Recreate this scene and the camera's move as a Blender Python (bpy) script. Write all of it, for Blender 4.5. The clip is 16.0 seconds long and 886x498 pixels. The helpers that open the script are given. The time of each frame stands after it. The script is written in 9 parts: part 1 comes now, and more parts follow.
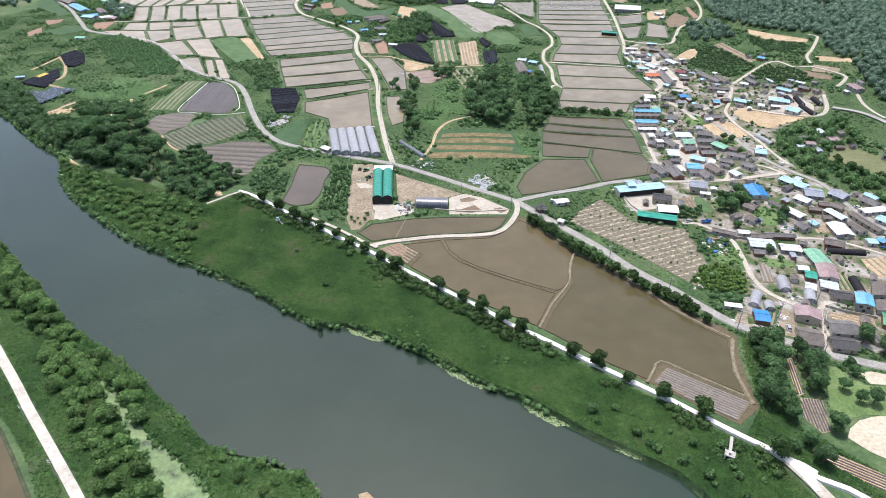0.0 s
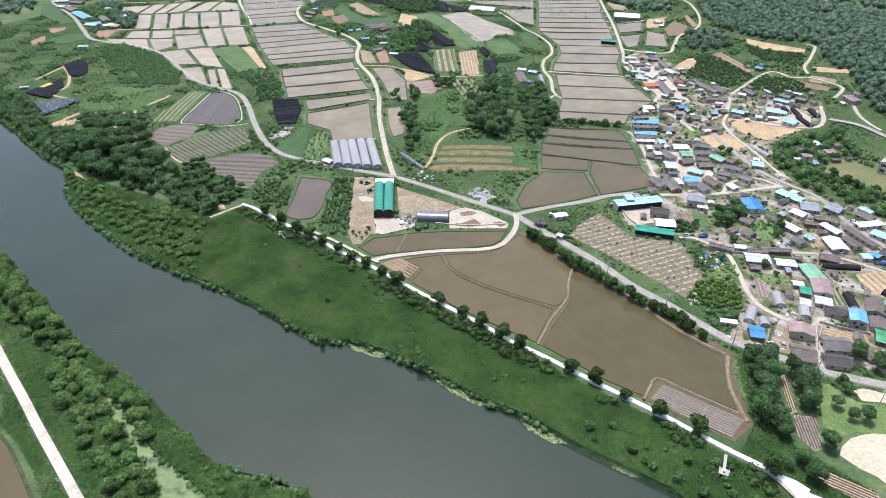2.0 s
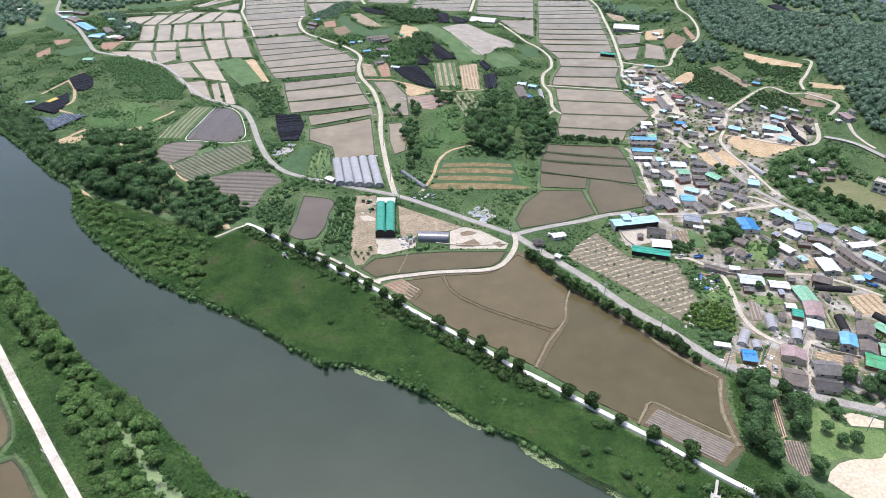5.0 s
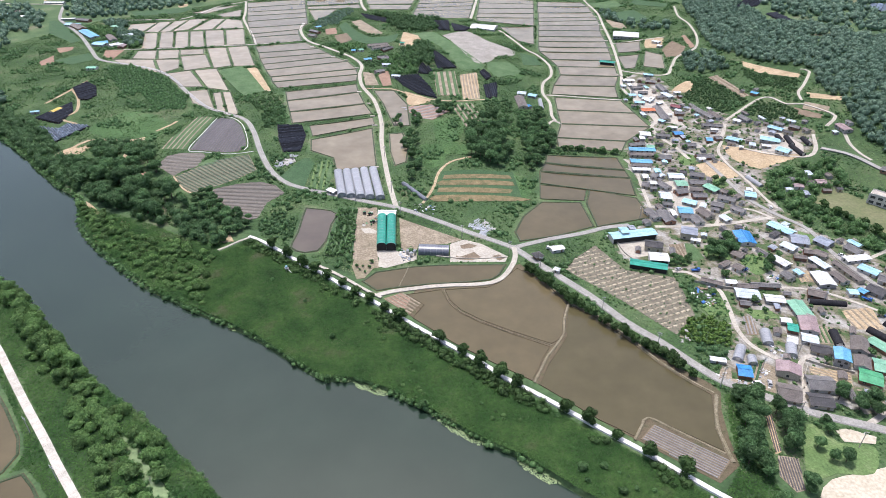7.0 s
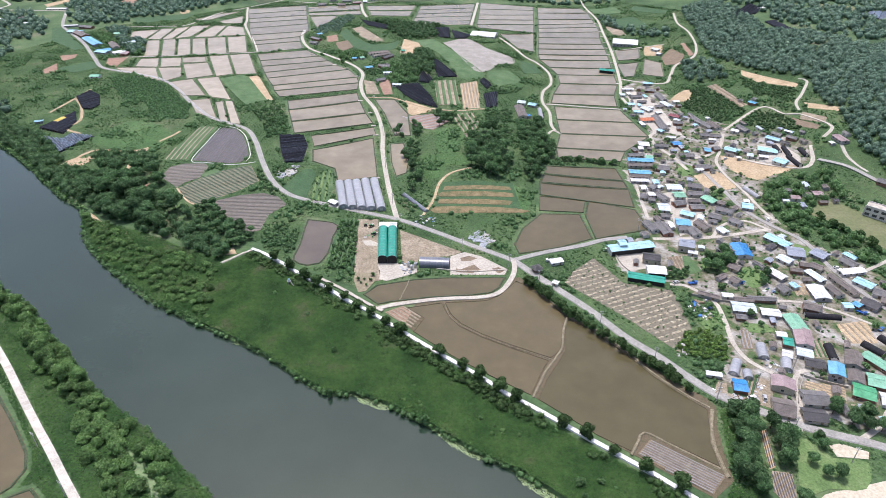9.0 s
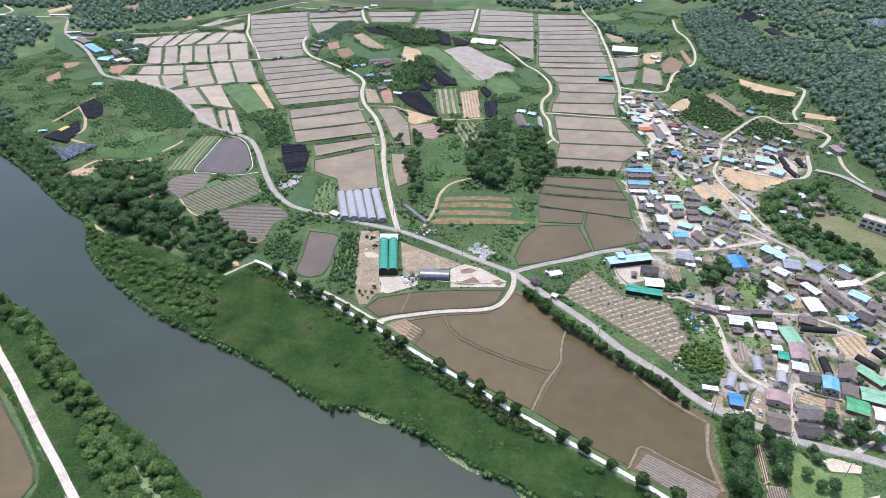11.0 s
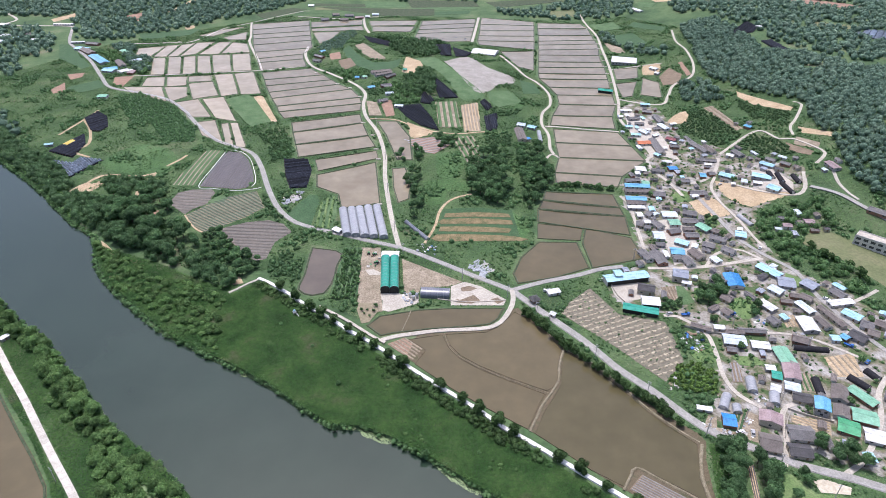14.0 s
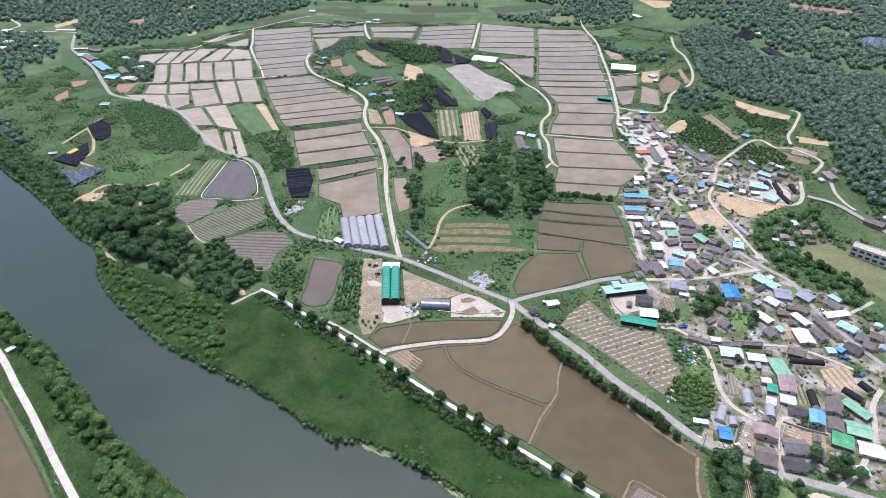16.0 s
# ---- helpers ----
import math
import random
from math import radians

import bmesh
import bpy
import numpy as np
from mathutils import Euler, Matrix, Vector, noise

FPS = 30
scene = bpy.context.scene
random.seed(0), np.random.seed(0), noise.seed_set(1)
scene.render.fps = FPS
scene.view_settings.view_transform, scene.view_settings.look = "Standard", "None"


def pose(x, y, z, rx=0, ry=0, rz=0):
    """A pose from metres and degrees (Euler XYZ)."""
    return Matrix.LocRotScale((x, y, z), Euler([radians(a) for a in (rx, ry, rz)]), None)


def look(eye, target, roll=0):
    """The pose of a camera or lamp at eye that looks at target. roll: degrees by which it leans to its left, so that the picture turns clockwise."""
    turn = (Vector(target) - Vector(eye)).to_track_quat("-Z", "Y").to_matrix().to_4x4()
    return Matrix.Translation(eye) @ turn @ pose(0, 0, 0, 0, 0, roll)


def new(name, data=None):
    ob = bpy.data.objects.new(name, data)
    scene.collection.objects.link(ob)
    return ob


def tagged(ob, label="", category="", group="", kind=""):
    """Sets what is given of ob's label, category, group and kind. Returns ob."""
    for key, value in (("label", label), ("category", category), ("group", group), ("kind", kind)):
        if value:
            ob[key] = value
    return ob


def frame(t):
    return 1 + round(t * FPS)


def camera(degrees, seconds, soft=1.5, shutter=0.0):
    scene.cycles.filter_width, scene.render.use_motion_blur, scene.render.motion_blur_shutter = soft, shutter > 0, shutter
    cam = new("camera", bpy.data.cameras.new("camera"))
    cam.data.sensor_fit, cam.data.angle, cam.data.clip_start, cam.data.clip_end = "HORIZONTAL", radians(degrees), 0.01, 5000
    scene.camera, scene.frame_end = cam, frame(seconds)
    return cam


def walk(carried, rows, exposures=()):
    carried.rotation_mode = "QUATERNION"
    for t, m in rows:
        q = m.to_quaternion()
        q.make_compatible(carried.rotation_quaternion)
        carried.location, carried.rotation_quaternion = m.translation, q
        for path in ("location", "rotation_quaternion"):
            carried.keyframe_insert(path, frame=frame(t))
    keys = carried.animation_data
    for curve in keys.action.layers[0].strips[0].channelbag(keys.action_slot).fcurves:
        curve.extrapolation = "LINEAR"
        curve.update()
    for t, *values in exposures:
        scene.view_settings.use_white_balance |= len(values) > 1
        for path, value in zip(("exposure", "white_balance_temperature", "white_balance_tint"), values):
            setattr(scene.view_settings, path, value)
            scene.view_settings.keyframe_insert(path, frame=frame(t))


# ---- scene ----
cam = camera(69.0, 16.0, soft=0.75)
PATH = [
    (0.0, look((0.0, 0.0, 170.00), (0.00, 253.70, 9.89), 0.595)),
    (4.0, look((0.0, 0.0, 187.52), (-0.42, 253.71, 27.42), 0.623)),
    (8.0, look((0.0, 0.0, 205.03), (-0.85, 253.72, 44.94), 0.652)),
    (12.0, look((0.0, 0.0, 222.54), (-1.27, 253.72, 62.46), 0.681)),
    (16.0, look((0.0, 0.0, 240.04), (-1.70, 253.73, 79.98), 0.710)),
]
walk(cam, PATH, [(0.0, 0.45, 6280, 12), (16.0, 0.36, 5980, 18)])

# ---- light ----
SUN_AZ, SUN_EL = radians(-22), radians(74)      # compass turn from +y towards +x, height
world = bpy.data.worlds.new("sky")
scene.world = world
world.use_nodes = True
_n = world.node_tree.nodes
_sky = _n.new("ShaderNodeTexSky")
_sky.sky_type, _sky.sun_disc = "NISHITA", False
_sky.sun_elevation, _sky.sun_rotation = SUN_EL, SUN_AZ
_sky.air_density, _sky.dust_density = 1.0, 5.0
_n["Background"].inputs["Strength"].default_value = 0.15
world.node_tree.links.new(_sky.outputs[0], _n["Background"].inputs["Color"])
sun = new("sun", bpy.data.lights.new("sun", "SUN"))
sun.data.energy, sun.data.angle, sun.data.color = 2.6, radians(2.5), (1.0, 0.975, 0.94)
sun.matrix_world = look((300 * math.sin(SUN_AZ), 300 * math.cos(SUN_AZ), 300 * math.tan(SUN_EL)), (0, 0, 0))

# ---- materials ----
RNG = random.Random(7)


def rgb(c):
    return (*c, 1.0)


def mat(name, colours, scale=1.0, rough=0.8, fine=4.0, bump=0.0, metal=0.0, spec=0.4, per=0.0, island=0.0, detail=6.0, stops=None, through_light=0.0, swing=0.22):
    """A surface whose colours vary with noise at two sizes, with grain in relief; per: change from object to object."""
    m = bpy.data.materials.new(name)
    m.use_nodes = True
    nt = m.node_tree
    nodes, link = nt.nodes, nt.links.new
    bsdf = nodes["Principled BSDF"]
    geo = nodes.new("ShaderNodeNewGeometry")
    n1 = nodes.new("ShaderNodeTexNoise")
    n1.inputs["Scale"].default_value, n1.inputs["Detail"].default_value, n1.inputs["Roughness"].default_value = scale, detail, 0.62
    link(geo.outputs["Position"], n1.inputs["Vector"])
    ramp = nodes.new("ShaderNodeValToRGB")
    el = ramp.color_ramp.elements
    stops = stops or [0.3 + 0.4 * i / max(1, len(colours) - 1) for i in range(len(colours))]
    while len(el) < len(colours):
        el.new(0.5)
    for e, c, s in zip(el, colours, stops):
        e.position, e.color = s, rgb(c)
    link(n1.outputs["Fac"], ramp.inputs["Fac"])
    out = ramp.outputs["Color"]
    n2 = nodes.new("ShaderNodeTexNoise")
    n2.inputs["Scale"].default_value, n2.inputs["Detail"].default_value = scale * fine, 4.0
    link(geo.outputs["Position"], n2.inputs["Vector"])
    mixed = nodes.new("ShaderNodeHueSaturation")
    fac = nodes.new("ShaderNodeMapRange")
    fac.inputs["From Min"].default_value, fac.inputs["From Max"].default_value = 0.25, 0.75
    fac.inputs["To Min"].default_value, fac.inputs["To Max"].default_value = 1 - swing, 1 + swing
    link(n2.outputs["Fac"], fac.inputs["Value"])
    value = fac.outputs["Result"]
    for amount, source in ((per, ("ShaderNodeObjectInfo", "Random")), (island, ("ShaderNodeNewGeometry", "Random Per Island"))):
        if amount:
            info = nodes.new(source[0])
            r = nodes.new("ShaderNodeMapRange")
            r.inputs["To Min"].default_value, r.inputs["To Max"].default_value = 1 - amount, 1 + amount
            link(info.outputs[source[1]], r.inputs["Value"])
            mul = nodes.new("ShaderNodeMath")
            mul.operation = "MULTIPLY"
            link(value, mul.inputs[0]), link(r.outputs["Result"], mul.inputs[1])
            value = mul.outputs[0]
    link(value, mixed.inputs["Value"])
    link(out, mixed.inputs["Color"])
    link(mixed.outputs["Color"], bsdf.inputs["Base Color"])
    bsdf.inputs["Roughness"].default_value, bsdf.inputs["Metallic"].default_value = rough, metal
    bsdf.inputs["Specular IOR Level"].default_value = spec
    if bump:
        b = nodes.new("ShaderNodeBump")
        b.inputs["Strength"].default_value, b.inputs["Distance"].default_value = min(1, bump), bump
        link(n2.outputs["Fac"], b.inputs["Height"])
        link(b.outputs["Normal"], bsdf.inputs["Normal"])
    if through_light:
        tr = nodes.new("ShaderNodeBsdfTranslucent")
        mx = nodes.new("ShaderNodeMixShader")
        mx.inputs[0].default_value = through_light
        link(mixed.outputs["Color"], tr.inputs["Color"])
        link(bsdf.outputs[0], mx.inputs[1]), link(tr.outputs[0], mx.inputs[2])
        link(mx.outputs[0], nodes["Material Output"].inputs["Surface"])
    return m


def water_mat(name, colours, scale, ripple, rough=0.08, spec=0.5, per=0.0):
    m = mat(name, colours, scale, rough, 3.0, 0.0, spec=spec, per=per, swing=0.09)
    nt = m.node_tree
    geo = nt.nodes.new("ShaderNodeNewGeometry")
    n = nt.nodes.new("ShaderNodeTexNoise")
    n.inputs["Scale"].default_value, n.inputs["Detail"].default_value = 0.9, 5.0
    b = nt.nodes.new("ShaderNodeBump")
    b.inputs["Strength"].default_value, b.inputs["Distance"].default_value = ripple, 0.1
    nt.links.new(geo.outputs["Position"], n.inputs["Vector"])
    nt.links.new(n.outputs["Fac"], b.inputs["Height"])
    nt.links.new(b.outputs["Normal"], nt.nodes["Principled BSDF"].inputs["Normal"])
    return m


M = {
    "ground": mat("meadow", [(0.034, 0.070, 0.026), (0.055, 0.102, 0.040), (0.086, 0.134, 0.055), (0.171, 0.155, 0.110)], 0.024, 0.95, 22.0, 0.5, swing=0.35, stops=[0.34, 0.46, 0.58, 0.74], detail=12),
    "river": water_mat("river_water", [(0.015, 0.031, 0.020), (0.024, 0.040, 0.027)], 0.012, 0.16, 0.05, spec=0.55),
    "paddy": water_mat("paddy_water", [(0.090, 0.073, 0.039), (0.099, 0.081, 0.044), (0.112, 0.091, 0.050)], 0.04, 0.03, 0.12, spec=0.32, per=0.08),
    # Far paddies get paler base colours, the western block the palest.
    "pale_paddy": water_mat("pale_paddy_water", [(0.178, 0.148, 0.100), (0.210, 0.177, 0.122), (0.252, 0.214, 0.150)], 0.04, 0.03, 0.12, spec=0.3, per=0.12),
    "paler_paddy": water_mat("paler_paddy_water", [(0.262, 0.220, 0.154), (0.306, 0.260, 0.187), (0.356, 0.302, 0.222)], 0.04, 0.03, 0.12, spec=0.3, per=0.10),
    "olive": water_mat("olive_paddy_water", [(0.071, 0.061, 0.030), (0.079, 0.068, 0.034), (0.089, 0.075, 0.039)], 0.04, 0.03, 0.12, spec=0.32),
    "bund": mat("bund_grass", [(0.026, 0.045, 0.019), (0.047, 0.069, 0.033), (0.086, 0.083, 0.057)], 0.25, 0.95, 4.0, 0.2),
    "mauve_mud": water_mat("mauve_mud", [(0.076, 0.060, 0.046), (0.111, 0.090, 0.068)], 0.05, 0.05, 0.3),
    "mud": mat("bund_mud", [(0.072, 0.056, 0.033), (0.115, 0.092, 0.058), (0.061, 0.066, 0.029)], 0.3, 0.95, 5.0, 0.15),
    "asphalt": mat("asphalt", [(0.225, 0.218, 0.204), (0.315, 0.305, 0.285)], 0.15, 0.9, 8.0),
    "concrete": mat("concrete", [(0.33, 0.302, 0.255), (0.44, 0.408, 0.350)], 0.12, 0.9, 8.0),
    "white_path": mat("pale_concrete", [(0.64, 0.63, 0.60), (0.76, 0.75, 0.72)], 0.2, 0.85, 6.0),
    "pale_sand": mat("pale_sand", [(0.42, 0.37, 0.28), (0.50, 0.45, 0.36)], 0.1, 0.95, 8.0),
    "soil": mat("soil", [(0.13, 0.098, 0.068), (0.21, 0.165, 0.115)], 0.2, 0.95, 5.0, 0.15, swing=0.35),
    "sand": mat("sandy_ground", [(0.30, 0.225, 0.135), (0.37, 0.285, 0.18), (0.44, 0.35, 0.235)], 0.1, 0.95, 8.0, swing=0.3),
    "leaf": mat("leaves", [(0.084, 0.165, 0.064), (0.128, 0.236, 0.092), (0.180, 0.298, 0.124)], 0.3, 0.7, 4.0, per=0.25, island=0.22, spec=0.3, through_light=0.5),
    "turf": mat("dry_turf", [(0.095, 0.118, 0.052), (0.128, 0.145, 0.068), (0.165, 0.165, 0.090)], 0.06, 0.95, 10.0),
    "town": mat("trodden_ground", [(0.06, 0.10, 0.036), (0.13, 0.125, 0.075), (0.21, 0.195, 0.165), (0.33, 0.32, 0.295)], 0.085, 0.95, 9.0, swing=0.35, stops=[0.42, 0.47, 0.53, 0.63], detail=8),
    "bark": mat("bark", [(0.08, 0.06, 0.045), (0.14, 0.11, 0.08)], 2.0, 0.9),
}

# ---- land ----


def smooth(v):
    v = min(max(v, 0.0), 1.0)
    return v * v * (3 - 2 * v)


def gz(x, y):
    """Height of the land: a flat valley, a wooded hill to the east, a knoll of two humps among the paddies and a low rise by the river."""
    hill = 38 * smooth((x - 185) / 235) * smooth((y - 330) / 150)
    knoll = 13 * math.exp(-((x - 15) / 58) ** 2 - ((y - 715) / 130) ** 2) + 8 * math.exp(-((x - 18) / 42) ** 2 - ((y - 480) / 80) ** 2)
    return hill + knoll + 6 * math.exp(-((x + 205) / 85) ** 2 - ((y - 470) / 85) ** 2)


def spline(pts, step=4.0):
    """A smooth line through the points, a few metres from one to the next."""
    P = [Vector((*p, 0)) for p in pts]
    P = [2 * P[0] - P[1]] + P + [2 * P[-1] - P[-2]]
    out = []
    for a, b, c, d in zip(P, P[1:], P[2:], P[3:]):
        n = max(1, int((c - b).length / step))
        for i in range(n):
            t = i / n
            out.append(0.5 * (2 * b + (c - a) * t + (2 * a - 5 * b + 4 * c - d) * t * t + (3 * b - a - 3 * c + d) * t ** 3))
    out.append(P[-2])
    return [(v.x, v.y) for v in out]


def dist_line(px, py, line):
    """Distance of many places (arrays) from a line of points."""
    best = np.full(px.shape, 1e9)
    for (ax, ay), (bx, by) in zip(line, line[1:]):
        dx, dy = bx - ax, by - ay
        t = np.clip(((px - ax) * dx + (py - ay) * dy) / (dx * dx + dy * dy + 1e-9), 0, 1)
        best = np.minimum(best, np.hypot(px - ax - t * dx, py - ay - t * dy))
    return best


def inside(px, py, poly):
    hit = np.zeros(px.shape, bool)
    for (ax, ay), (bx, by) in zip(poly, poly[1:] + poly[:1]):
        cross = ((ay > py) != (by > py)) & (px < (bx - ax) * (py - ay) / (by - ay + 1e-12) + ax)
        hit ^= cross
    return hit


FAR_BANK = [(137.4, 93.7), (99.6, 116.3), (81.8, 127.3), (76.1, 137.1), (66.7, 142.6), (53.4, 150.7), (43.1, 158.1), (32.3, 167.4), (16.5, 175.7), (-4.9, 191.0), (-23.5, 202.6), (-38.2, 209.6), (-52.3, 209.4), (-68.8, 220.7), (-87.1, 234.9), (-104.3, 245.8), (-121.8, 254.9), (-142.7, 267.1), (-170.2, 285.7), (-200.8, 312.7), (-225.1, 339.3), (-242.3, 373.6), (-270.0, 395.2)] + [(-329.9, 454.8), (-385.6, 502.1), (-519.0, 611.0), (-736.5, 750.7)]
NEAR_BANK = [(-551.7, 469.1), (-362.9, 366.7), (-268.6, 306.2), (-238.6, 283.1), (-216.7, 269.1), (-205.1, 255.8)] + [(-170.7, 225.0), (-159.9, 213.3), (-141.3, 199.0), (-122.1, 185.9), (-105.5, 171.0), (-88.1, 156.3), (-76.9, 145.4), (-65.0, 143.2), (-51.1, 138.8), (-40.8, 132.4), (-35.6, 122.3), (18.2, 92.4)]
RIVER = spline(FAR_BANK, 8) + spline(NEAR_BANK, 8)
POND = [(-130.4, 178.0), (-122.8, 175.2), (-111.3, 162.6), (-99.7, 151.1), (-86.8, 141.8), (-74.5, 132.0), (-68.4, 123.9), (-81.7, 122.7), (-90.3, 131.8), (-101.1, 145.1), (-112.9, 157.3), (-122.7, 168.0)]


def mesh_obj(name, verts, faces, material, parent=None, smooth_faces=False):
    me = bpy.data.meshes.new(name)
    me.from_pydata([tuple(v) for v in verts], [], [tuple(f) for f in faces])
    me.materials.append(material)
    if smooth_faces:
        me.polygons.foreach_set("use_smooth", [True] * len(me.polygons))
    me.update()
    ob = new(name, me)
    if parent:
        ob.parent = parent
    return ob


def part(name, bm, material, parent, label=""):
    me = bpy.data.meshes.new(name)
    bm.to_mesh(me)
    bm.free()
    me.materials.append(material)
    ob = new(name, me)
    ob.parent = parent
    return tagged(ob, label)


def make_ground():
    xs = np.concatenate([np.linspace(-4200, -700, 12), np.linspace(-660, -300, 28), np.arange(-290, 190, 3.0), np.arange(190, 640, 8.0), np.linspace(700, 4200, 12)])
    ys = np.concatenate([np.linspace(-4200, 0, 10), np.linspace(40, 100, 5), np.arange(108, 480, 3.0), np.arange(480, 900, 6.0), np.arange(900, 1300, 14.0), np.linspace(1400, 4600, 10)])
    X, Y = np.meshgrid(xs, ys)
    s = lambda v: np.clip(v, 0, 1) ** 2 * (3 - 2 * np.clip(v, 0, 1))
    Z = np.vectorize(gz)(X, Y)
    for poly, deep in ((RIVER, 5.5), (POND, 2.4)):
        d = dist_line(X, Y, poly + poly[:1]) * np.where(inside(X, Y, poly), -1, 1)
        Z = Z - deep * s((5.0 - d) / 9.0)
    n = len(xs)
    verts = np.stack([X, Y, Z], -1).reshape(-1, 3).tolist()
    faces = [(j * n + i, j * n + i + 1, (j + 1) * n + i + 1, (j + 1) * n + i) for j in range(len(ys) - 1) for i in range(n - 1)]
    ob = mesh_obj("ground", verts, faces, M["ground"], smooth_faces=True)
    tagged(ob, "green valley floor of grass and scrub", "ground", kind="structure")


make_ground()


LAYER = [0]


def polygon(name, pts, z, material, label="", category="", kind="", parent=None, thick=0.4, group="", curve=False):
    """A flat sheet of land with a turned-down edge that follows the height of the land."""
    if curve:
        pts = spline(pts + pts[:1], 4)[:-1]
    LAYER[0] += 1
    z += 0.004 * (LAYER[0] % 20)
    bm = bmesh.new()
    top = [bm.verts.new((x, y, gz(x, y) + z)) for x, y in pts]
    low = [bm.verts.new((x, y, gz(x, y) + z - thick)) for x, y in pts]
    f = bm.faces.new(top)
    for i in range(len(pts)):
        bm.faces.new((top[i - 1], low[i - 1], low[i], top[i]))
    f.normal_update()
    if f.normal.z < 0:
        bmesh.ops.reverse_faces(bm, faces=bm.faces[:])
    tri = bmesh.ops.triangulate(bm, faces=[f])["faces"]
    if max(gz(x, y) for x, y in pts) > 0.6:
        for _ in range(4):
            edges = list({e for t in tri for e in t.edges if e.calc_length() > 8.0})
            if not edges:
                break
            bmesh.ops.subdivide_edges(bm, edges=edges, cuts=1)
            tri = bmesh.ops.triangulate(bm, faces=[q for q in bm.faces if abs(q.normal.z) > 0.5 or q.calc_area() == 0])["faces"] or tri
            bm.normal_update()
            tri = [q for q in bm.faces if q.normal.z > 0.5]
            for v in {v for q in tri for v in q.verts}:
                v.co.z = gz(v.co.x, v.co.y) + z
    me = bpy.data.meshes.new(name)
    bm.to_mesh(me)
    bm.free()
    me.materials.append(material)
    ob = new(name, me)
    if parent:
        ob.parent = parent
    return tagged(ob, label, category, group, kind)


def ribbon(name, pts, width, material, label="", category="road", kind="structure", z=0.12, thick=0.5, parent=None, step=4.0, side=0.0, crown=0.0):
    """A road, path or bank: a strip of even width along a smooth line, with sides that go into the land."""
    LAYER[0] += 1
    z += 0.004 * (LAYER[0] % 20)
    line = spline(pts, step)
    verts, faces = [], []
    for i, (x, y) in enumerate(line):
        a, b = line[max(0, i - 1)], line[min(len(line) - 1, i + 1)]
        d = Vector((b[0] - a[0], b[1] - a[1])).normalized()
        h = gz(x, y) + z
        for o, dz in ((-width / 2 - side, -thick), (-width / 2, 0), (0, crown), (width / 2, 0), (width / 2 + side, -thick)):
            verts.append((x + d.y * o, y - d.x * o, h + dz))
    for i in range(len(line) - 1):
        for k in range(4):
            faces.append((i * 5 + k, (i + 1) * 5 + k, (i + 1) * 5 + k + 1, i * 5 + k + 1)[::-1])
    ob = mesh_obj(name, verts, faces, material, parent)
    if parent:
        return ob
    g = 1.2 / max(width, 1)
    lerp = lambda p, q, t: (p[0] + (q[0] - p[0]) * t, p[1] + (q[1] - p[1]) * t)
    SOLID.append([lerp(verts[i * 5 + 1], verts[i * 5 + 3], -g) for i in range(len(line))] + [lerp(verts[i * 5 + 1], verts[i * 5 + 3], 1 + g) for i in reversed(range(len(line)))])
    taken([lerp(verts[i * 5 + 1], verts[i * 5 + 3], -g) for i in range(len(line))] + [lerp(verts[i * 5 + 1], verts[i * 5 + 3], 1 + g) for i in reversed(range(len(line)))])
    return tagged(ob, label, category, kind=kind)




def ring(name, pts, width, material, parent, z=0.45, low=-0.1):
    """A raised bank just inside an outline, with straight mitred corners."""
    P = [Vector(p) for p in pts]
    if sum(a.x * b.y - b.x * a.y for a, b in zip(P, P[1:] + P[:1])) < 0:
        P.reverse()
    n = len(P)
    verts, faces = [], []
    for i in range(n):
        a, b, c = P[i - 1], P[i], P[(i + 1) % n]
        d1, d2 = (b - a).normalized(), (c - b).normalized()
        m = Vector((-d1.y, d1.x)) + Vector((-d2.y, d2.x))
        m = m / max(0.35, m.length_squared / 2)
        h = gz(b.x, b.y)
        for o, dz in ((0.02, low), (0.25 * width, z), (0.7 * width, z), (width, low)):
            q = b + m * o
            verts.append((q.x, q.y, h + dz))
    for i in range(n):
        j = (i + 1) % n
        faces += [(i * 4 + k, j * 4 + k, j * 4 + k + 1, i * 4 + k + 1) for k in range(3)]
    return mesh_obj(name, verts, faces, material, parent)


polygon("water", spline(FAR_BANK, 8) + spline(NEAR_BANK, 8), -2.0, M["river"], "wide still grey-green river", "river", "structure")


# ---- where things already lie, so that plants keep off ----
TAKEN, SOLID = [], []


def taken(poly):
    TAKEN.append(poly)
    return poly


def free_spots(poly, spacing, seed, keep_off=True, edge=0.0):
    """Uneven spots inside an outline, about so far apart, off fields, roads, water and houses."""
    rng = np.random.default_rng(seed)
    P = np.array(poly)
    (x0, y0), (x1, y1) = P.min(0), P.max(0)
    gx, gy = np.meshgrid(np.arange(x0, x1 + spacing, spacing), np.arange(y0, y1 + spacing, spacing))
    gx = (gx + rng.uniform(-0.5, 0.5, gx.shape) * spacing * 1.15).ravel()
    gy = (gy + rng.uniform(-0.5, 0.5, gy.shape) * spacing * 1.15).ravel()
    ok = inside(gx, gy, list(map(tuple, poly)))
    gx, gy = gx[ok], gy[ok]
    if keep_off:
        bad = np.zeros(gx.shape, bool)
        for q in TAKEN:
            Q = np.array(q)
            (ax, ay), (bx, by) = Q.min(0), Q.max(0)
            near = (gx > ax) & (gx < bx) & (gy > ay) & (gy < by) & ~bad
            if near.any():
                bad[near] = inside(gx[near], gy[near], q)
        gx, gy = gx[~bad], gy[~bad]
    return list(zip(gx.tolist(), gy.tolist())), rng


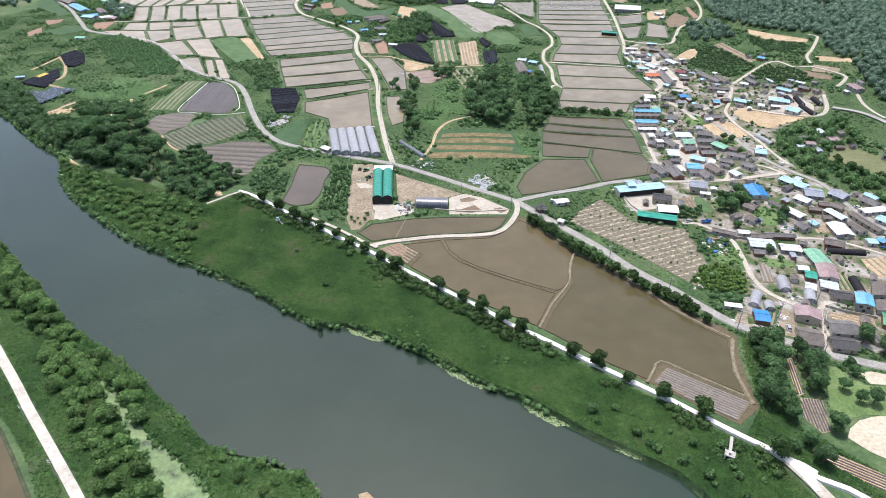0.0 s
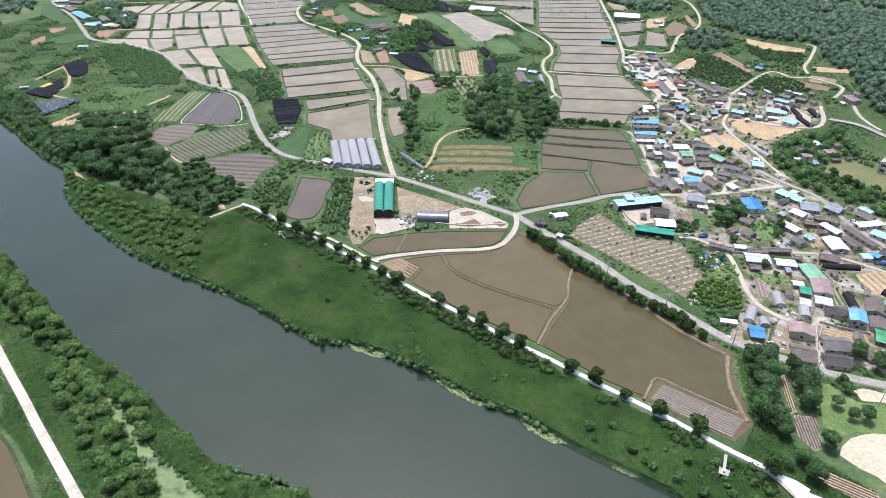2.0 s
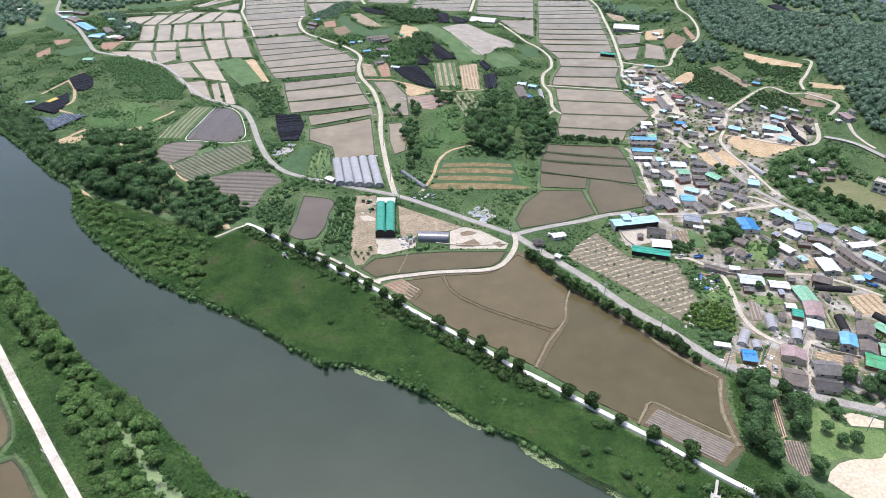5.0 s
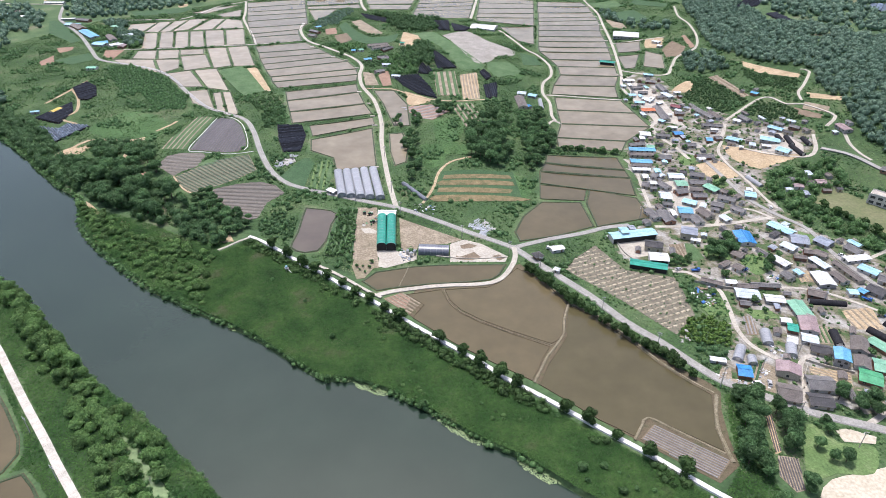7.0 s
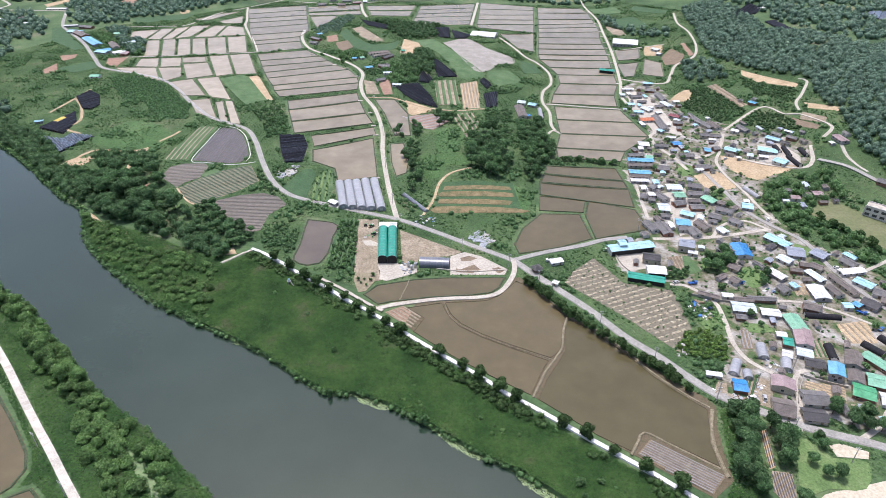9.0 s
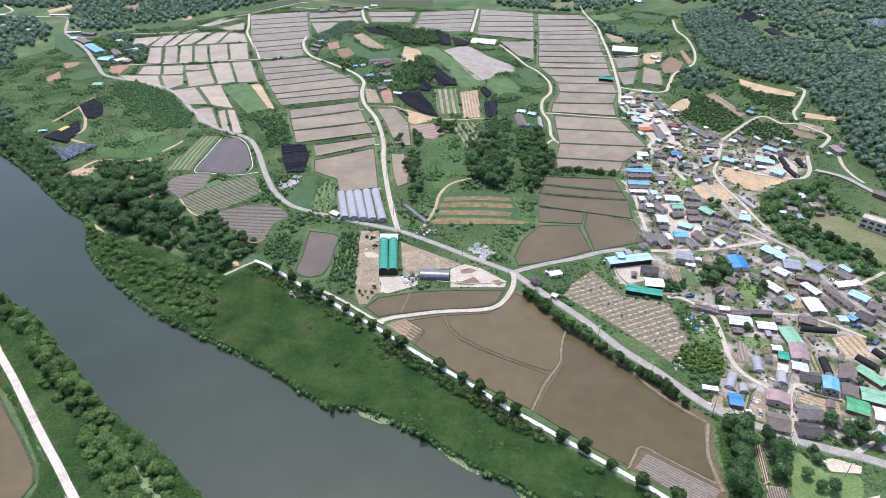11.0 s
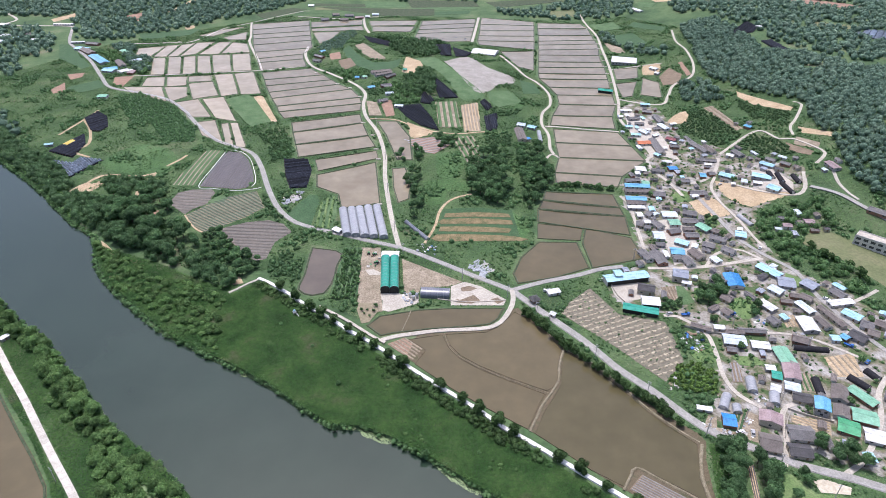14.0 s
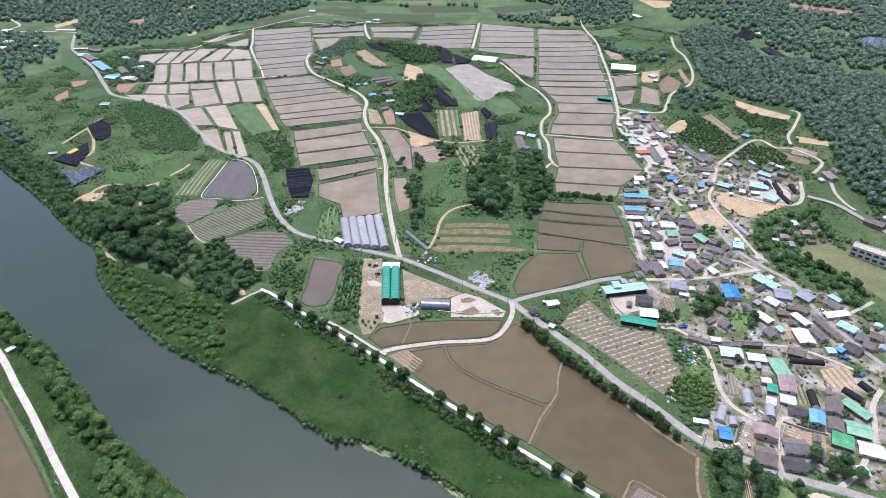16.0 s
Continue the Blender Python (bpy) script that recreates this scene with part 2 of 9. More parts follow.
# ---- plants ----
ICO = bmesh.new()
bmesh.ops.create_icosphere(ICO, subdivisions=1, radius=1.0)
ICO_V = np.array([v.co[:] for v in ICO.verts])
ICO_F = np.array([[v.index for v in f.verts] for f in ICO.faces])
ICO.free()
ICO = bmesh.new()
bmesh.ops.create_icosphere(ICO, subdivisions=2, radius=1.0)
ICO2_V = np.array([v.co[:] for v in ICO.verts])
ICO2_F = np.array([[v.index for v in f.verts] for f in ICO.faces])
ICO.free()


def leaves(rng, centres, radii, count, size, flat=0.8):
    """Leaf clumps: small bent quads that stand off rounded lobes, thicker above than below."""
    centres, radii = np.asarray(centres, float), np.asarray(radii, float)
    which = rng.choice(len(centres), count, p=radii ** 2 / (radii ** 2).sum())
    d = rng.normal(size=(count, 3))
    d[:, 2] = np.abs(d[:, 2]) * 0.9 - 0.35 * rng.random(count)
    d /= np.linalg.norm(d, axis=1, keepdims=True)
    pos = centres[which] + d * (radii[which] * rng.uniform(0.82, 1.12, count))[:, None] * [1, 1, flat]
    n = d + rng.normal(size=(count, 3)) * 0.55
    n /= np.linalg.norm(n, axis=1, keepdims=True)
    u = np.cross(n, rng.normal(size=(count, 3)))
    u /= np.linalg.norm(u, axis=1, keepdims=True)
    w = np.cross(n, u)
    s = size * rng.uniform(0.6, 1.4, (count, 1))
    quad = np.stack([pos - u * s - w * s * 0.6, pos + u * s * 0.9 - w * s * 0.5 + n * s * 0.3, pos + u * s * 0.8 + w * s * 0.7, pos - u * s * 0.7 + w * s * 0.8 + n * s * 0.2], 1)
    faces = np.arange(count * 4).reshape(-1, 4)
    return quad.reshape(-1, 3), faces


def fast_mesh(name, groups, material, smooth_faces=False):
    """One mesh from arrays of points and of faces (triangles and quads)."""
    verts, loops, starts, totals, base = [], [], [], [], 0
    at = 0
    for v, f in groups:
        verts.append(v)
        loops.append((f + base).ravel())
        k = f.shape[1]
        starts.append(at + np.arange(len(f)) * k)
        totals.append(np.full(len(f), k))
        at += f.size
        base += len(v)
    V, L, S_, T_ = np.concatenate(verts), np.concatenate(loops), np.concatenate(starts), np.concatenate(totals)
    me = bpy.data.meshes.new(name)
    me.vertices.add(len(V)), me.loops.add(len(L)), me.polygons.add(len(S_))
    me.vertices.foreach_set("co", V.astype(np.float32).ravel())
    me.loops.foreach_set("vertex_index", L.astype(np.int32))
    me.polygons.foreach_set("loop_start", S_.astype(np.int32))
    me.polygons.foreach_set("loop_total", T_.astype(np.int32))
    me.update(calc_edges=True)
    me.materials.append(material)
    if smooth_faces:
        me.polygons.foreach_set("use_smooth", [True] * len(S_))
    return me


def lump(rng, centre, r, flat, fine=False):
    V, F = (ICO2_V, ICO2_F) if fine else (ICO_V, ICO_F)
    k = 1 + rng.normal(size=(len(V), 1)) * 0.12
    return V * k * r * [1, 1, flat] + centre, F


def tree_crown_mesh(name, seed, radius, height, material, lobes=7, count=420, size=0.42, low=0.35):
    rng = np.random.default_rng(seed)
    cs, rs = [(0, 0, height * 0.66)], [radius * 0.72]
    for i in range(lobes):
        a = i * 2.4 + rng.uniform(-0.4, 0.4)
        rr = radius * rng.uniform(0.35, 0.66)
        cs.append((math.cos(a) * rr, math.sin(a) * rr, height * rng.uniform(low + 0.1, 0.82)))
        rs.append(radius * rng.uniform(0.34, 0.52))
    groups = [lump(rng, c, r * 0.74, 0.85) for c, r in zip(cs, rs)]
    groups.append(leaves(rng, cs, rs, count, size))
    return fast_mesh(name, groups, material)


def trunk_mesh(name, seed, height, r):
    rng = np.random.default_rng(seed)
    bm = bmesh.new()

    def limb(a, b, ra, rb):
        a, b = Vector(a), Vector(b)
        q = (b - a).to_track_quat("Z", "Y")
        rings = []
        for p, rad in ((a, ra), (b, rb)):
            rings.append([bm.verts.new(p + q @ Vector((math.cos(k * 1.0472) * rad, math.sin(k * 1.0472) * rad, 0))) for k in range(6)])
        for k in range(6):
            bm.faces.new((rings[0][k - 1], rings[0][k], rings[1][k], rings[1][k - 1]))

    limb((0, 0, -0.3), (0, 0, height * 0.45), r, r * 0.7)
    for i in range(4):
        a = i * 1.6 + rng.uniform(-0.3, 0.3)
        limb((0, 0, height * rng.uniform(0.3, 0.45)), (math.cos(a) * height * 0.22, math.sin(a) * height * 0.22, height * rng.uniform(0.6, 0.75)), r * 0.5, r * 0.15)
    me = bpy.data.meshes.new(name)
    bm.to_mesh(me)
    bm.free()
    me.materials.append(M["bark"])
    return me


PROTO = {}


def plant_proto(kind, label, category, radius, height, material, variants=4, lobes=7, count=420, size=0.42, trunk=0.16, low=0.35):
    PROTO[kind] = dict(label=label, category=category, name=kind, group="", crowns=[tree_crown_mesh("crown", hash_seed(kind, i), radius, height, material, lobes, count, size, low) for i in range(variants)],
                       trunk=trunk_mesh("trunk", hash_seed(kind, 9), height, trunk), radius=radius)


def hash_seed(kind, i):
    return sum(ord(c) * (k + 1) for k, c in enumerate(kind)) * 17 + i


def plant(kind, x, y, rng, lo=0.8, hi=1.25, group="", sink=0.0, label=""):
    p = PROTO[kind]
    bush = p["category"] == "bush"
    ob = new(p["name"], p["crowns"][int(rng.integers(len(p["crowns"])))] if bush else None)
    tagged(ob, label or p["label"], p["category"], group)
    s = rng.uniform(lo, hi)
    ob.matrix_world = Matrix.LocRotScale((x, y, gz(x, y) - sink), Euler((0, 0, rng.uniform(0, 6.28))), (s, s, s * rng.uniform(0.85, 1.15)))
    if bush:
        return ob
    c = new("crown", p["crowns"][int(rng.integers(len(p["crowns"])))])
    c.parent = ob
    t = new("trunk", p["trunk"])
    t.parent = ob
    return ob


def wood(kind, poly, spacing, seed, lo=0.8, hi=1.3, group="", sink=0.0, label="", keep_off=True):
    spots, rng = free_spots(poly, spacing, seed, keep_off)
    for x, y in spots:
        plant(kind, x, y, rng, lo, hi, group, sink, label)


def herbs(name, polys, per_m2, seed, size, material, label, category, tall=0.7, patch=9.0, keep_off=True):
    """Dense low plants: single bent leaves facing mostly up, over a cover that rises and falls, in one mesh."""
    groups = []
    for k, poly in enumerate(polys):
        spots, rng = free_spots(poly, 1 / math.sqrt(per_m2), seed + k, keep_off)
        if not spots:
            continue
        P = np.array(spots)
        n = len(P)
        z = np.array([gz(x, y) + tall * (0.55 + 0.6 * noise.noise((x / patch, y / patch, seed)) + 0.22 * noise.noise((x / 2.6, y / 2.6, seed))) for x, y in spots])
        pos = np.column_stack([P, np.maximum(z, -1.7) + rng.uniform(-0.08, 0.08, n)])
        nm = rng.normal(size=(n, 3)) * 0.3 + [0, 0, 1]
        nm /= np.linalg.norm(nm, axis=1, keepdims=True)
        u = np.cross(nm, rng.normal(size=(n, 3)))
        u /= np.linalg.norm(u, axis=1, keepdims=True)
        w = np.cross(nm, u)
        s = size * rng.uniform(0.55, 1.5, (n, 1))
        quad = np.stack([pos - u * s - w * s * 0.55, pos + u * s * 0.9 - w * s * 0.5 - nm * s * 0.3, pos + u * s * 0.85 + w * s * 0.6, pos - u * s * 0.75 + w * s * 0.7 - nm * s * 0.2], 1)
        groups.append((quad.reshape(-1, 3), np.arange(n * 4).reshape(-1, 4)))
    ob = new(name, fast_mesh(name, groups, material))
    return tagged(ob, label, category, kind="stuff")


def thicket(name, polys, spacing, seed, r0, r1, flat, material, label, category, clump=14, size=0.5, keep_off=True, rise=0.5, sink=0.0, patch=None, soft=False, level=None):
    """Growth that nobody could count: rounded clumps with leaves on them, in one mesh."""
    groups = []
    for k, poly in enumerate(polys):
        spots, rng = free_spots(poly, spacing, seed + k, keep_off)
        for x, y in spots:
            if patch and noise.noise((x / patch, y / patch, seed)) < rng.uniform(-0.25, 0.35):
                continue
            if level is not None and noise.noise((x / 22, y / 22, seed)) < level + rng.uniform(-0.08, 0.08):
                continue
            r = rng.uniform(r0, r1)
            c = np.array((x, y, gz(x, y) + r * flat * rise - sink))
            groups.append(lump(rng, c, r * 0.8, flat))
            if clump:
                groups.append(leaves(rng, [c], [r], clump, size, flat))
    if not groups:
        return
    ob = new(name, fast_mesh(name, groups, material, soft))
    return tagged(ob, label, category, kind="stuff")


def box(bm, x0, y0, z0, x1, y1, z1):
    v = [bm.verts.new(p) for p in ((x0, y0, z0), (x1, y0, z0), (x1, y1, z0), (x0, y1, z0), (x0, y0, z1), (x1, y0, z1), (x1, y1, z1), (x0, y1, z1))]
    for f in ((0, 3, 2, 1), (4, 5, 6, 7), (0, 1, 5, 4), (1, 2, 6, 5), (2, 3, 7, 6), (3, 0, 4, 7)):
        bm.faces.new([v[i] for i in f])
    return v


def box_part(name, parent, material, x0, y0, z0, x1, y1, z1, label=""):
    bm = bmesh.new()
    box(bm, x0, y0, z0, x1, y1, z1)
    return part(name, bm, material, parent, label)


def roof_mat(name, colour, stripes=4.0, rough=0.55, wear=0.25, metal=0.0):
    """Painted sheet or slate with ribs down the slope, faded and stained in patches."""
    dark = tuple(c * (1 - wear) for c in colour)
    pale = tuple(min(0.9, c * (1 + wear * 0.5) + 0.02) for c in colour)
    m = mat(name, [dark, colour, pale], 0.35, rough, 5.0, metal=metal, per=0.1)
    nt = m.node_tree
    tc = nt.nodes.new("ShaderNodeTexCoord")
    wv = nt.nodes.new("ShaderNodeTexWave")
    wv.wave_type, wv.bands_direction = "BANDS", "X"
    wv.inputs["Scale"].default_value = stripes * 0.314
    wv.inputs["Distortion"].default_value = 0.15
    b = nt.nodes.new("ShaderNodeBump")
    b.inputs["Strength"].default_value, b.inputs["Distance"].default_value = 0.6, 0.12
    nt.links.new(tc.outputs["Object"], wv.inputs["Vector"])
    nt.links.new(wv.outputs["Fac"], b.inputs["Height"])
    nt.links.new(b.outputs["Normal"], nt.nodes["Principled BSDF"].inputs["Normal"])
    return m


ROOF = {k: (roof_mat(k + "_roof", c, st, ro), words) for k, c, st, ro, words in (
    ("blue", (0.12, 0.34, 0.52), 3, 0.4, "bright blue metal"), ("deep", (0.03, 0.20, 0.46), 3, 0.4, "deep blue metal"),
    ("sky", (0.33, 0.55, 0.65), 3, 0.4, "faded sky-blue metal"), ("pale", (0.50, 0.57, 0.62), 3, 0.4, "pale blue-grey metal"),
    ("white", (0.60, 0.61, 0.61), 3, 0.45, "white sheet-metal"), ("slate", (0.155, 0.150, 0.150), 6, 0.75, "weathered grey slate"),
    ("char", (0.075, 0.072, 0.075), 6, 0.7, "dark charcoal sheet"), ("brown", (0.158, 0.138, 0.126), 6, 0.75, "brown-grey tiled"),
    ("mauve", (0.27, 0.20, 0.205), 3, 0.6, "faded mauve metal"), ("mint", (0.20, 0.42, 0.29), 3, 0.4, "mint green metal"),
    ("green", (0.07, 0.31, 0.15), 3, 0.4, "green metal"), ("teal", (0.02, 0.26, 0.19), 3, 0.4, "teal green metal"),
    ("orange", (0.52, 0.16, 0.07), 5, 0.6, "orange tiled"), ("maroon", (0.23, 0.07, 0.08), 5, 0.6, "dark red tiled"), ("yellow", (0.62, 0.46, 0.10), 3, 0.5, "yellow plastic"), ("steel", (0.27, 0.30, 0.36), 4, 0.4, "blue-grey steel"))}

WALLS = [mat("wall_" + n, [tuple(v * 0.8 for v in c), c], 0.6, 0.85, 5.0) for n, c in (("white", (0.62, 0.60, 0.56)), ("cream", (0.50, 0.45, 0.36)), ("grey", (0.36, 0.35, 0.34)), ("brick", (0.30, 0.16, 0.11)))]
M["pane"] = mat("window_glass", [(0.03, 0.035, 0.04), (0.06, 0.07, 0.08)], 0.5, 0.1, 3.0, spec=0.6)
M["timber"] = mat("door_timber", [(0.16, 0.11, 0.07), (0.24, 0.17, 0.11)], 3.0, 0.7)
# Near black: real dark sheets and walls, also painted shade in open fronts.
M["dark"] = mat("dark_sheet_and_shade", [(0.02, 0.02, 0.02), (0.035, 0.033, 0.03)], 1.0, 0.9)
M["frame"] = mat("frame_metal", [(0.45, 0.46, 0.47), (0.6, 0.6, 0.6)], 1.0, 0.45, metal=0.6)
HOUSES = [0]


def place(ob, a, b, h=0.0):
    """Stands a thing between two places; returns its length. Its x runs from a to b."""
    cx, cy = (a[0] + b[0]) / 2, (a[1] + b[1]) / 2
    if b[0] < a[0]:
        a, b = b, a
    ob.matrix_world = Matrix.LocRotScale((cx, cy, gz(cx, cy) + h), Euler((0, 0, math.atan2(b[1] - a[1], b[0] - a[0]))), None)
    return math.hypot(b[0] - a[0], b[1] - a[1])


def footprint(ob, length, width, grow=1.0):
    m = ob.matrix_basis
    l, w = length / 2 + grow, width / 2 + grow
    SOLID.append([tuple((m @ Vector(p))[:2]) for p in ((-l, -w, 0), (l, -w, 0), (l, w, 0), (-l, w, 0))])
    taken([tuple((m @ Vector(p))[:2]) for p in ((-l, -w, 0), (l, -w, 0), (l, w, 0), (-l, w, 0))])


def house(axis, width, colour, wall=2.3, pitch=0.42, open_front=False, name="", extra="", skin=None):
    """A house or shed: ridge from end to end of the axis, gable walls, two roof slabs with eaves, ridge cap, windows and door."""
    HOUSES[0] += 1
    width *= 0.9 if axis[0][1] > 330 else 0.76
    k = HOUSES[0]
    rng = random.Random(k * 31)
    big = width > 8.5
    pitch = 0.2 if colour not in ("slate", "brown", "char", "orange", "maroon") else 0.34
    name = name or ("barn" if big and wall > 3.4 else "shed" if width < 5.2 else "house")
    ob = new(name)
    L = max(3.0, place(ob, *axis))
    roof, words = ROOF[colour]
    tagged(ob, extra or f"{'low ' if wall < 3 else 'tall '}{['', 'rural ', 'village ', 'farm '][k % 4]}{name} with {words} roof", name, "village buildings" if name == "house" else "farm sheds")
    footprint(ob, L, width)
    l, w, rise = L / 2 - 0.35, width / 2 - 0.4, width / 2 * pitch
    wm = WALLS[rng.randrange(4)] if colour not in ("white", "sky", "pale") else WALLS[rng.choice((0, 0, 2))]
    wm = skin or wm
    bm = bmesh.new()
    sec = [(-w, -0.3), (w, -0.3), (w, wall), (0, wall + rise * (w / (width / 2))), (-w, wall)]
    A = [bm.verts.new((-l, y, z)) for y, z in sec]
    B = [bm.verts.new((l, y, z)) for y, z in sec]
    bm.faces.new(A[::-1]), bm.faces.new(B)
    for i in range(5):
        bm.faces.new((A[i - 1], A[i], B[i], B[i - 1]))
    part("wall", bm, wm, ob)
    e, th = 0.55, 0.14
    for s in (-1, 1):
        bm = bmesh.new()
        y1, z1 = s * (width / 2 + e * 0.4), wall - 0.06 - e * 0.4 * pitch
        top = wall + rise + 0.08
        n = 5
        rows = []
        for i in range(n + 1):
            x = -L / 2 + L * i / n
            sag = rng.uniform(-0.05, 0.03) if colour in ("slate", "brown", "char") else 0
            rows.append([bm.verts.new(p) for p in ((x, 0, top + sag), (x, y1, z1 + 0.08 + sag), (x, y1, z1 + 0.08 - th), (x, 0, top - th))])
        for r, q in zip(rows, rows[1:]):
            for i in range(4):
                f = (r[i - 1], r[i], q[i], q[i - 1])
                bm.faces.new(f if s < 0 else f[::-1])
        for r, flip in ((rows[0], s > 0), (rows[-1], s < 0)):
            bm.faces.new(r if not flip else r[::-1])
        bmesh.ops.recalc_face_normals(bm, faces=bm.faces[:])
        part("roof", bm, roof, ob)
    box_part("ridge_cap", ob, roof, -L / 2, -0.18, wall + rise + 0.03, L / 2, 0.18, wall + rise + 0.16)
    if open_front:
        # A near-black panel on the solid wall, painted shade of an open front.
        box_part("opening_shade", ob, M["dark"], -l + 0.5, -w - 0.04, 0.0, l - 0.5, -w, wall - 0.5)
    else:
        for side in ((-1, 1) if axis[0][1] < 330 else (-1,)):
            n = max(1, int(L / 4))
            for i in range(n):
                x = -l + (i + 0.5) * 2 * l / n + rng.uniform(-0.3, 0.3)
                if side < 0 and i == n // 2:
                    box_part("door", ob, M["timber"], x - 0.5, -w - 0.05, 0, x + 0.5, -w, 2.0)
                else:
                    win = box_part("window", ob, M["pane"], x - 0.7, side * w - (0.05 if side < 0 else 0), 0.9, x + 0.7, side * w + (0.05 if side > 0 else 0), 2.0)
                    if axis[0][1] < 300:
                        box_part("sill", win, M["frame"], x - 0.8, side * w - (0.12 if side < 0 else 0), 0.82, x + 0.8, side * w + (0.12 if side > 0 else 0), 0.9)
        for side in ((-1, 1) if name != "shed" else ()):
            if wall > 3.5:
                for y in (-w * 0.45, w * 0.45):
                    box_part("window", ob, M["pane"], side * l - (0.05 if side < 0 else 0), y - 0.7, 2.6, side * l + (0.05 if side > 0 else 0), y + 0.7, 3.8)
            box_part("window", ob, M["pane"], side * l - (0.05 if side < 0 else 0), -0.6, 0.9, side * l + (0.05 if side > 0 else 0), 0.6, 2.0)
    return ob


FILM = {k: (m, w) for k, m, w in (
    ("clear", mat("clear_film", [(0.25, 0.26, 0.285), (0.34, 0.35, 0.37)], 0.3, 0.3, 6.0, spec=0.6, per=0.06), "clear plastic film"),
    ("black", mat("shade_cloth", [(0.012, 0.012, 0.015), (0.03, 0.03, 0.035)], 0.8, 0.8, 4.0, spec=0.15), "black shade cloth"),
    ("teal", mat("teal_sheet", [(0.02, 0.20, 0.15), (0.03, 0.30, 0.22)], 0.3, 0.35, 5.0), "teal green sheeting"),
    ("dim", mat("grey_film", [(0.09, 0.10, 0.13), (0.17, 0.18, 0.21)], 0.4, 0.3, 5.0, spec=0.6), "grey dusty film"))}
M["hoop"] = mat("hoop_steel", [(0.20, 0.21, 0.23), (0.30, 0.31, 0.33)], 2.0, 0.5)


def tunnel(axis, width, film, rise=2.2, wall=1.0, group="", hoops=True, name="polytunnel", extra="", ends="film"):
    """A greenhouse tunnel: arched film over steel hoops, with end walls and a door."""
    if name == "polytunnel":
        width *= 0.8
        rise *= 0.8
    ob = new(name)
    L = place(ob, *axis)
    footprint(ob, L, width, 0.4)
    material, words = FILM[film]
    tagged(ob, extra or f"arched {name} covered in {words} over steel hoops", "greenhouse", group)
    w = width / 2 * 0.97
    sec = [(-w, -0.2), (-w, wall * 0.6)] + [(-w * math.cos(a), wall + rise * math.sin(a)) for a in [math.pi * i / 10 for i in range(11)]] + [(w, wall * 0.6), (w, -0.2)]
    n = max(2, int(L / 3.0))
    verts, faces = [], []
    rng = random.Random(int(L * 100))
    for i in range(n + 1):
        x = -L / 2 + L * i / n
        dip = rng.uniform(-0.05, 0.03)
        verts += [(x, y, z + (dip if z > wall else 0)) for y, z in sec]
    k = len(sec)
    for i in range(n):
        faces += [(i * k + j, i * k + j + 1, (i + 1) * k + j + 1, (i + 1) * k + j) for j in range(k - 1)]
    mesh_obj("cover", verts, faces, material, ob, True)
    for s in (-1, 1):
        bm = bmesh.new()
        vs = [bm.verts.new((s * (L / 2 - 0.12), y * 0.98, z * 0.985)) for y, z in sec]
        bm.faces.new(vs if s < 0 else vs[::-1])
        # ends "dark": backlit shade put into the end wall and door colour.
        e = part("end_wall", bm, M["dark"] if ends == "dark" else material, ob)
        box_part("door", e, M["frame"] if ends != "dark" else M["dark"], s * (L / 2 - 0.08) - 0.04, -0.9, 0, s * (L / 2 - 0.08) + 0.04, 0.9, 2.0)
    if hoops and film != "black":
        bm = bmesh.new()
        pts = [(y * 1.008, z * 1.012 + 0.02) for y, z in sec[1:-1]]
        for (y0, z0), (y1, z1) in zip(pts, pts[1:]):
            v = [bm.verts.new(p) for p in ((-0.09, y0, z0), (0.09, y0, z0), (0.09, y1, z1), (-0.09, y1, z1))]
            bm.faces.new(v)
        me = bpy.data.meshes.new("hoop")
        bm.to_mesh(me)
        bm.free()
        me.materials.append(M["hoop"])
        for i in range(n + 1):
            h = new("hoop", me)
            h.parent = ob
            h.location = (-L / 2 + L * i / n, 0, 0)
    return ob


# ---- fields ----


def crop(pts, material, label, category="field", z=0.10, curve=False, group=""):
    taken(pts)
    return polygon("field", pts, z, material, label, category, group=group, curve=curve)


def clip_rows(poly, direction, gap, start=0.0):
    """Parallel rows across an outline: pairs of ends."""
    d = Vector(direction).normalized()
    n = Vector((-d.y, d.x))
    offs = [Vector(p).dot(n) for p in poly]
    rows, o = [], min(offs) + gap * (0.5 + start)
    while o < max(offs) - gap * 0.2:
        ts = []
        for p, q in zip(poly, poly[1:] + poly[:1]):
            a, b = Vector(p).dot(n) - o, Vector(q).dot(n) - o
            if (a > 0) != (b > 0):
                ts.append((Vector(p).lerp(Vector(q), a / (a - b))).dot(d))
        ts.sort()
        for a, b in zip(ts[::2], ts[1::2]):
            if b - a > gap:
                rows.append((d * (a + 0.5) + n * o, d * (b - 0.5) + n * o))
        o += gap
    return rows


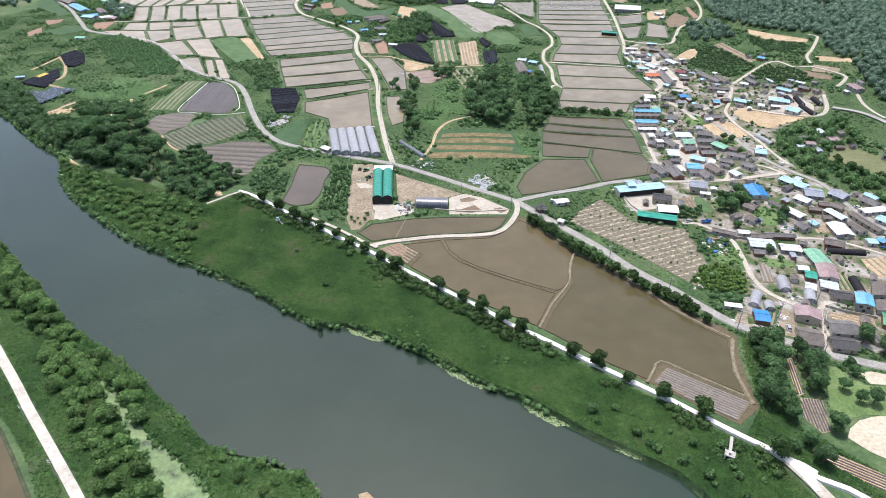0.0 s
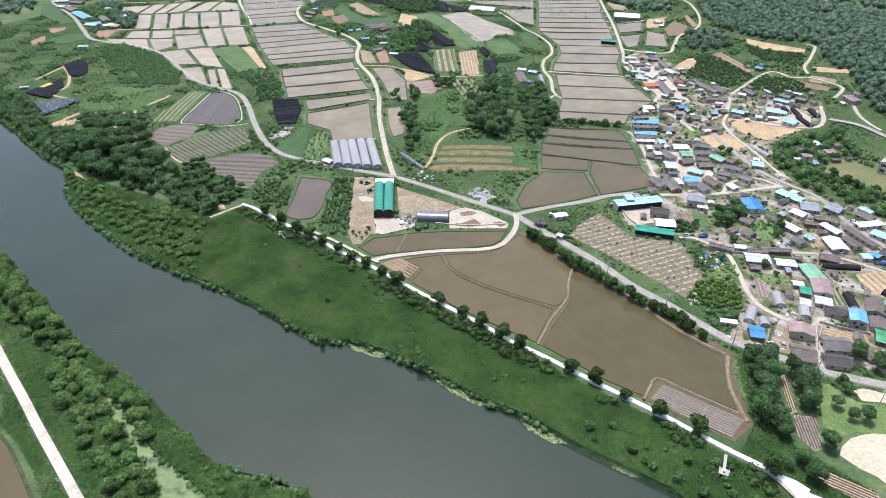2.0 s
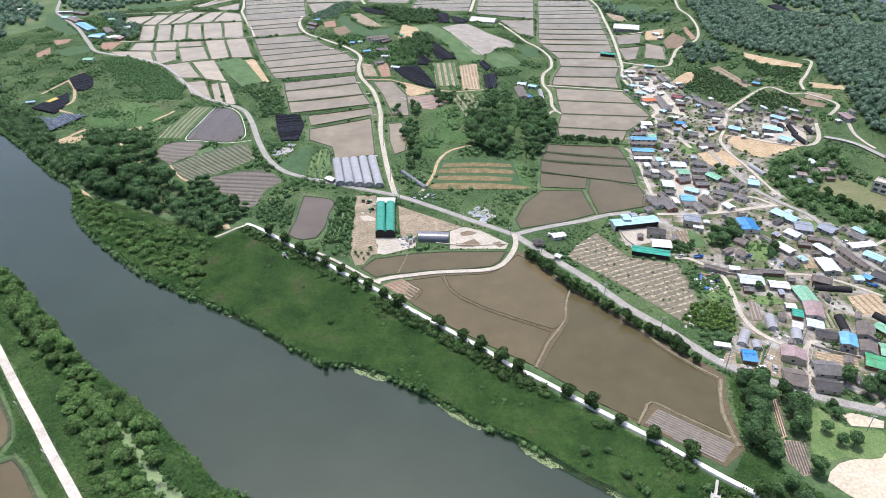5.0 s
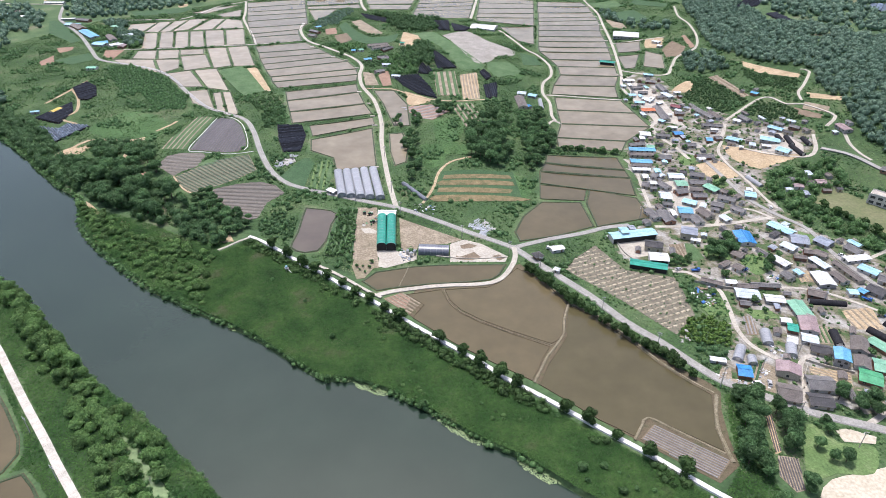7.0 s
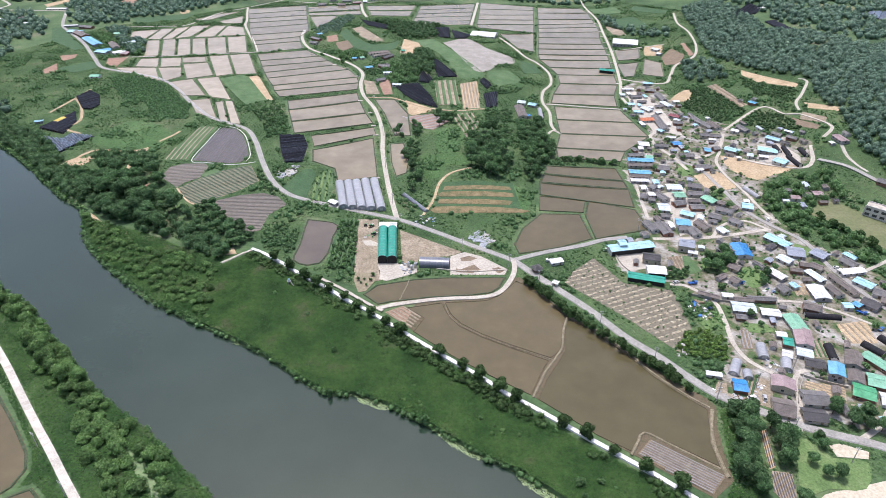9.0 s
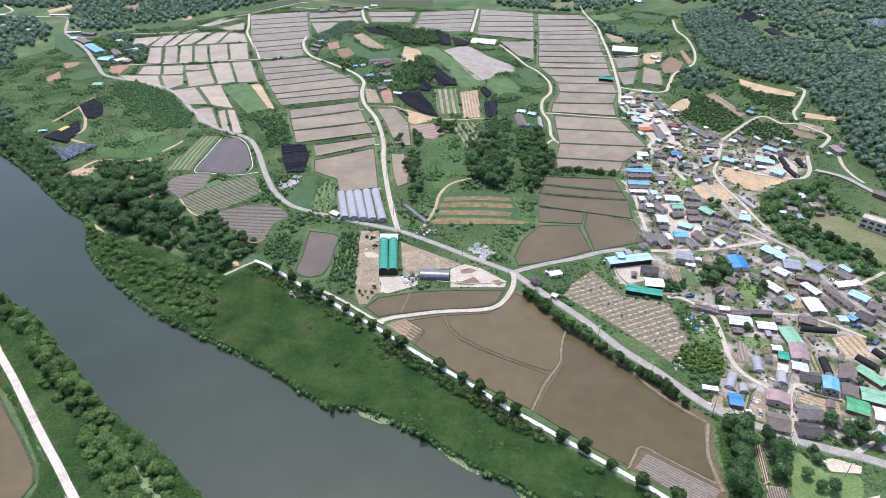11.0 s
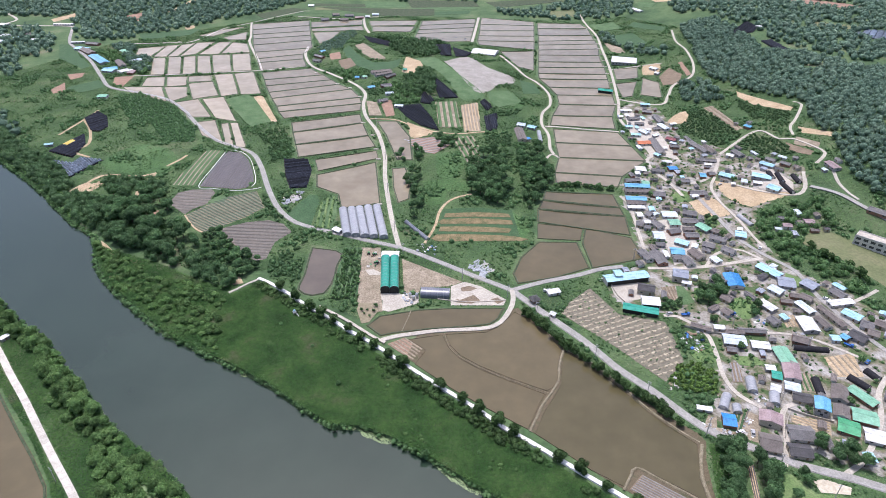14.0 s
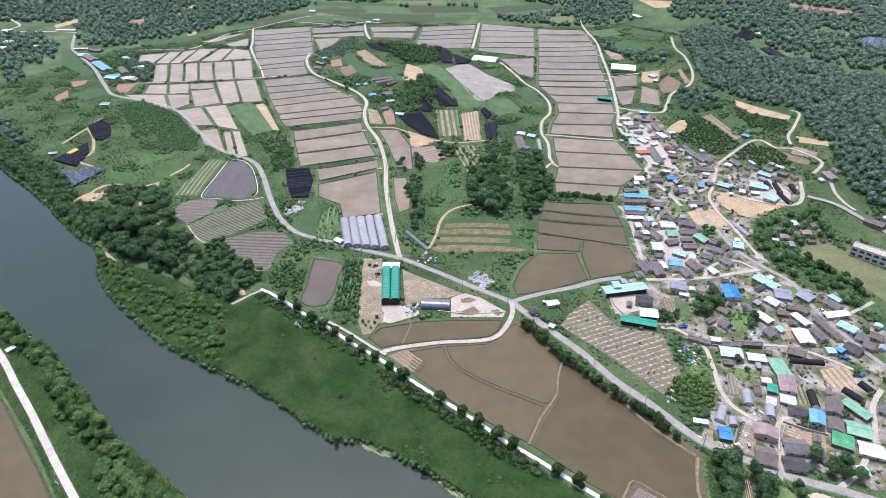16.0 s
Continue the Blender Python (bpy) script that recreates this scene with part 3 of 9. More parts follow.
def ridges(pts, towards, gap, width, height, soil, top, label, group="ploughed fields", z=0.08, name="ridge"):
    """A field of raised rows covered in mulch film, each row a piece of its own."""
    taken(pts)
    ob = polygon("row_field", pts, z, soil, label, "field", group=group)
    a, b = towards
    for p, q in clip_rows(pts, (b[0] - a[0], b[1] - a[1]), gap):
        d = (q - p).normalized()
        n = Vector((-d.y, d.x))
        steps = max(1, int((q - p).length / 6))
        verts, faces = [], []
        for i in range(steps + 1):
            c = p.lerp(q, i / steps)
            h = gz(c.x, c.y) + z
            for o, dz in ((-width / 2, -0.05), (-width * 0.28, height), (width * 0.28, height), (width / 2, -0.05)):
                verts.append((c.x + n.x * o, c.y + n.y * o, h + dz))
        for i in range(steps):
            faces += [(i * 4 + k, i * 4 + k + 1, i * 4 + k + 5, i * 4 + k + 4)[::-1] for k in range(3)]
        mesh_obj(name, verts, faces, top, ob)
    return ob


M["grey_film_soil"] = mat("pale_grey_tilled_soil", [(0.20, 0.185, 0.16), (0.26, 0.243, 0.215), (0.32, 0.30, 0.27)], 0.08, 0.8, 9.0, 0.1, swing=0.25)
M["mulch"] = mat("grey_mulch_film", [(0.15, 0.145, 0.14), (0.25, 0.24, 0.23)], 0.6, 0.5, 5.0, per=0.15)
M["mulch_dark"] = mat("dark_mulch_film", [(0.05, 0.047, 0.05), (0.11, 0.102, 0.105)], 0.6, 0.5, 5.0, per=0.15)
M["mulch_pale"] = mat("pale_mulch_film", [(0.30, 0.28, 0.26), (0.42, 0.39, 0.36)], 0.6, 0.4, 5.0, per=0.12)
M["mulch_plum"] = mat("plum_grey_mulch_film", [(0.062, 0.058, 0.068), (0.115, 0.106, 0.118)], 0.6, 0.45, 5.0, per=0.15)
M["mulch_brown"] = mat("brown_grey_mulch_film", [(0.098, 0.088, 0.075), (0.158, 0.143, 0.124)], 0.6, 0.5, 5.0, per=0.2)
M["ash_soil"] = mat("ash_grey_soil", [(0.115, 0.102, 0.085), (0.185, 0.165, 0.14)], 0.3, 0.95, 5.0, 0.15, swing=0.35)
M["grey_crop"] = mat("grey_green_crop", [(0.06, 0.085, 0.055), (0.10, 0.135, 0.09), (0.15, 0.17, 0.12)], 0.8, 0.8, 5.0, 0.2, per=0.15)
M["lawn"] = mat("pale_green_grass", [(0.075, 0.13, 0.045), (0.11, 0.175, 0.06), (0.15, 0.20, 0.085)], 0.12, 0.95, 9.0, 0.2, swing=0.35)
M["grey_soil"] = mat("stony_soil", [(0.171, 0.145, 0.096), (0.256, 0.222, 0.149)], 0.5, 0.95, 5.0, 0.15, swing=0.35)
M["pale_soil"] = mat("dry_soil", [(0.18, 0.15, 0.105), (0.24, 0.20, 0.145), (0.32, 0.275, 0.21)], 0.12, 0.95, 8.0, 0.15, swing=0.35)
M["stubble"] = mat("dry_stubble", [(0.085, 0.098, 0.042), (0.160, 0.125, 0.064), (0.225, 0.172, 0.094)], 0.25, 0.95, 6.0, 0.15, swing=0.35)
M["red_soil"] = mat("reddish_soil", [(0.21, 0.13, 0.095), (0.30, 0.20, 0.145)], 0.15, 0.95, 6.0, 0.1)
M["green_crop"] = mat("green_crop", [(0.045, 0.095, 0.035), (0.068, 0.125, 0.049), (0.095, 0.150, 0.068)], 0.1, 0.9, 10.0, 0.3, swing=0.35)
M["dark_crop"] = mat("dark_crop", [(0.030, 0.075, 0.028), (0.050, 0.100, 0.042)], 0.12, 0.9, 9.0, 0.3, swing=0.4)
M["grass"] = mat("reed_grass", [(0.045, 0.10, 0.024), (0.065, 0.135, 0.032), (0.105, 0.165, 0.05)], 0.05, 0.85, 8.0, island=0.3, spec=0.2, through_light=0.3)
M["willow"] = mat("willow_leaves", [(0.112, 0.205, 0.068), (0.158, 0.272, 0.095), (0.212, 0.330, 0.122)], 0.3, 0.7, 4.0, per=0.25, island=0.22, spec=0.3, through_light=0.5)
# Leaf colour made bluer and lighter, haze over distant woods put into it.
M["hazed_leaf"] = mat("hazed_hill_leaves", [(0.104, 0.176, 0.124), (0.142, 0.225, 0.158), (0.185, 0.268, 0.192)], 0.06, 0.75, 8.0, island=0.26, spec=0.25, through_light=0.35)
M["net"] = mat("black_shade_cloth", [(0.009, 0.011, 0.017), (0.018, 0.021, 0.03), (0.045, 0.05, 0.063)], 0.5, 0.8, 5.0, per=0.55, stops=[0.35, 0.55, 0.7], spec=0.12)


taken(RIVER), taken(POND)


def strip(line, near, far, a=0.0, b=1.0):
    """The outline of a belt beside a line, from near to far metres on its right."""
    P = spline(line, 6)
    P = P[int(len(P) * a):int(len(P) * b)]
    one, two = [], []
    for i, (x, y) in enumerate(P):
        p, q = P[max(0, i - 1)], P[min(len(P) - 1, i + 1)]
        d = Vector((q[0] - p[0], q[1] - p[1])).normalized()
        one.append((x + d.y * near, y - d.x * near))
        two.append((x + d.y * far, y - d.x * far))
    return one + two[::-1]

# ---- roads ----
MAIN = [(235.6, 162.4), (191.7, 179.3), (178.1, 185.1), (167.4, 188.7), (156.6, 192.6), (146.3, 198.3), (135.5, 204.2), (123.6, 211.9), (114.6, 222.3), (104.4, 236.3), (90.6, 252.2), (76.4, 274.2), (57.2, 298.6), (40.5, 320.2)]
ribbon("road_main", MAIN, 4.0, M["asphalt"], "grey two-lane country road past the village", z=0.35, side=0.6)
ribbon("road_valley", [(40.5, 320.2), (32.1, 325.9), (14.7, 337.0), (-7.4, 352.2), (-30.9, 366.9), (-59.1, 377.8), (-75.8, 384.6), (-97.2, 392.6), (-111.0, 400.9), (-125.0, 418.0), (-138.8, 446.2), (-153.8, 483.7), (-167.5, 509.2), (-186.1, 523.2), (-209.3, 540.8), (-243.2, 586.7), (-266.3, 620.8), (-295.6, 653.1), (-333.7, 672.7), (-371.9, 689.5), (-397.1, 723.8), (-440.4, 787.8), (-484.0, 840.7), (-510.0, 874.9), (-543.1, 949.1)], 3.4, M["asphalt"], "grey country road winding up the valley", z=0.3, side=0.6)
ribbon("road_north", [(-31.7, 367.6), (-37.5, 394.4), (-43.4, 426.9), (-50.6, 473.9), (-55.0, 518.1), (-66.0, 569.1), (-81.3, 609.5), (-88.1, 644.6), (-90.3, 679.0), (-105.5, 710.8), (-136.7, 746.2), (-165.8, 777.8), (-183.1, 824.9), (-186.9, 863.9)], 3.4, M["concrete"], "pale concrete lane between paddies", z=0.25)
ribbon("road_east", [(40.5, 320.2), (60.9, 329.6), (83.5, 337.6), (99.4, 345.0), (114.9, 348.6)], 3.6, M["asphalt"], "grey lane into the village", z=0.25)
ribbon("road_paddies", [(134.5, 353.1), (133.2, 358.4), (134.9, 385.4), (137.5, 417.0), (138.1, 434.3), (134.5, 447.8)], 2.3, M["concrete"], "pale concrete farm lane", z=0.22)
ribbon("road_village", [(183.7, 449.4), (179.4, 473.5), (172.3, 496.3), (173.1, 516.4), (179.7, 528.4), (175.0, 572.7), (171.0, 615.6), (180.4, 664.6), (194.5, 771.7), (202.9, 867.8), (208.6, 938.2), (205.7, 1014.7), (207.4, 1077.3)], 3.0, M["concrete"], "pale concrete lane beside paddies", z=0.22)
ribbon("lane_a", [(130.4, 347.1), (151.6, 347.7), (170.8, 350.2), (187.2, 354.6), (208.1, 360.4)], 2.9, M["concrete"], "pale concrete village lane", z=0.22)
ribbon("lane_b", [(126.9, 297.8), (134.9, 296.9), (140.0, 291.9), (145.7, 284.1), (147.0, 278.3), (146.1, 264.4), (144.0, 247.2), (146.7, 234.6), (154.7, 226.1)], 2.4, M["concrete"], "pale concrete village lane", z=0.2)
ribbon("lane_c", [(179.4, 473.5), (185.2, 461.8), (193.5, 452.3), (198.4, 418.5), (202.8, 387.0), (212.2, 365.7), (224.6, 346.4), (226.6, 319.5), (231.7, 295.3), (237.5, 275.9), (241.2, 266.8)], 3.2, M["asphalt"], "grey lane through the village", z=0.2)
ribbon("lane_d", [(150.9, 191.0), (158.5, 207.0), (161.5, 219.1), (167.9, 227.5), (179.0, 230.4)], 2.4, M["concrete"], "pale concrete lane between houses", z=0.2)
ribbon("lane_e", [(189.5, 468.9), (207.1, 474.4), (222.3, 490.1), (232.5, 512.9)], 2.9, M["concrete"], "pale lane at the village head", z=0.26)
ribbon("lane_f", [(219.0, 480.4), (209.9, 462.2), (208.8, 439.3), (212.4, 413.6), (214.5, 386.8), (216.8, 372.6)], 2.3, M["concrete"], "pale curving lane", z=0.2)
ribbon("lane_g", [(209.5, 359.1), (197.1, 371.3), (180.4, 365.2), (168.9, 350.2)], 2.2, M["concrete"], "pale village lane", z=0.2)
ribbon("lane_h", [(229.8, 462.8), (242.4, 450.2), (262.8, 438.6), (273.5, 445.0), (281.9, 467.7)], 2.9, M["concrete"], "pale yard lane", z=0.2)
ribbon("lane_i", [(152.5, 283.3), (168.1, 282.2), (187.1, 283.2), (201.5, 279.7), (214.5, 270.7), (221.9, 264.1)], 1.9, M["concrete"], "pale narrow village lane", z=0.2)
ribbon("lane_j", [(173.7, 186.1), (189.1, 196.4), (208.3, 218.4), (217.7, 237.0), (228.9, 249.3)], 2.6, M["concrete"], "pale concrete village lane", z=0.2)
ribbon("lane_k", [(232.5, 306.9), (253.8, 318.5), (266.8, 326.4)], 2.2, M["concrete"], "pale lane to the sports field", z=0.2)
ribbon("road_hill", [(235.8, 519.9), (269.8, 548.8), (282.7, 551.3), (288.7, 530.1), (298.1, 525.0), (307.9, 496.7), (305.3, 486.2), (294.6, 476.1)], 2.6, M["concrete"], "pale lane up the hill", z=0.25)
ribbon("road_hill_b", [(328.9, 599.8), (332.4, 590.1), (316.3, 563.3), (305.6, 549.0), (301.1, 532.3)], 2.4, M["concrete"], "pale hill track", z=0.25)
ribbon("road_wood", [(301.3, 463.0), (297.6, 444.8), (299.3, 430.1), (302.1, 422.8)], 2.6, M["concrete"], "pale lane by the wood", z=0.25)
ribbon("road_far_east", [(180.4, 673.3), (219.8, 651.2), (234.0, 671.8), (248.2, 701.8), (272.8, 720.2), (286.3, 759.4), (293.5, 812.9), (293.1, 852.5), (301.7, 902.1)], 2.9, M["concrete"], "pale lane at the wood's foot", z=0.25)
ribbon("highway", [(278.6, 447.4), (292.7, 433.2), (303.7, 413.1), (319.1, 388.0), (341.1, 358.5)], 6.5, M["asphalt"], "broad grey road with pale edges", z=0.25)
ribbon("path_knoll", [(-14.8, 372.3), (-8.3, 393.0), (-4.7, 414.6), (3.6, 428.6), (18.6, 435.5)], 1.9, M["sand"], "pale dirt path up the knoll", z=0.2)
ribbon("path_field", [(-34.7, 271.8), (-27.7, 274.8), (-15.2, 278.0), (-1.2, 280.8), (20.3, 282.8), (28.5, 286.0), (33.8, 292.2), (39.4, 305.0), (40.8, 314.5), (40.5, 320.2)], 2.9, M["concrete"], "pale concrete farm track across paddies", z=0.5)
ribbon("path_scrub_b", [(-116.4, 327.5), (-121.3, 323.2), (-126.7, 317.0), (-130.8, 312.9)], 1.5, M["concrete"], "narrow pale path to the bank", z=0.4)
ribbon("path_levee_edge", [(-32.4, 269.3), (-37.8, 272.9), (-45.6, 279.2), (-54.5, 286.9), (-63.8, 293.8), (-74.0, 300.8)], 1.8, M["concrete"], "narrow pale track on the levee", z=0.75)
LEVEE = [(-116.6, 328.2), (-108.6, 323.5), (-95.0, 313.1), (-79.9, 300.1), (-64.1, 288.5), (-55.6, 280.7), (-42.9, 271.2), (-35.3, 265.1), (-25.8, 256.7), (-11.3, 244.2), (4.2, 231.3), (18.7, 219.4), (27.7, 210.7), (38.5, 202.9), (48.8, 194.8), (60.4, 185.5), (74.8, 174.2), (83.3, 167.5), (91.2, 160.6), (101.7, 151.8), (108.9, 146.2), (113.9, 140.5), (120.1, 134.4), (127.1, 130.7), (134.9, 123.3)]
ribbon("path_levee", LEVEE, 2.0, M["white_path"], "bright white concrete path on the levee", z=0.9, side=0.15, thick=0.9)
polygon("path_wedge", [(114.1, 142.7), (117.6, 140.5), (120.8, 137.0), (118.5, 134.4), (118.2, 129.7), (116.0, 129.7), (114.7, 135.2), (112.7, 140.0)], 0.93, M["white_path"], "bright concrete apron on the levee", "path", "structure")
ribbon("path_fork", [(113.3, 141.4), (116.5, 134.3), (119.5, 126.1), (121.6, 120.3)], 4.2, M["concrete"], "pale concrete ramp from the levee", z=0.75)
NEAR_PATH = spline([(-366.7, 377.7), (-288.8, 305.6), (-243.9, 264.7)] + [(-220.5, 240.4), (-203.2, 222.7), (-186.6, 204.8), (-171.5, 188.7), (-157.4, 174.1), (-144.9, 160.7), (-129.7, 145.0), (-109.2, 123.6), (-89.6, 102.4)], 1.0)
near_path = new("path_near")
tagged(near_path, "pale concrete slab path on the near levee", "path", kind="structure")
M["slab"] = mat("slab_concrete", [(0.36, 0.33, 0.29), (0.44, 0.41, 0.36), (0.52, 0.49, 0.44)], 0.3, 0.9, 8.0, per=0.14)
for i in range(0, len(NEAR_PATH) - 6, 6):
    ribbon("slab", NEAR_PATH[i:i + 7:3], 3.3, M["slab"], z=0.6, side=0.02, thick=0.8, parent=near_path)
taken(strip(NEAR_PATH[::8], -2.2, 2.2))
ribbon("lane_knoll", [(-76.5, 603.0), (-52.8, 599.3), (-35.2, 582.8), (-11.6, 563.1), (10.8, 554.7), (35.4, 562.4)], 1.9, M["sand"], "pale dirt lane on the knoll", z=0.25)
ribbon("lane_knoll_b", [(45.4, 1045.7), (37.6, 963.9), (30.8, 892.2)], 3.6, M["concrete"], "pale concrete lane between paddies", z=0.25)
ribbon("lane_knoll_c", [(64.4, 824.6), (78.7, 777.7), (89.0, 741.6), (100.1, 721.0), (108.6, 685.4), (106.1, 650.6), (95.3, 625.0), (90.8, 595.0), (94.0, 568.1), (91.6, 535.9), (93.6, 524.1)], 2.6, M["concrete"], "pale winding lane round the knoll", z=0.25)
ribbon("lane_farm", [(81.3, 505.1), (91.0, 523.9), (97.5, 516.4)], 2.2, M["concrete"], "pale farm lane", z=0.25)
ribbon("lane_cross", [(93.4, 589.2), (111.5, 588.3), (137.3, 583.8), (162.5, 580.4)], 2.2, M["concrete"], "thin pale farm lane", z=0.25)
ribbon("lane_west", [(-363.5, 729.5), (-326.3, 735.4), (-276.8, 746.1), (-222.9, 757.3), (-172.7, 777.5)], 1.9, M["concrete"], "thin pale farm lane", z=0.3)
ribbon("lane_north_b", [(-295.5, 990.0), (-277.0, 916.6), (-268.7, 879.1), (-236.5, 797.7), (-222.2, 757.3)], 2.9, M["concrete"], "pale concrete lane between paddies", z=0.3)
ribbon("lane_north_c", [(-442.6, 864.4), (-377.8, 873.4), (-346.9, 883.5), (-325.8, 954.7), (-298.0, 989.9), (-241.5, 1066.9), (-225.0, 1075.9)], 2.2, M["concrete"], "pale concrete lane at the paddies' head", z=0.3)
ribbon("lane_top", [(-133.7, 1035.2), (-124.6, 979.2), (-114.6, 940.8)], 3.6, M["concrete"], "pale concrete lane", z=0.3)
ribbon("lane_top_b", [(-235.3, 1036.7), (-171.9, 1025.6), (-133.7, 1035.2), (-103.7, 1044.4)], 2.9, M["concrete"], "pale concrete hamlet lane", z=0.3)
ribbon("lane_pond", [(192.5, 778.5), (230.9, 783.6), (256.7, 780.5)], 2.3, M["concrete"], "pale concrete lane by ponds", z=0.3)
ribbon("lane_ginseng", [(-357.6, 552.2), (-353.7, 587.3), (-351.3, 617.8)], 2.2, M["sand"], "pale dirt lane by shade nets", z=0.2)
ribbon("lane_ginseng_b", [(-352.3, 590.3), (-335.4, 566.4), (-320.6, 533.1), (-323.2, 514.4), (-304.5, 501.8)], 2.4, M["sand"], "pale dirt lane by shade nets", z=0.2)
ribbon("lane_nets", [(-228.8, 477.6), (-222.3, 492.4), (-220.7, 501.1)], 2.2, M["sand"], "pale dirt lane", z=0.2)
ribbon("path_scrub", [(-227.4, 411.0), (-235.0, 435.2), (-235.3, 452.8), (-232.2, 462.3)], 2.6, M["sand"], "sandy track through scrub", z=0.2)
ribbon("road_far_west", [(-701.8, 1046.8), (-649.4, 994.1), (-642.4, 960.0), (-548.7, 955.4), (-534.6, 930.3)], 3.6, M["concrete"], "pale distant road", z=0.3)

# ---- fields ----


def grown(pts, by):
    """An outline with every corner pushed so far away from its middle."""
    c = sum((Vector(p) for p in pts), Vector((0, 0))) / len(pts)
    return [tuple(Vector(p) + (Vector(p) - c).normalized() * by) for p in pts]


def paddy(pts, label="flooded rice paddy with still muddy water", bund=1.5, material="paddy", curve=False, bank="bund"):
    pts = spline(pts + pts[:1], 5)[:-1] if curve else pts
    if material == "paler_paddy":
        pts = grown(pts, 0.8)
    taken(grown(pts, 2.4)), SOLID.append(pts)
    ob = new("rice_paddy")
    tagged(ob, label, "rice paddy", "flooded rice paddies")
    polygon("water", pts, 0.12, M[material], parent=ob)
    ring("bund", pts, bund, M[bank], ob, 0.4)
    return ob


def paddy_rows(pairs, bund=1.5, water="pale_paddy"):
    """Paddies one behind another: pairs of left and right ends of their dividing banks."""
    for a, b, c, d in zip(pairs[::2], pairs[1::2], pairs[2::2], pairs[3::2]):
        paddy([a, b, d, c], bund=bund, material=water)


def paddies(corners, bund=0.8, water="pale_paddy"):
    for i in range(0, len(corners), 4):
        paddy(corners[i:i + 4], bund=bund, material=water)


crop([(-20.4, 258.1), (-15.2, 277.1), (21.6, 281.9), (30.5, 286.1), (38.4, 300.7), (42.6, 303.0), (66.0, 267.9), (81.4, 250.7), (95.1, 233.4), (108.0, 218.6), (118.3, 209.4), (120.6, 204.2), (117.0, 193.3), (114.9, 178.6)] + [(113.9, 165.2), (103.7, 157.1), (77.7, 177.2), (68.7, 184.1), (57.6, 193.9), (42.1, 207.6), (28.5, 221.1)] + [(18.0, 225.6), (-1.9, 242.1)], M["mud"], "muddy banks between broad paddies", z=0.08)
BIG = "broad flooded paddy with smooth brown water"
paddy([(0.3, 277.6), (22.8, 280.1), (29.9, 284.8), (35.2, 292.1), (40.3, 298.6), (48.5, 292.9), (54.7, 285.9), (60.8, 272.3), (63.3, 266.2), (60.6, 258.4), (58.8, 249.7), (58.2, 243.4), (55.6, 238.4), (51.4, 234.8), (43.5, 238.6), (32.6, 244.1), (18.6, 252.2), (8.8, 259.9), (3.4, 267.6)], BIG, 0.4, bank="mud")
paddy([(-20.0, 272.7), (-1.3, 277.5), (2.5, 266.2), (7.9, 258.1), (18.5, 250.0), (32.5, 242.0), (43.3, 236.6), (50.6, 232.8), (47.2, 227.3), (43.2, 218.0), (39.4, 209.8), (20.2, 223.0), (4.0, 235.3), (-15.6, 253.2), (-10.4, 264.0)], BIG, 0.4, bank="mud")
paddy([(64.6, 264.9), (74.9, 257.0), (88.5, 238.4), (98.4, 222.5), (108.3, 210.6), (116.2, 202.7), (113.8, 192.8), (111.2, 183.7), (111.2, 177.9), (110.8, 171.8), (87.2, 188.6), (84.7, 188.5), (78.0, 178.4), (64.9, 187.2), (54.2, 196.9), (42.3, 207.5), (47.4, 219.9), (54.4, 231.7), (59.0, 240.5), (60.6, 249.7), (62.4, 258.5)], BIG, 0.4, "olive", bank="mud")
M["dry_mud"] = mat("dry_mud_bank", [(0.13, 0.115, 0.070), (0.19, 0.165, 0.110), (0.26, 0.228, 0.160)], 0.5, 0.95, 5.0, 0.2, swing=0.35)
for line, width, height, slope in (([(64.1, 265.8), (60.9, 256.2), (59.1, 247.6), (58.1, 242.2), (53.6, 234.0), (48.1, 225.5), (43.8, 216.2), (40.3, 208.5)], 0.7, 0.55, 0.35), ([(-0.3, 278.5), (2.8, 266.2), (8.5, 258.6), (18.6, 250.9), (32.5, 242.8), (43.4, 237.8), (52.4, 233.2)], 0.22, 0.36, 0.12),
                            ([(118.1, 202.4), (114.4, 192.8), (112.2, 183.7), (111.9, 177.4), (111.9, 171.0), (112.4, 166.6)], 1.0, 0.6, 0.4), ([(76.7, 177.0), (81.3, 184.3), (85.0, 188.8), (95.1, 181.9), (110.4, 170.7)], 0.7, 0.6, 0.35), ([(64.8, 266.6), (75.8, 258.2), (89.4, 239.5), (99.4, 223.5), (109.2, 211.7), (117.4, 203.6)], 0.7, 0.45, 0.3)):
    ribbon("bund_ridge", line, width, M["dry_mud"], "dry pale mud bank between broad paddies", "bank", z=height, side=slope, step=2.0)
ribbon("bund_ridge", [(-19.9, 299.0), (-21.4, 291.0), (-24.2, 279.3)], 0.4, M["dry_mud"], "thin mud bank dividing a paddy", "bank", z=0.4, side=0.35, step=2.0)
ribbon("bund_ridge", [(99.4, 173.6), (92.7, 165.6)], 0.9, M["dry_mud"], "dry mud path across a mulched plot", "bank", z=0.5, side=0.3, step=2.0)
M["scum"] = mat("ochre_scum", [(0.13, 0.085, 0.03), (0.17, 0.115, 0.042), (0.12, 0.09, 0.045)], 0.3, 0.5, 5.0, swing=0.3)
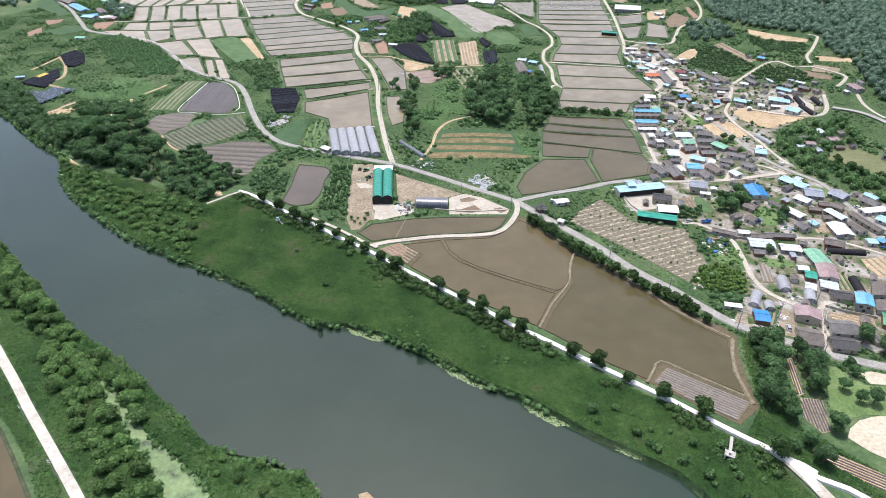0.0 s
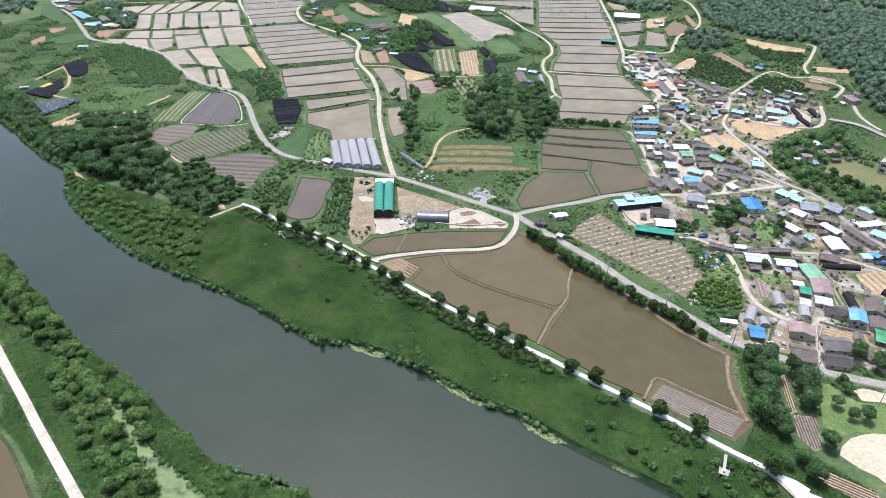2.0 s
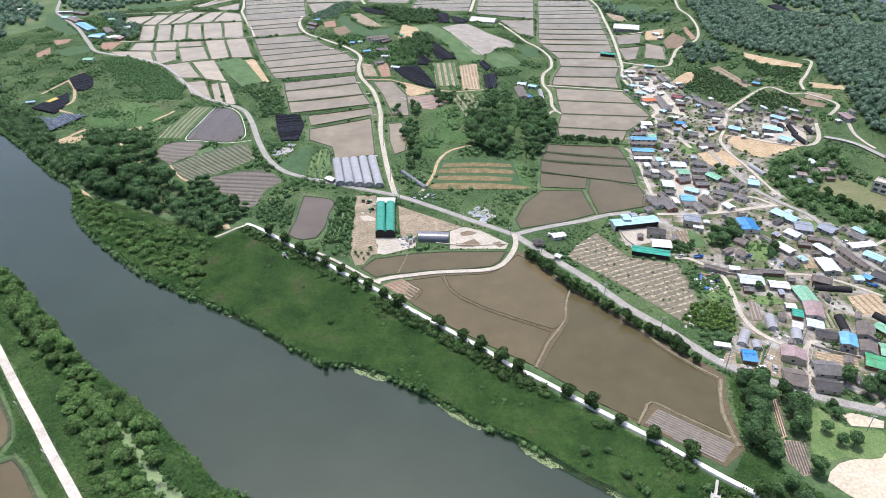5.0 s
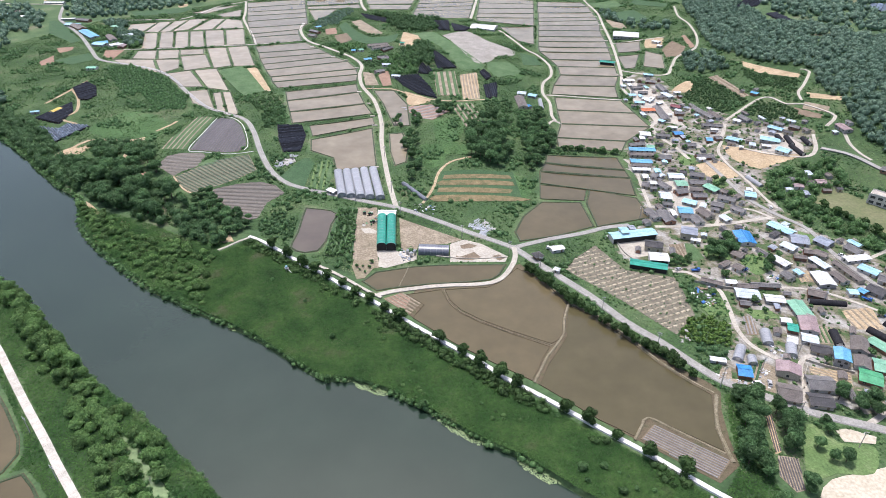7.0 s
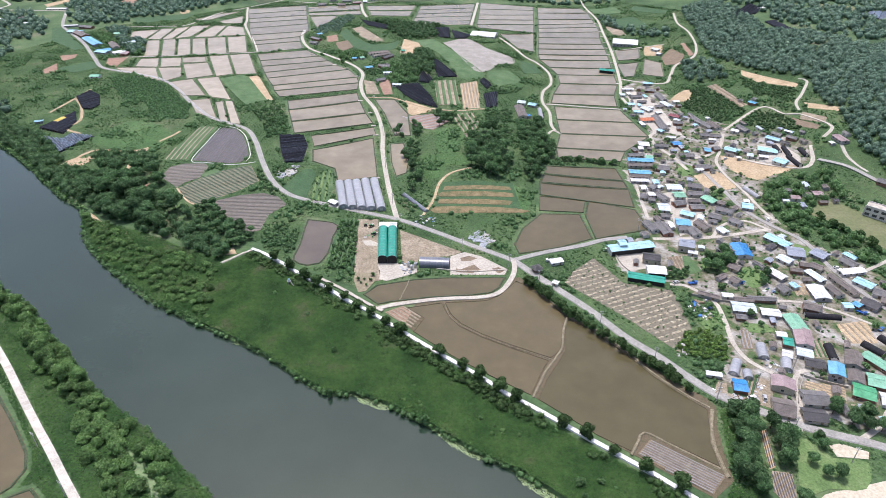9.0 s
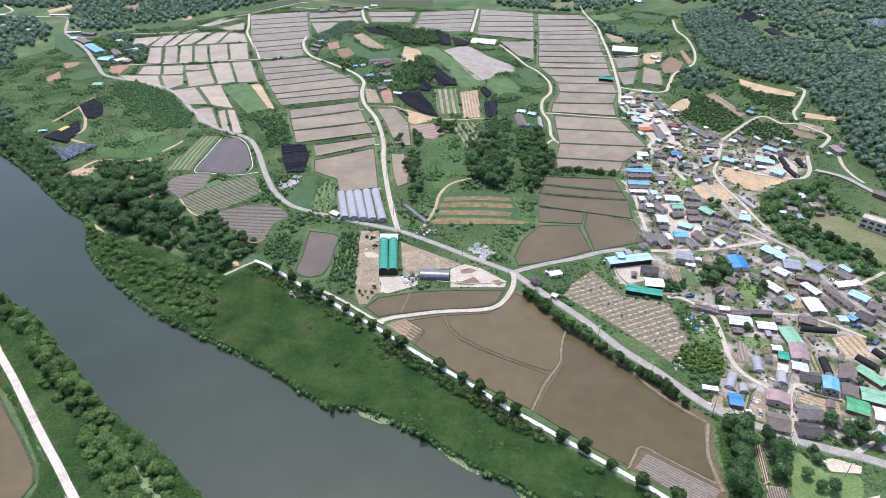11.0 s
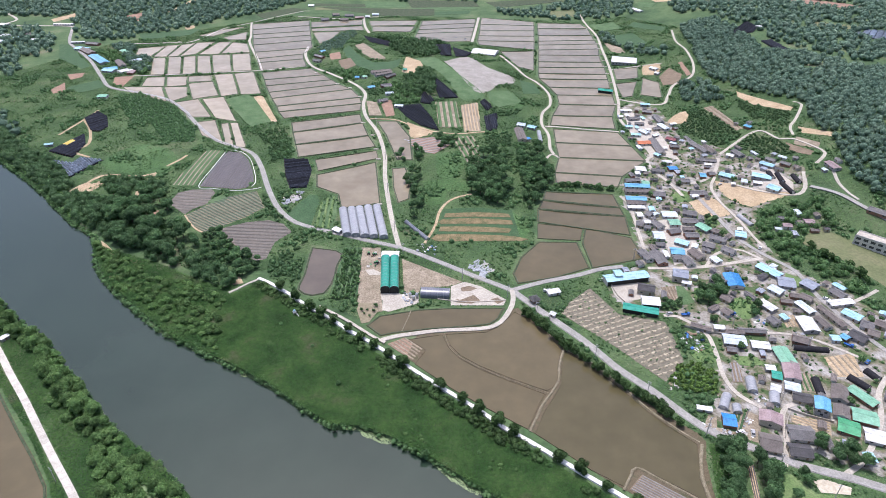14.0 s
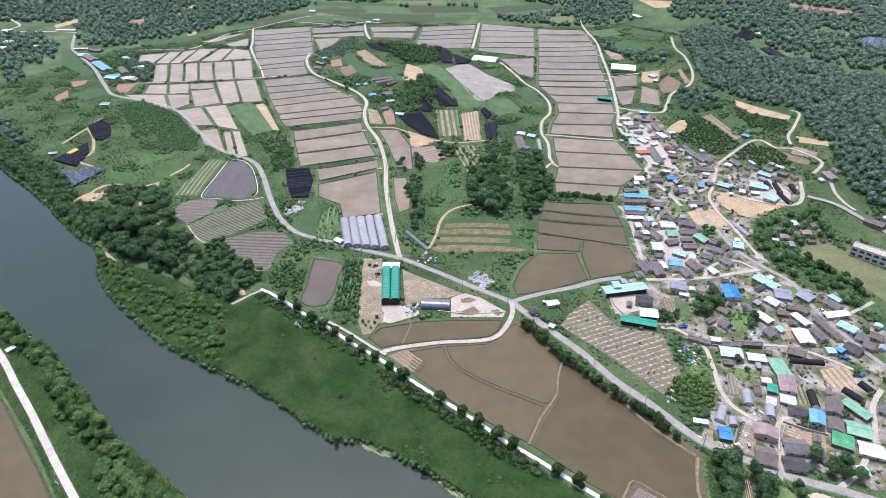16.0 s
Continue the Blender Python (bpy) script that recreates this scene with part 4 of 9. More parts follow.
for line, width in (([(43.0, 296.0), (48.4, 291.6), (53.6, 285.0)], 2.4), ([(58.6, 271.5), (61.2, 266.0), (59.4, 261.0)], 1.4), ([(76.4, 253.4), (85.4, 240.8), (89.4, 234.6)], 1.4), ([(97.8, 221.2), (103.4, 213.0), (108.2, 208.6), (113.8, 203.2)], 2.0)):
    ribbon("scum", line, width, M["scum"], "film of ochre algae on paddy water", "algae", z=0.15, thick=0.04, step=2.0)
paddy([(-44.6, 284.1), (-38.0, 293.5), (-15.9, 299.8), (3.9, 301.9), (35.2, 302.8), (30.8, 292.2), (26.0, 287.0), (16.8, 284.7), (-8.9, 281.6), (-27.9, 277.7), (-35.6, 275.1)])
paddy_rows([(-292.9, 983.3), (-213.1, 1012.4), (-284.3, 950.6), (-206.5, 981.4), (-276.3, 922.7), (-199.6, 948.8), (-270.1, 899.1), (-194.2, 924.1), (-262.0, 868.3), (-188.6, 897.6), (-250.9, 834.2), (-179.9, 858.9), (-240.4, 804.7), (-186.3, 829.8), (-234.8, 788.4), (-181.3, 807.6), (-224.2, 757.2), (-172.0, 777.5)])
paddy_rows([(-220.7, 748.7), (-166.2, 768.7), (-210.8, 722.1), (-146.2, 743.6), (-203.6, 700.8), (-133.4, 725.7), (-195.2, 678.7), (-122.7, 710.2), (-187.5, 659.4), (-106.4, 693.6), (-176.6, 635.9), (-93.7, 666.6), (-171.2, 619.7), (-89.7, 647.8), (-161.3, 601.1), (-88.9, 626.7)])
paddy_rows([(-151.9, 590.9), (-87.8, 617.3), (-145.2, 564.4), (-82.2, 593.1), (-136.3, 534.2), (-73.1, 561.1), (-127.9, 505.9), (-63.6, 535.2)])
paddies([(-113.0, 503.4), (-62.8, 526.7), (-59.2, 510.0), (-106.5, 480.8)])
paddy([(-106.8, 474.5), (-60.5, 503.1), (-49.7, 428.8), (-78.8, 419.4), (-84.3, 441.8), (-103.0, 453.1)], material="pale_paddy")
paddy_rows([(133.3, 1014.6), (198.6, 1013.0), (129.5, 980.1), (204.1, 981.0), (125.7, 938.3), (203.0, 942.8), (122.3, 908.0), (202.0, 915.8), (120.1, 887.7), (202.1, 895.6), (118.0, 862.7), (199.8, 871.1), (114.6, 838.5), (193.9, 840.0), (111.0, 807.5), (191.6, 810.3), (108.2, 783.4), (190.4, 787.2), (105.2, 757.9), (187.6, 760.5), (104.1, 736.5), (185.2, 739.7), (112.0, 707.7), (181.4, 709.1), (117.1, 682.2), (178.8, 682.6), (115.5, 653.6), (175.7, 652.1), (103.8, 619.1), (165.3, 620.2), (98.1, 592.7), (161.2, 586.4)])
paddy_rows([(100.2, 584.1), (161.7, 578.8), (97.7, 550.8), (166.9, 546.1), (96.1, 517.8), (172.1, 513.8), (88.5, 487.0), (144.7, 482.3), (87.0, 467.1), (136.7, 462.5)])
paddy_rows([(76.2, 452.0), (130.0, 450.9), (72.7, 436.9), (131.0, 428.4), (67.4, 422.5), (131.7, 415.2), (65.3, 403.2), (129.4, 387.5)], water="paddy")
paddies([(65.1, 401.6), (97.3, 397.8), (92.7, 379.6), (62.8, 380.7)], water="paddy")
paddy([(98.6, 397.9), (128.9, 385.2), (132.1, 358.4), (94.0, 345.5), (92.6, 376.7)], "drained rice paddy with wet tan mud")
paddy([(63.2, 377.2), (90.1, 377.9), (93.0, 346.1), (70.5, 334.8), (44.6, 326.8), (42.2, 337.9), (49.0, 357.2)], "drained rice paddy with ploughed brown mud", material="paddy", curve=False)
paddies([(-404.2, 844.7), (-374.0, 857.0), (-374.8, 807.9), (-393.8, 807.0), (-372.7, 859.8), (-357.4, 863.3), (-355.2, 808.9), (-371.3, 808.1), (-355.2, 863.4), (-340.3, 875.3), (-342.0, 812.0), (-353.8, 808.9), (-338.8, 875.4), (-315.7, 882.3), (-322.7, 823.0), (-339.2, 812.1), (-311.0, 879.7), (-294.4, 880.6), (-294.1, 824.4), (-318.3, 820.6), (-292.1, 880.7), (-271.0, 873.4), (-256.7, 833.9), (-291.3, 827.1)], water="paler_paddy")
paddies([(-368.5, 800.9), (-354.1, 804.0), (-330.3, 737.3), (-345.8, 734.5), (-350.8, 806.6), (-336.2, 809.8), (-312.8, 740.2), (-327.1, 737.4), (-333.4, 809.9), (-319.4, 813.1), (-295.9, 743.1), (-310.2, 740.3), (-317.3, 813.2), (-302.5, 816.4), (-278.2, 746.0), (-293.9, 743.2), (-300.4, 819.0), (-279.1, 822.6), (-256.3, 751.4), (-276.8, 748.3), (-276.2, 822.7), (-255.4, 828.9), (-234.2, 756.7), (-254.9, 753.6)], water="paler_paddy")
paddies([(-345.0, 724.2), (-325.8, 727.1), (-314.6, 694.0), (-339.5, 694.8), (-323.3, 727.2), (-301.4, 730.3), (-291.8, 698.8), (-310.9, 694.1), (-299.5, 730.3), (-276.2, 735.6), (-269.2, 715.5), (-292.6, 710.4), (-290.6, 704.6), (-266.6, 713.6), (-246.1, 667.5), (-269.1, 654.3), (-272.3, 737.8), (-252.6, 743.0), (-226.5, 673.7), (-242.0, 664.1), (-250.6, 743.1), (-229.9, 750.4), (-202.2, 674.8), (-223.0, 672.1)], water="paler_paddy")
paddies([(-358.4, 690.1), (-316.4, 692.0), (-294.3, 646.4), (-338.2, 668.9), (-313.3, 692.1), (-288.6, 693.2), (-277.9, 662.6), (-289.6, 644.9), (-285.4, 641.6), (-263.1, 654.4), (-232.9, 602.7), (-254.0, 602.1), (-259.0, 654.6), (-238.5, 662.5), (-204.8, 590.9), (-228.0, 599.6), (-243.2, 586.7), (-226.0, 593.4), (-199.9, 532.2), (-224.7, 551.3), (-217.2, 582.6), (-211.0, 585.9), (-187.1, 523.0), (-197.0, 529.4), (-209.5, 586.0), (-201.9, 586.4), (-175.8, 521.6), (-185.6, 523.2)], water="paler_paddy")
paddies([(-311.2, 905.8), (-288.2, 937.6), (-278.5, 895.7), (-303.9, 894.4), (-348.9, 912.7), (-325.5, 948.3), (-296.8, 969.5), (-328.5, 910.8)], water="paler_paddy")
paddies([(-208.6, 1002.0), (-133.7, 1020.6), (-130.0, 989.1), (-202.4, 968.2), (-201.2, 961.7), (-129.2, 982.4), (-123.6, 956.2), (-196.6, 945.8), (-194.7, 939.6), (-156.2, 948.0), (-162.1, 907.8), (-174.3, 878.4)])
paddies([(-122.5, 1014.0), (-49.4, 1021.9), (-52.1, 989.9), (-116.6, 983.1), (-114.6, 979.8), (-51.8, 983.1), (-55.9, 949.9), (-109.9, 950.6)])
paddy_rows([(-42.3, 1018.7), (40.7, 1038.1), (-43.7, 990.3), (39.0, 1008.9), (-45.0, 963.3), (36.5, 980.8), (-47.3, 940.5), (34.0, 953.4), (-48.4, 915.2), (31.7, 923.0), (-24.0, 891.9), (29.3, 895.5)])
paddy_rows([(49.0, 1046.0), (128.8, 1021.4), (45.6, 1002.2), (127.1, 996.8), (43.3, 960.9), (123.9, 966.7), (40.7, 930.6), (120.5, 935.0), (38.0, 900.3), (117.6, 907.6), (39.5, 876.7), (112.7, 862.1)])
paddies([(65.8, 846.3), (111.4, 856.7), (101.9, 768.1), (84.0, 775.6)])
paddies([(199.0, 780.1), (228.1, 780.3), (219.4, 740.5), (194.5, 739.8), (190.3, 725.9), (215.5, 729.5), (199.3, 681.7), (187.8, 678.9), (224.1, 738.8), (237.0, 717.1), (227.4, 669.2), (208.8, 685.4)])
paddy([(-69.8, 597.4), (-49.2, 595.7), (-34.2, 555.8), (-28.9, 502.7), (-43.6, 505.6), (-57.9, 562.1)], material="pale_paddy")
paddy([(-46.3, 489.3), (-34.4, 489.6), (-28.1, 460.8), (-28.4, 434.0), (-37.1, 428.2), (-42.6, 453.7)], material="pale_paddy")
paddy([(-90.3, 366.0), (-72.5, 362.5), (-67.7, 357.8), (-69.5, 344.7), (-69.3, 329.1), (-73.1, 313.7), (-80.3, 311.2), (-90.1, 317.2), (-89.6, 334.5), (-90.3, 353.7)], "shallow paddy of dull mauve mud", material="mauve_mud", curve=True)
paddy([(-273.8, 280.2), (-217.4, 226.9), (-196.5, 205.2), (-180.3, 189.1), (-166.9, 174.4), (-162.5, 166.2), (-163.6, 157.3), (-171.2, 148.3), (-215.0, 148.0), (-338.9, 231.7)], "broad muddy field beside the near levee")
paddy([(-172.0, 142.0), (-162.7, 154.0), (-156.1, 157.6), (-149.2, 152.0), (-138.4, 140.5), (-123.1, 123.4), (-108.6, 107.8), (-172.0, 107.9)], "lower muddy field beside the near levee")

ridges([(-189.1, 511.7), (-177.1, 509.0), (-167.2, 495.4), (-157.3, 472.3), (-152.0, 455.3), (-155.0, 444.7), (-162.8, 441.0), (-190.5, 443.3)], [(-190.1, 511.5), (-190.9, 443.3)], 1.9, 1.45, 0.3, M["ash_soil"], M["mulch_plum"], "field of dark grey plastic-covered rows")
ridges([(-206.8, 513.1), (-192.9, 512.6), (-194.2, 443.9), (-212.9, 443.2)], [(-193.7, 515.3), (-194.2, 443.9)], 3.6, 1.2, 0.3, M["green_crop"], M["pale_soil"], "green field with pale strips")
ridges([(-205.3, 417.3), (-203.4, 432.4), (-194.4, 437.9), (-179.6, 439.1), (-176.0, 434.3), (-176.7, 418.2), (-185.3, 409.9), (-188.4, 403.0)], [(-205.0, 418.9), (-179.7, 422.6)], 2.2, 1.3, 0.2, M["ash_soil"], M["mulch_brown"], "field of dark mulched rows in reddish soil")
ridges([(-187.5, 401.6), (-173.8, 420.0), (-167.4, 427.0), (-146.2, 440.7), (-134.4, 417.0), (-144.1, 402.7), (-156.7, 389.9), (-167.8, 380.6), (-178.3, 388.5)], [(-183.2, 397.5), (-139.2, 424.6)], 2.0, 1.2, 0.35, M["grey_soil"], M["grey_crop"], "field of green crop rows")
ridges([(-156.4, 380.6), (-155.9, 387.0), (-142.2, 395.4), (-127.0, 399.6), (-115.9, 395.2), (-107.6, 384.5), (-116.4, 371.1), (-117.3, 350.7), (-124.0, 347.8), (-131.6, 355.4)], [(-155.9, 381.4), (-111.8, 385.7)], 1.9, 1.1, 0.25, M["ash_soil"], M["mulch_brown"], "field of brownish-grey plastic-covered rows")
ridges([(86.4, 185.3), (111.3, 167.4), (103.5, 158.7), (79.1, 177.5)], [(86.4, 185.3), (111.3, 167.4)], 1.3, 0.8, 0.28, M["soil"], M["mulch"], "field of long grey mulched rows in a paddy", z=0.3)
ridges([(-31.2, 268.8), (-22.4, 274.2), (-11.3, 265.0), (-16.6, 255.4)], [(-31.2, 268.8), (-16.6, 255.4)], 2.2, 1.4, 0.25, M["red_soil"], M["pale_soil"], "small plot of reddish ridges")
ridges([(134.3, 191.1), (137.3, 191.8), (133.1, 172.2), (130.1, 171.0)], [(134.3, 191.1), (130.1, 171.0)], 0.95, 0.6, 0.25, M["sand"], M["mulch_dark"], "narrow plot of dark mulched rows")
ridges([(130.7, 170.4), (138.2, 169.4), (134.2, 154.5), (130.5, 153.5), (127.3, 160.6)], [(135.4, 169.9), (132.8, 154.5)], 1.0, 0.62, 0.25, M["pale_soil"], M["mulch_dark"], "plot of dark mulched rows")
ridges([(123.8, 147.5), (129.4, 145.7), (142.4, 136.4), (143.4, 128.4), (135.8, 132.0), (123.2, 144.7)], [(124.0, 146.3), (141.4, 134.7)], 1.2, 0.7, 0.25, M["sand"], M["mulch_dark"], "strip of dark mulched rows")
ridges([(-13.6, 635.2), (7.8, 633.7), (12.4, 569.0), (-8.4, 573.0)], [(-2.6, 633.9), (1.8, 571.3)], 5.5, 3.2, 0.4, M["pale_soil"], M["green_crop"], "field of thick green crop rows")
ridges([(12.4, 624.2), (29.8, 632.5), (30.3, 563.5), (15.0, 558.9)], [(20.5, 625.8), (23.3, 560.9)], 3.0, 1.6, 0.2, M["pale_soil"], M["sand"], "bare tan field with faint rows")
ridges([(3.4, 547.0), (23.0, 549.4), (31.7, 489.1), (25.5, 473.9), (13.8, 492.2)], [(12.6, 545.9), (26.5, 478.1)], 4.2, 2.0, 0.25, M["green_crop"], M["pale_soil"], "orchard plot with pale strips")
ridges([(-40.2, 550.2), (-13.2, 551.0), (2.4, 527.5), (-11.2, 511.0), (-23.8, 520.3)], [(-37.9, 547.2), (-1.6, 524.5)], 3.2, 1.8, 0.2, M["red_soil"], M["mulch"], "plot of mauve mulched rows")
ridges([(183.6, 251.5), (192.4, 250.1), (190.8, 236.4), (179.4, 237.7)], [(187.7, 250.8), (185.4, 237.0)], 2.4, 1.3, 0.35, M["pale_soil"], M["green_crop"], "garden plot of green rows")
ridges([(132.9, 326.2), (142.1, 327.7), (139.7, 311.0), (133.6, 312.5)], [(137.0, 326.9), (136.8, 311.5)], 2.0, 1.2, 0.25, M["soil"], M["pale_soil"], "garden plot of pale ridges")
ridges([(151.0, 258.4), (155.5, 258.5), (152.9, 243.4), (147.0, 243.3)], [(153.1, 258.4), (149.9, 243.3)], 1.8, 1.1, 0.25, M["soil"], M["mulch"], "garden plot of grey mulched rows")
ridges([(166.7, 221.7), (184.1, 217.8), (179.9, 207.5), (173.6, 210.0), (165.4, 217.4)], [(167.0, 221.0), (181.5, 212.6)], 2.0, 1.2, 0.2, M["pale_soil"], M["sand"], "dry yard plot with pale ridges")
ridges([(141.1, 221.4), (147.9, 224.1), (140.3, 209.9), (136.2, 208.2)], [(145.9, 223.4), (137.0, 208.2)], 2.0, 1.2, 0.3, M["pale_soil"], M["dark_crop"], "vegetable plot with green rows")
ridges([(181.2, 207.5), (188.2, 205.7), (187.8, 196.4), (179.2, 197.2)], [(184.1, 206.9), (183.3, 196.6)], 2.2, 1.2, 0.3, M["pale_soil"], M["green_crop"], "vegetable plot with green rows")
ridges([(203.3, 263.6), (220.4, 267.2), (216.9, 249.0), (202.0, 248.6)], [(206.4, 263.7), (208.0, 248.8)], 3.5, 1.6, 0.15, M["sand"], M["pale_soil"], "dry tan plot with low ridges")
ridges([(195.2, 298.5), (203.8, 300.8), (202.1, 289.5), (194.1, 288.3)], [(199.3, 299.7), (197.7, 288.4)], 2.0, 1.1, 0.2, M["pale_soil"], M["sand"], "tan garden plot")
ridges([(256.2, 626.1), (265.0, 627.7), (271.3, 564.0), (264.6, 561.9)], [(260.4, 627.1), (268.0, 563.0)], 4.0, 2.0, 0.2, M["pale_soil"], M["soil"], "pale sloping plot")

ribbon("path_rows", [(-190.5, 511.5), (-190.6, 475.0), (-191.3, 443.2), (-180.1, 440.7), (-164.4, 439.1), (-154.1, 441.3), (-144.0, 446.4)], 0.45, M["white_path"], "thin white film edging round a field", "field edging", z=0.25, step=2.0)
ribbon("path_rows_b", [(-189.4, 514.4), (-177.9, 511.6), (-166.1, 496.8), (-156.0, 472.5), (-150.8, 455.5), (-151.7, 447.0)], 0.45, M["white_path"], "thin white film edging round a field", "field edging", z=0.25, step=2.0)
ribbon("path_rows_c", [(-188.1, 402.3), (-182.1, 393.9), (-174.3, 384.5), (-167.3, 380.0)], 1.2, M["sand"], "thin sandy path beside rows", "path", z=0.2, step=2.0)
ribbon("path_bank", [(-286.7, 432.5), (-282.9, 443.0), (-280.5, 456.9), (-276.2, 463.3), (-265.3, 464.2), (-249.9, 460.7), (-239.9, 460.8), (-232.4, 465.2)], 2.6, M["sand"], "sandy track through scrub", z=0.2)
crop([(-290.3, 436.3), (-287.2, 447.0), (-282.9, 452.3), (-274.8, 446.9), (-276.5, 437.1), (-279.5, 428.7)], M["sand"], "bare sandy slope above the river", curve=True)
crop([(-218.7, 402.8), (-217.4, 410.3), (-208.9, 407.5), (-204.3, 401.6), (-211.1, 397.9)], M["red_soil"], "bare reddish patch in the scrub", curve=True)
crop([(-177.9, 421.2), (-171.3, 431.5), (-163.7, 429.1), (-166.3, 423.1), (-172.5, 418.5)], M["green_crop"], "small green plot among rows", curve=True)
crop([(-116.6, 408.3), (-105.0, 439.8), (-96.6, 431.9), (-96.4, 402.0), (-97.0, 389.6), (-108.0, 396.5)], M["dark_crop"], "smooth dark green crop beside the road", curve=True)

LAWN = [(148.0, 186.2), (151.8, 186.9), (155.3, 182.3), (157.9, 177.2), (171.3, 175.0), (163.7, 162.4), (149.6, 162.2), (142.2, 159.5), (137.8, 159.4), (140.9, 170.3)]
crop(LAWN, M["lawn"], "pale green mown grass beside the playground", curve=True)
SOLID.append(LAWN)
crop([(159.8, 183.9), (165.1, 184.6), (174.6, 180.4), (172.4, 176.8), (160.3, 177.8)], M["pale_sand"], "pale gravel verge beside the road")

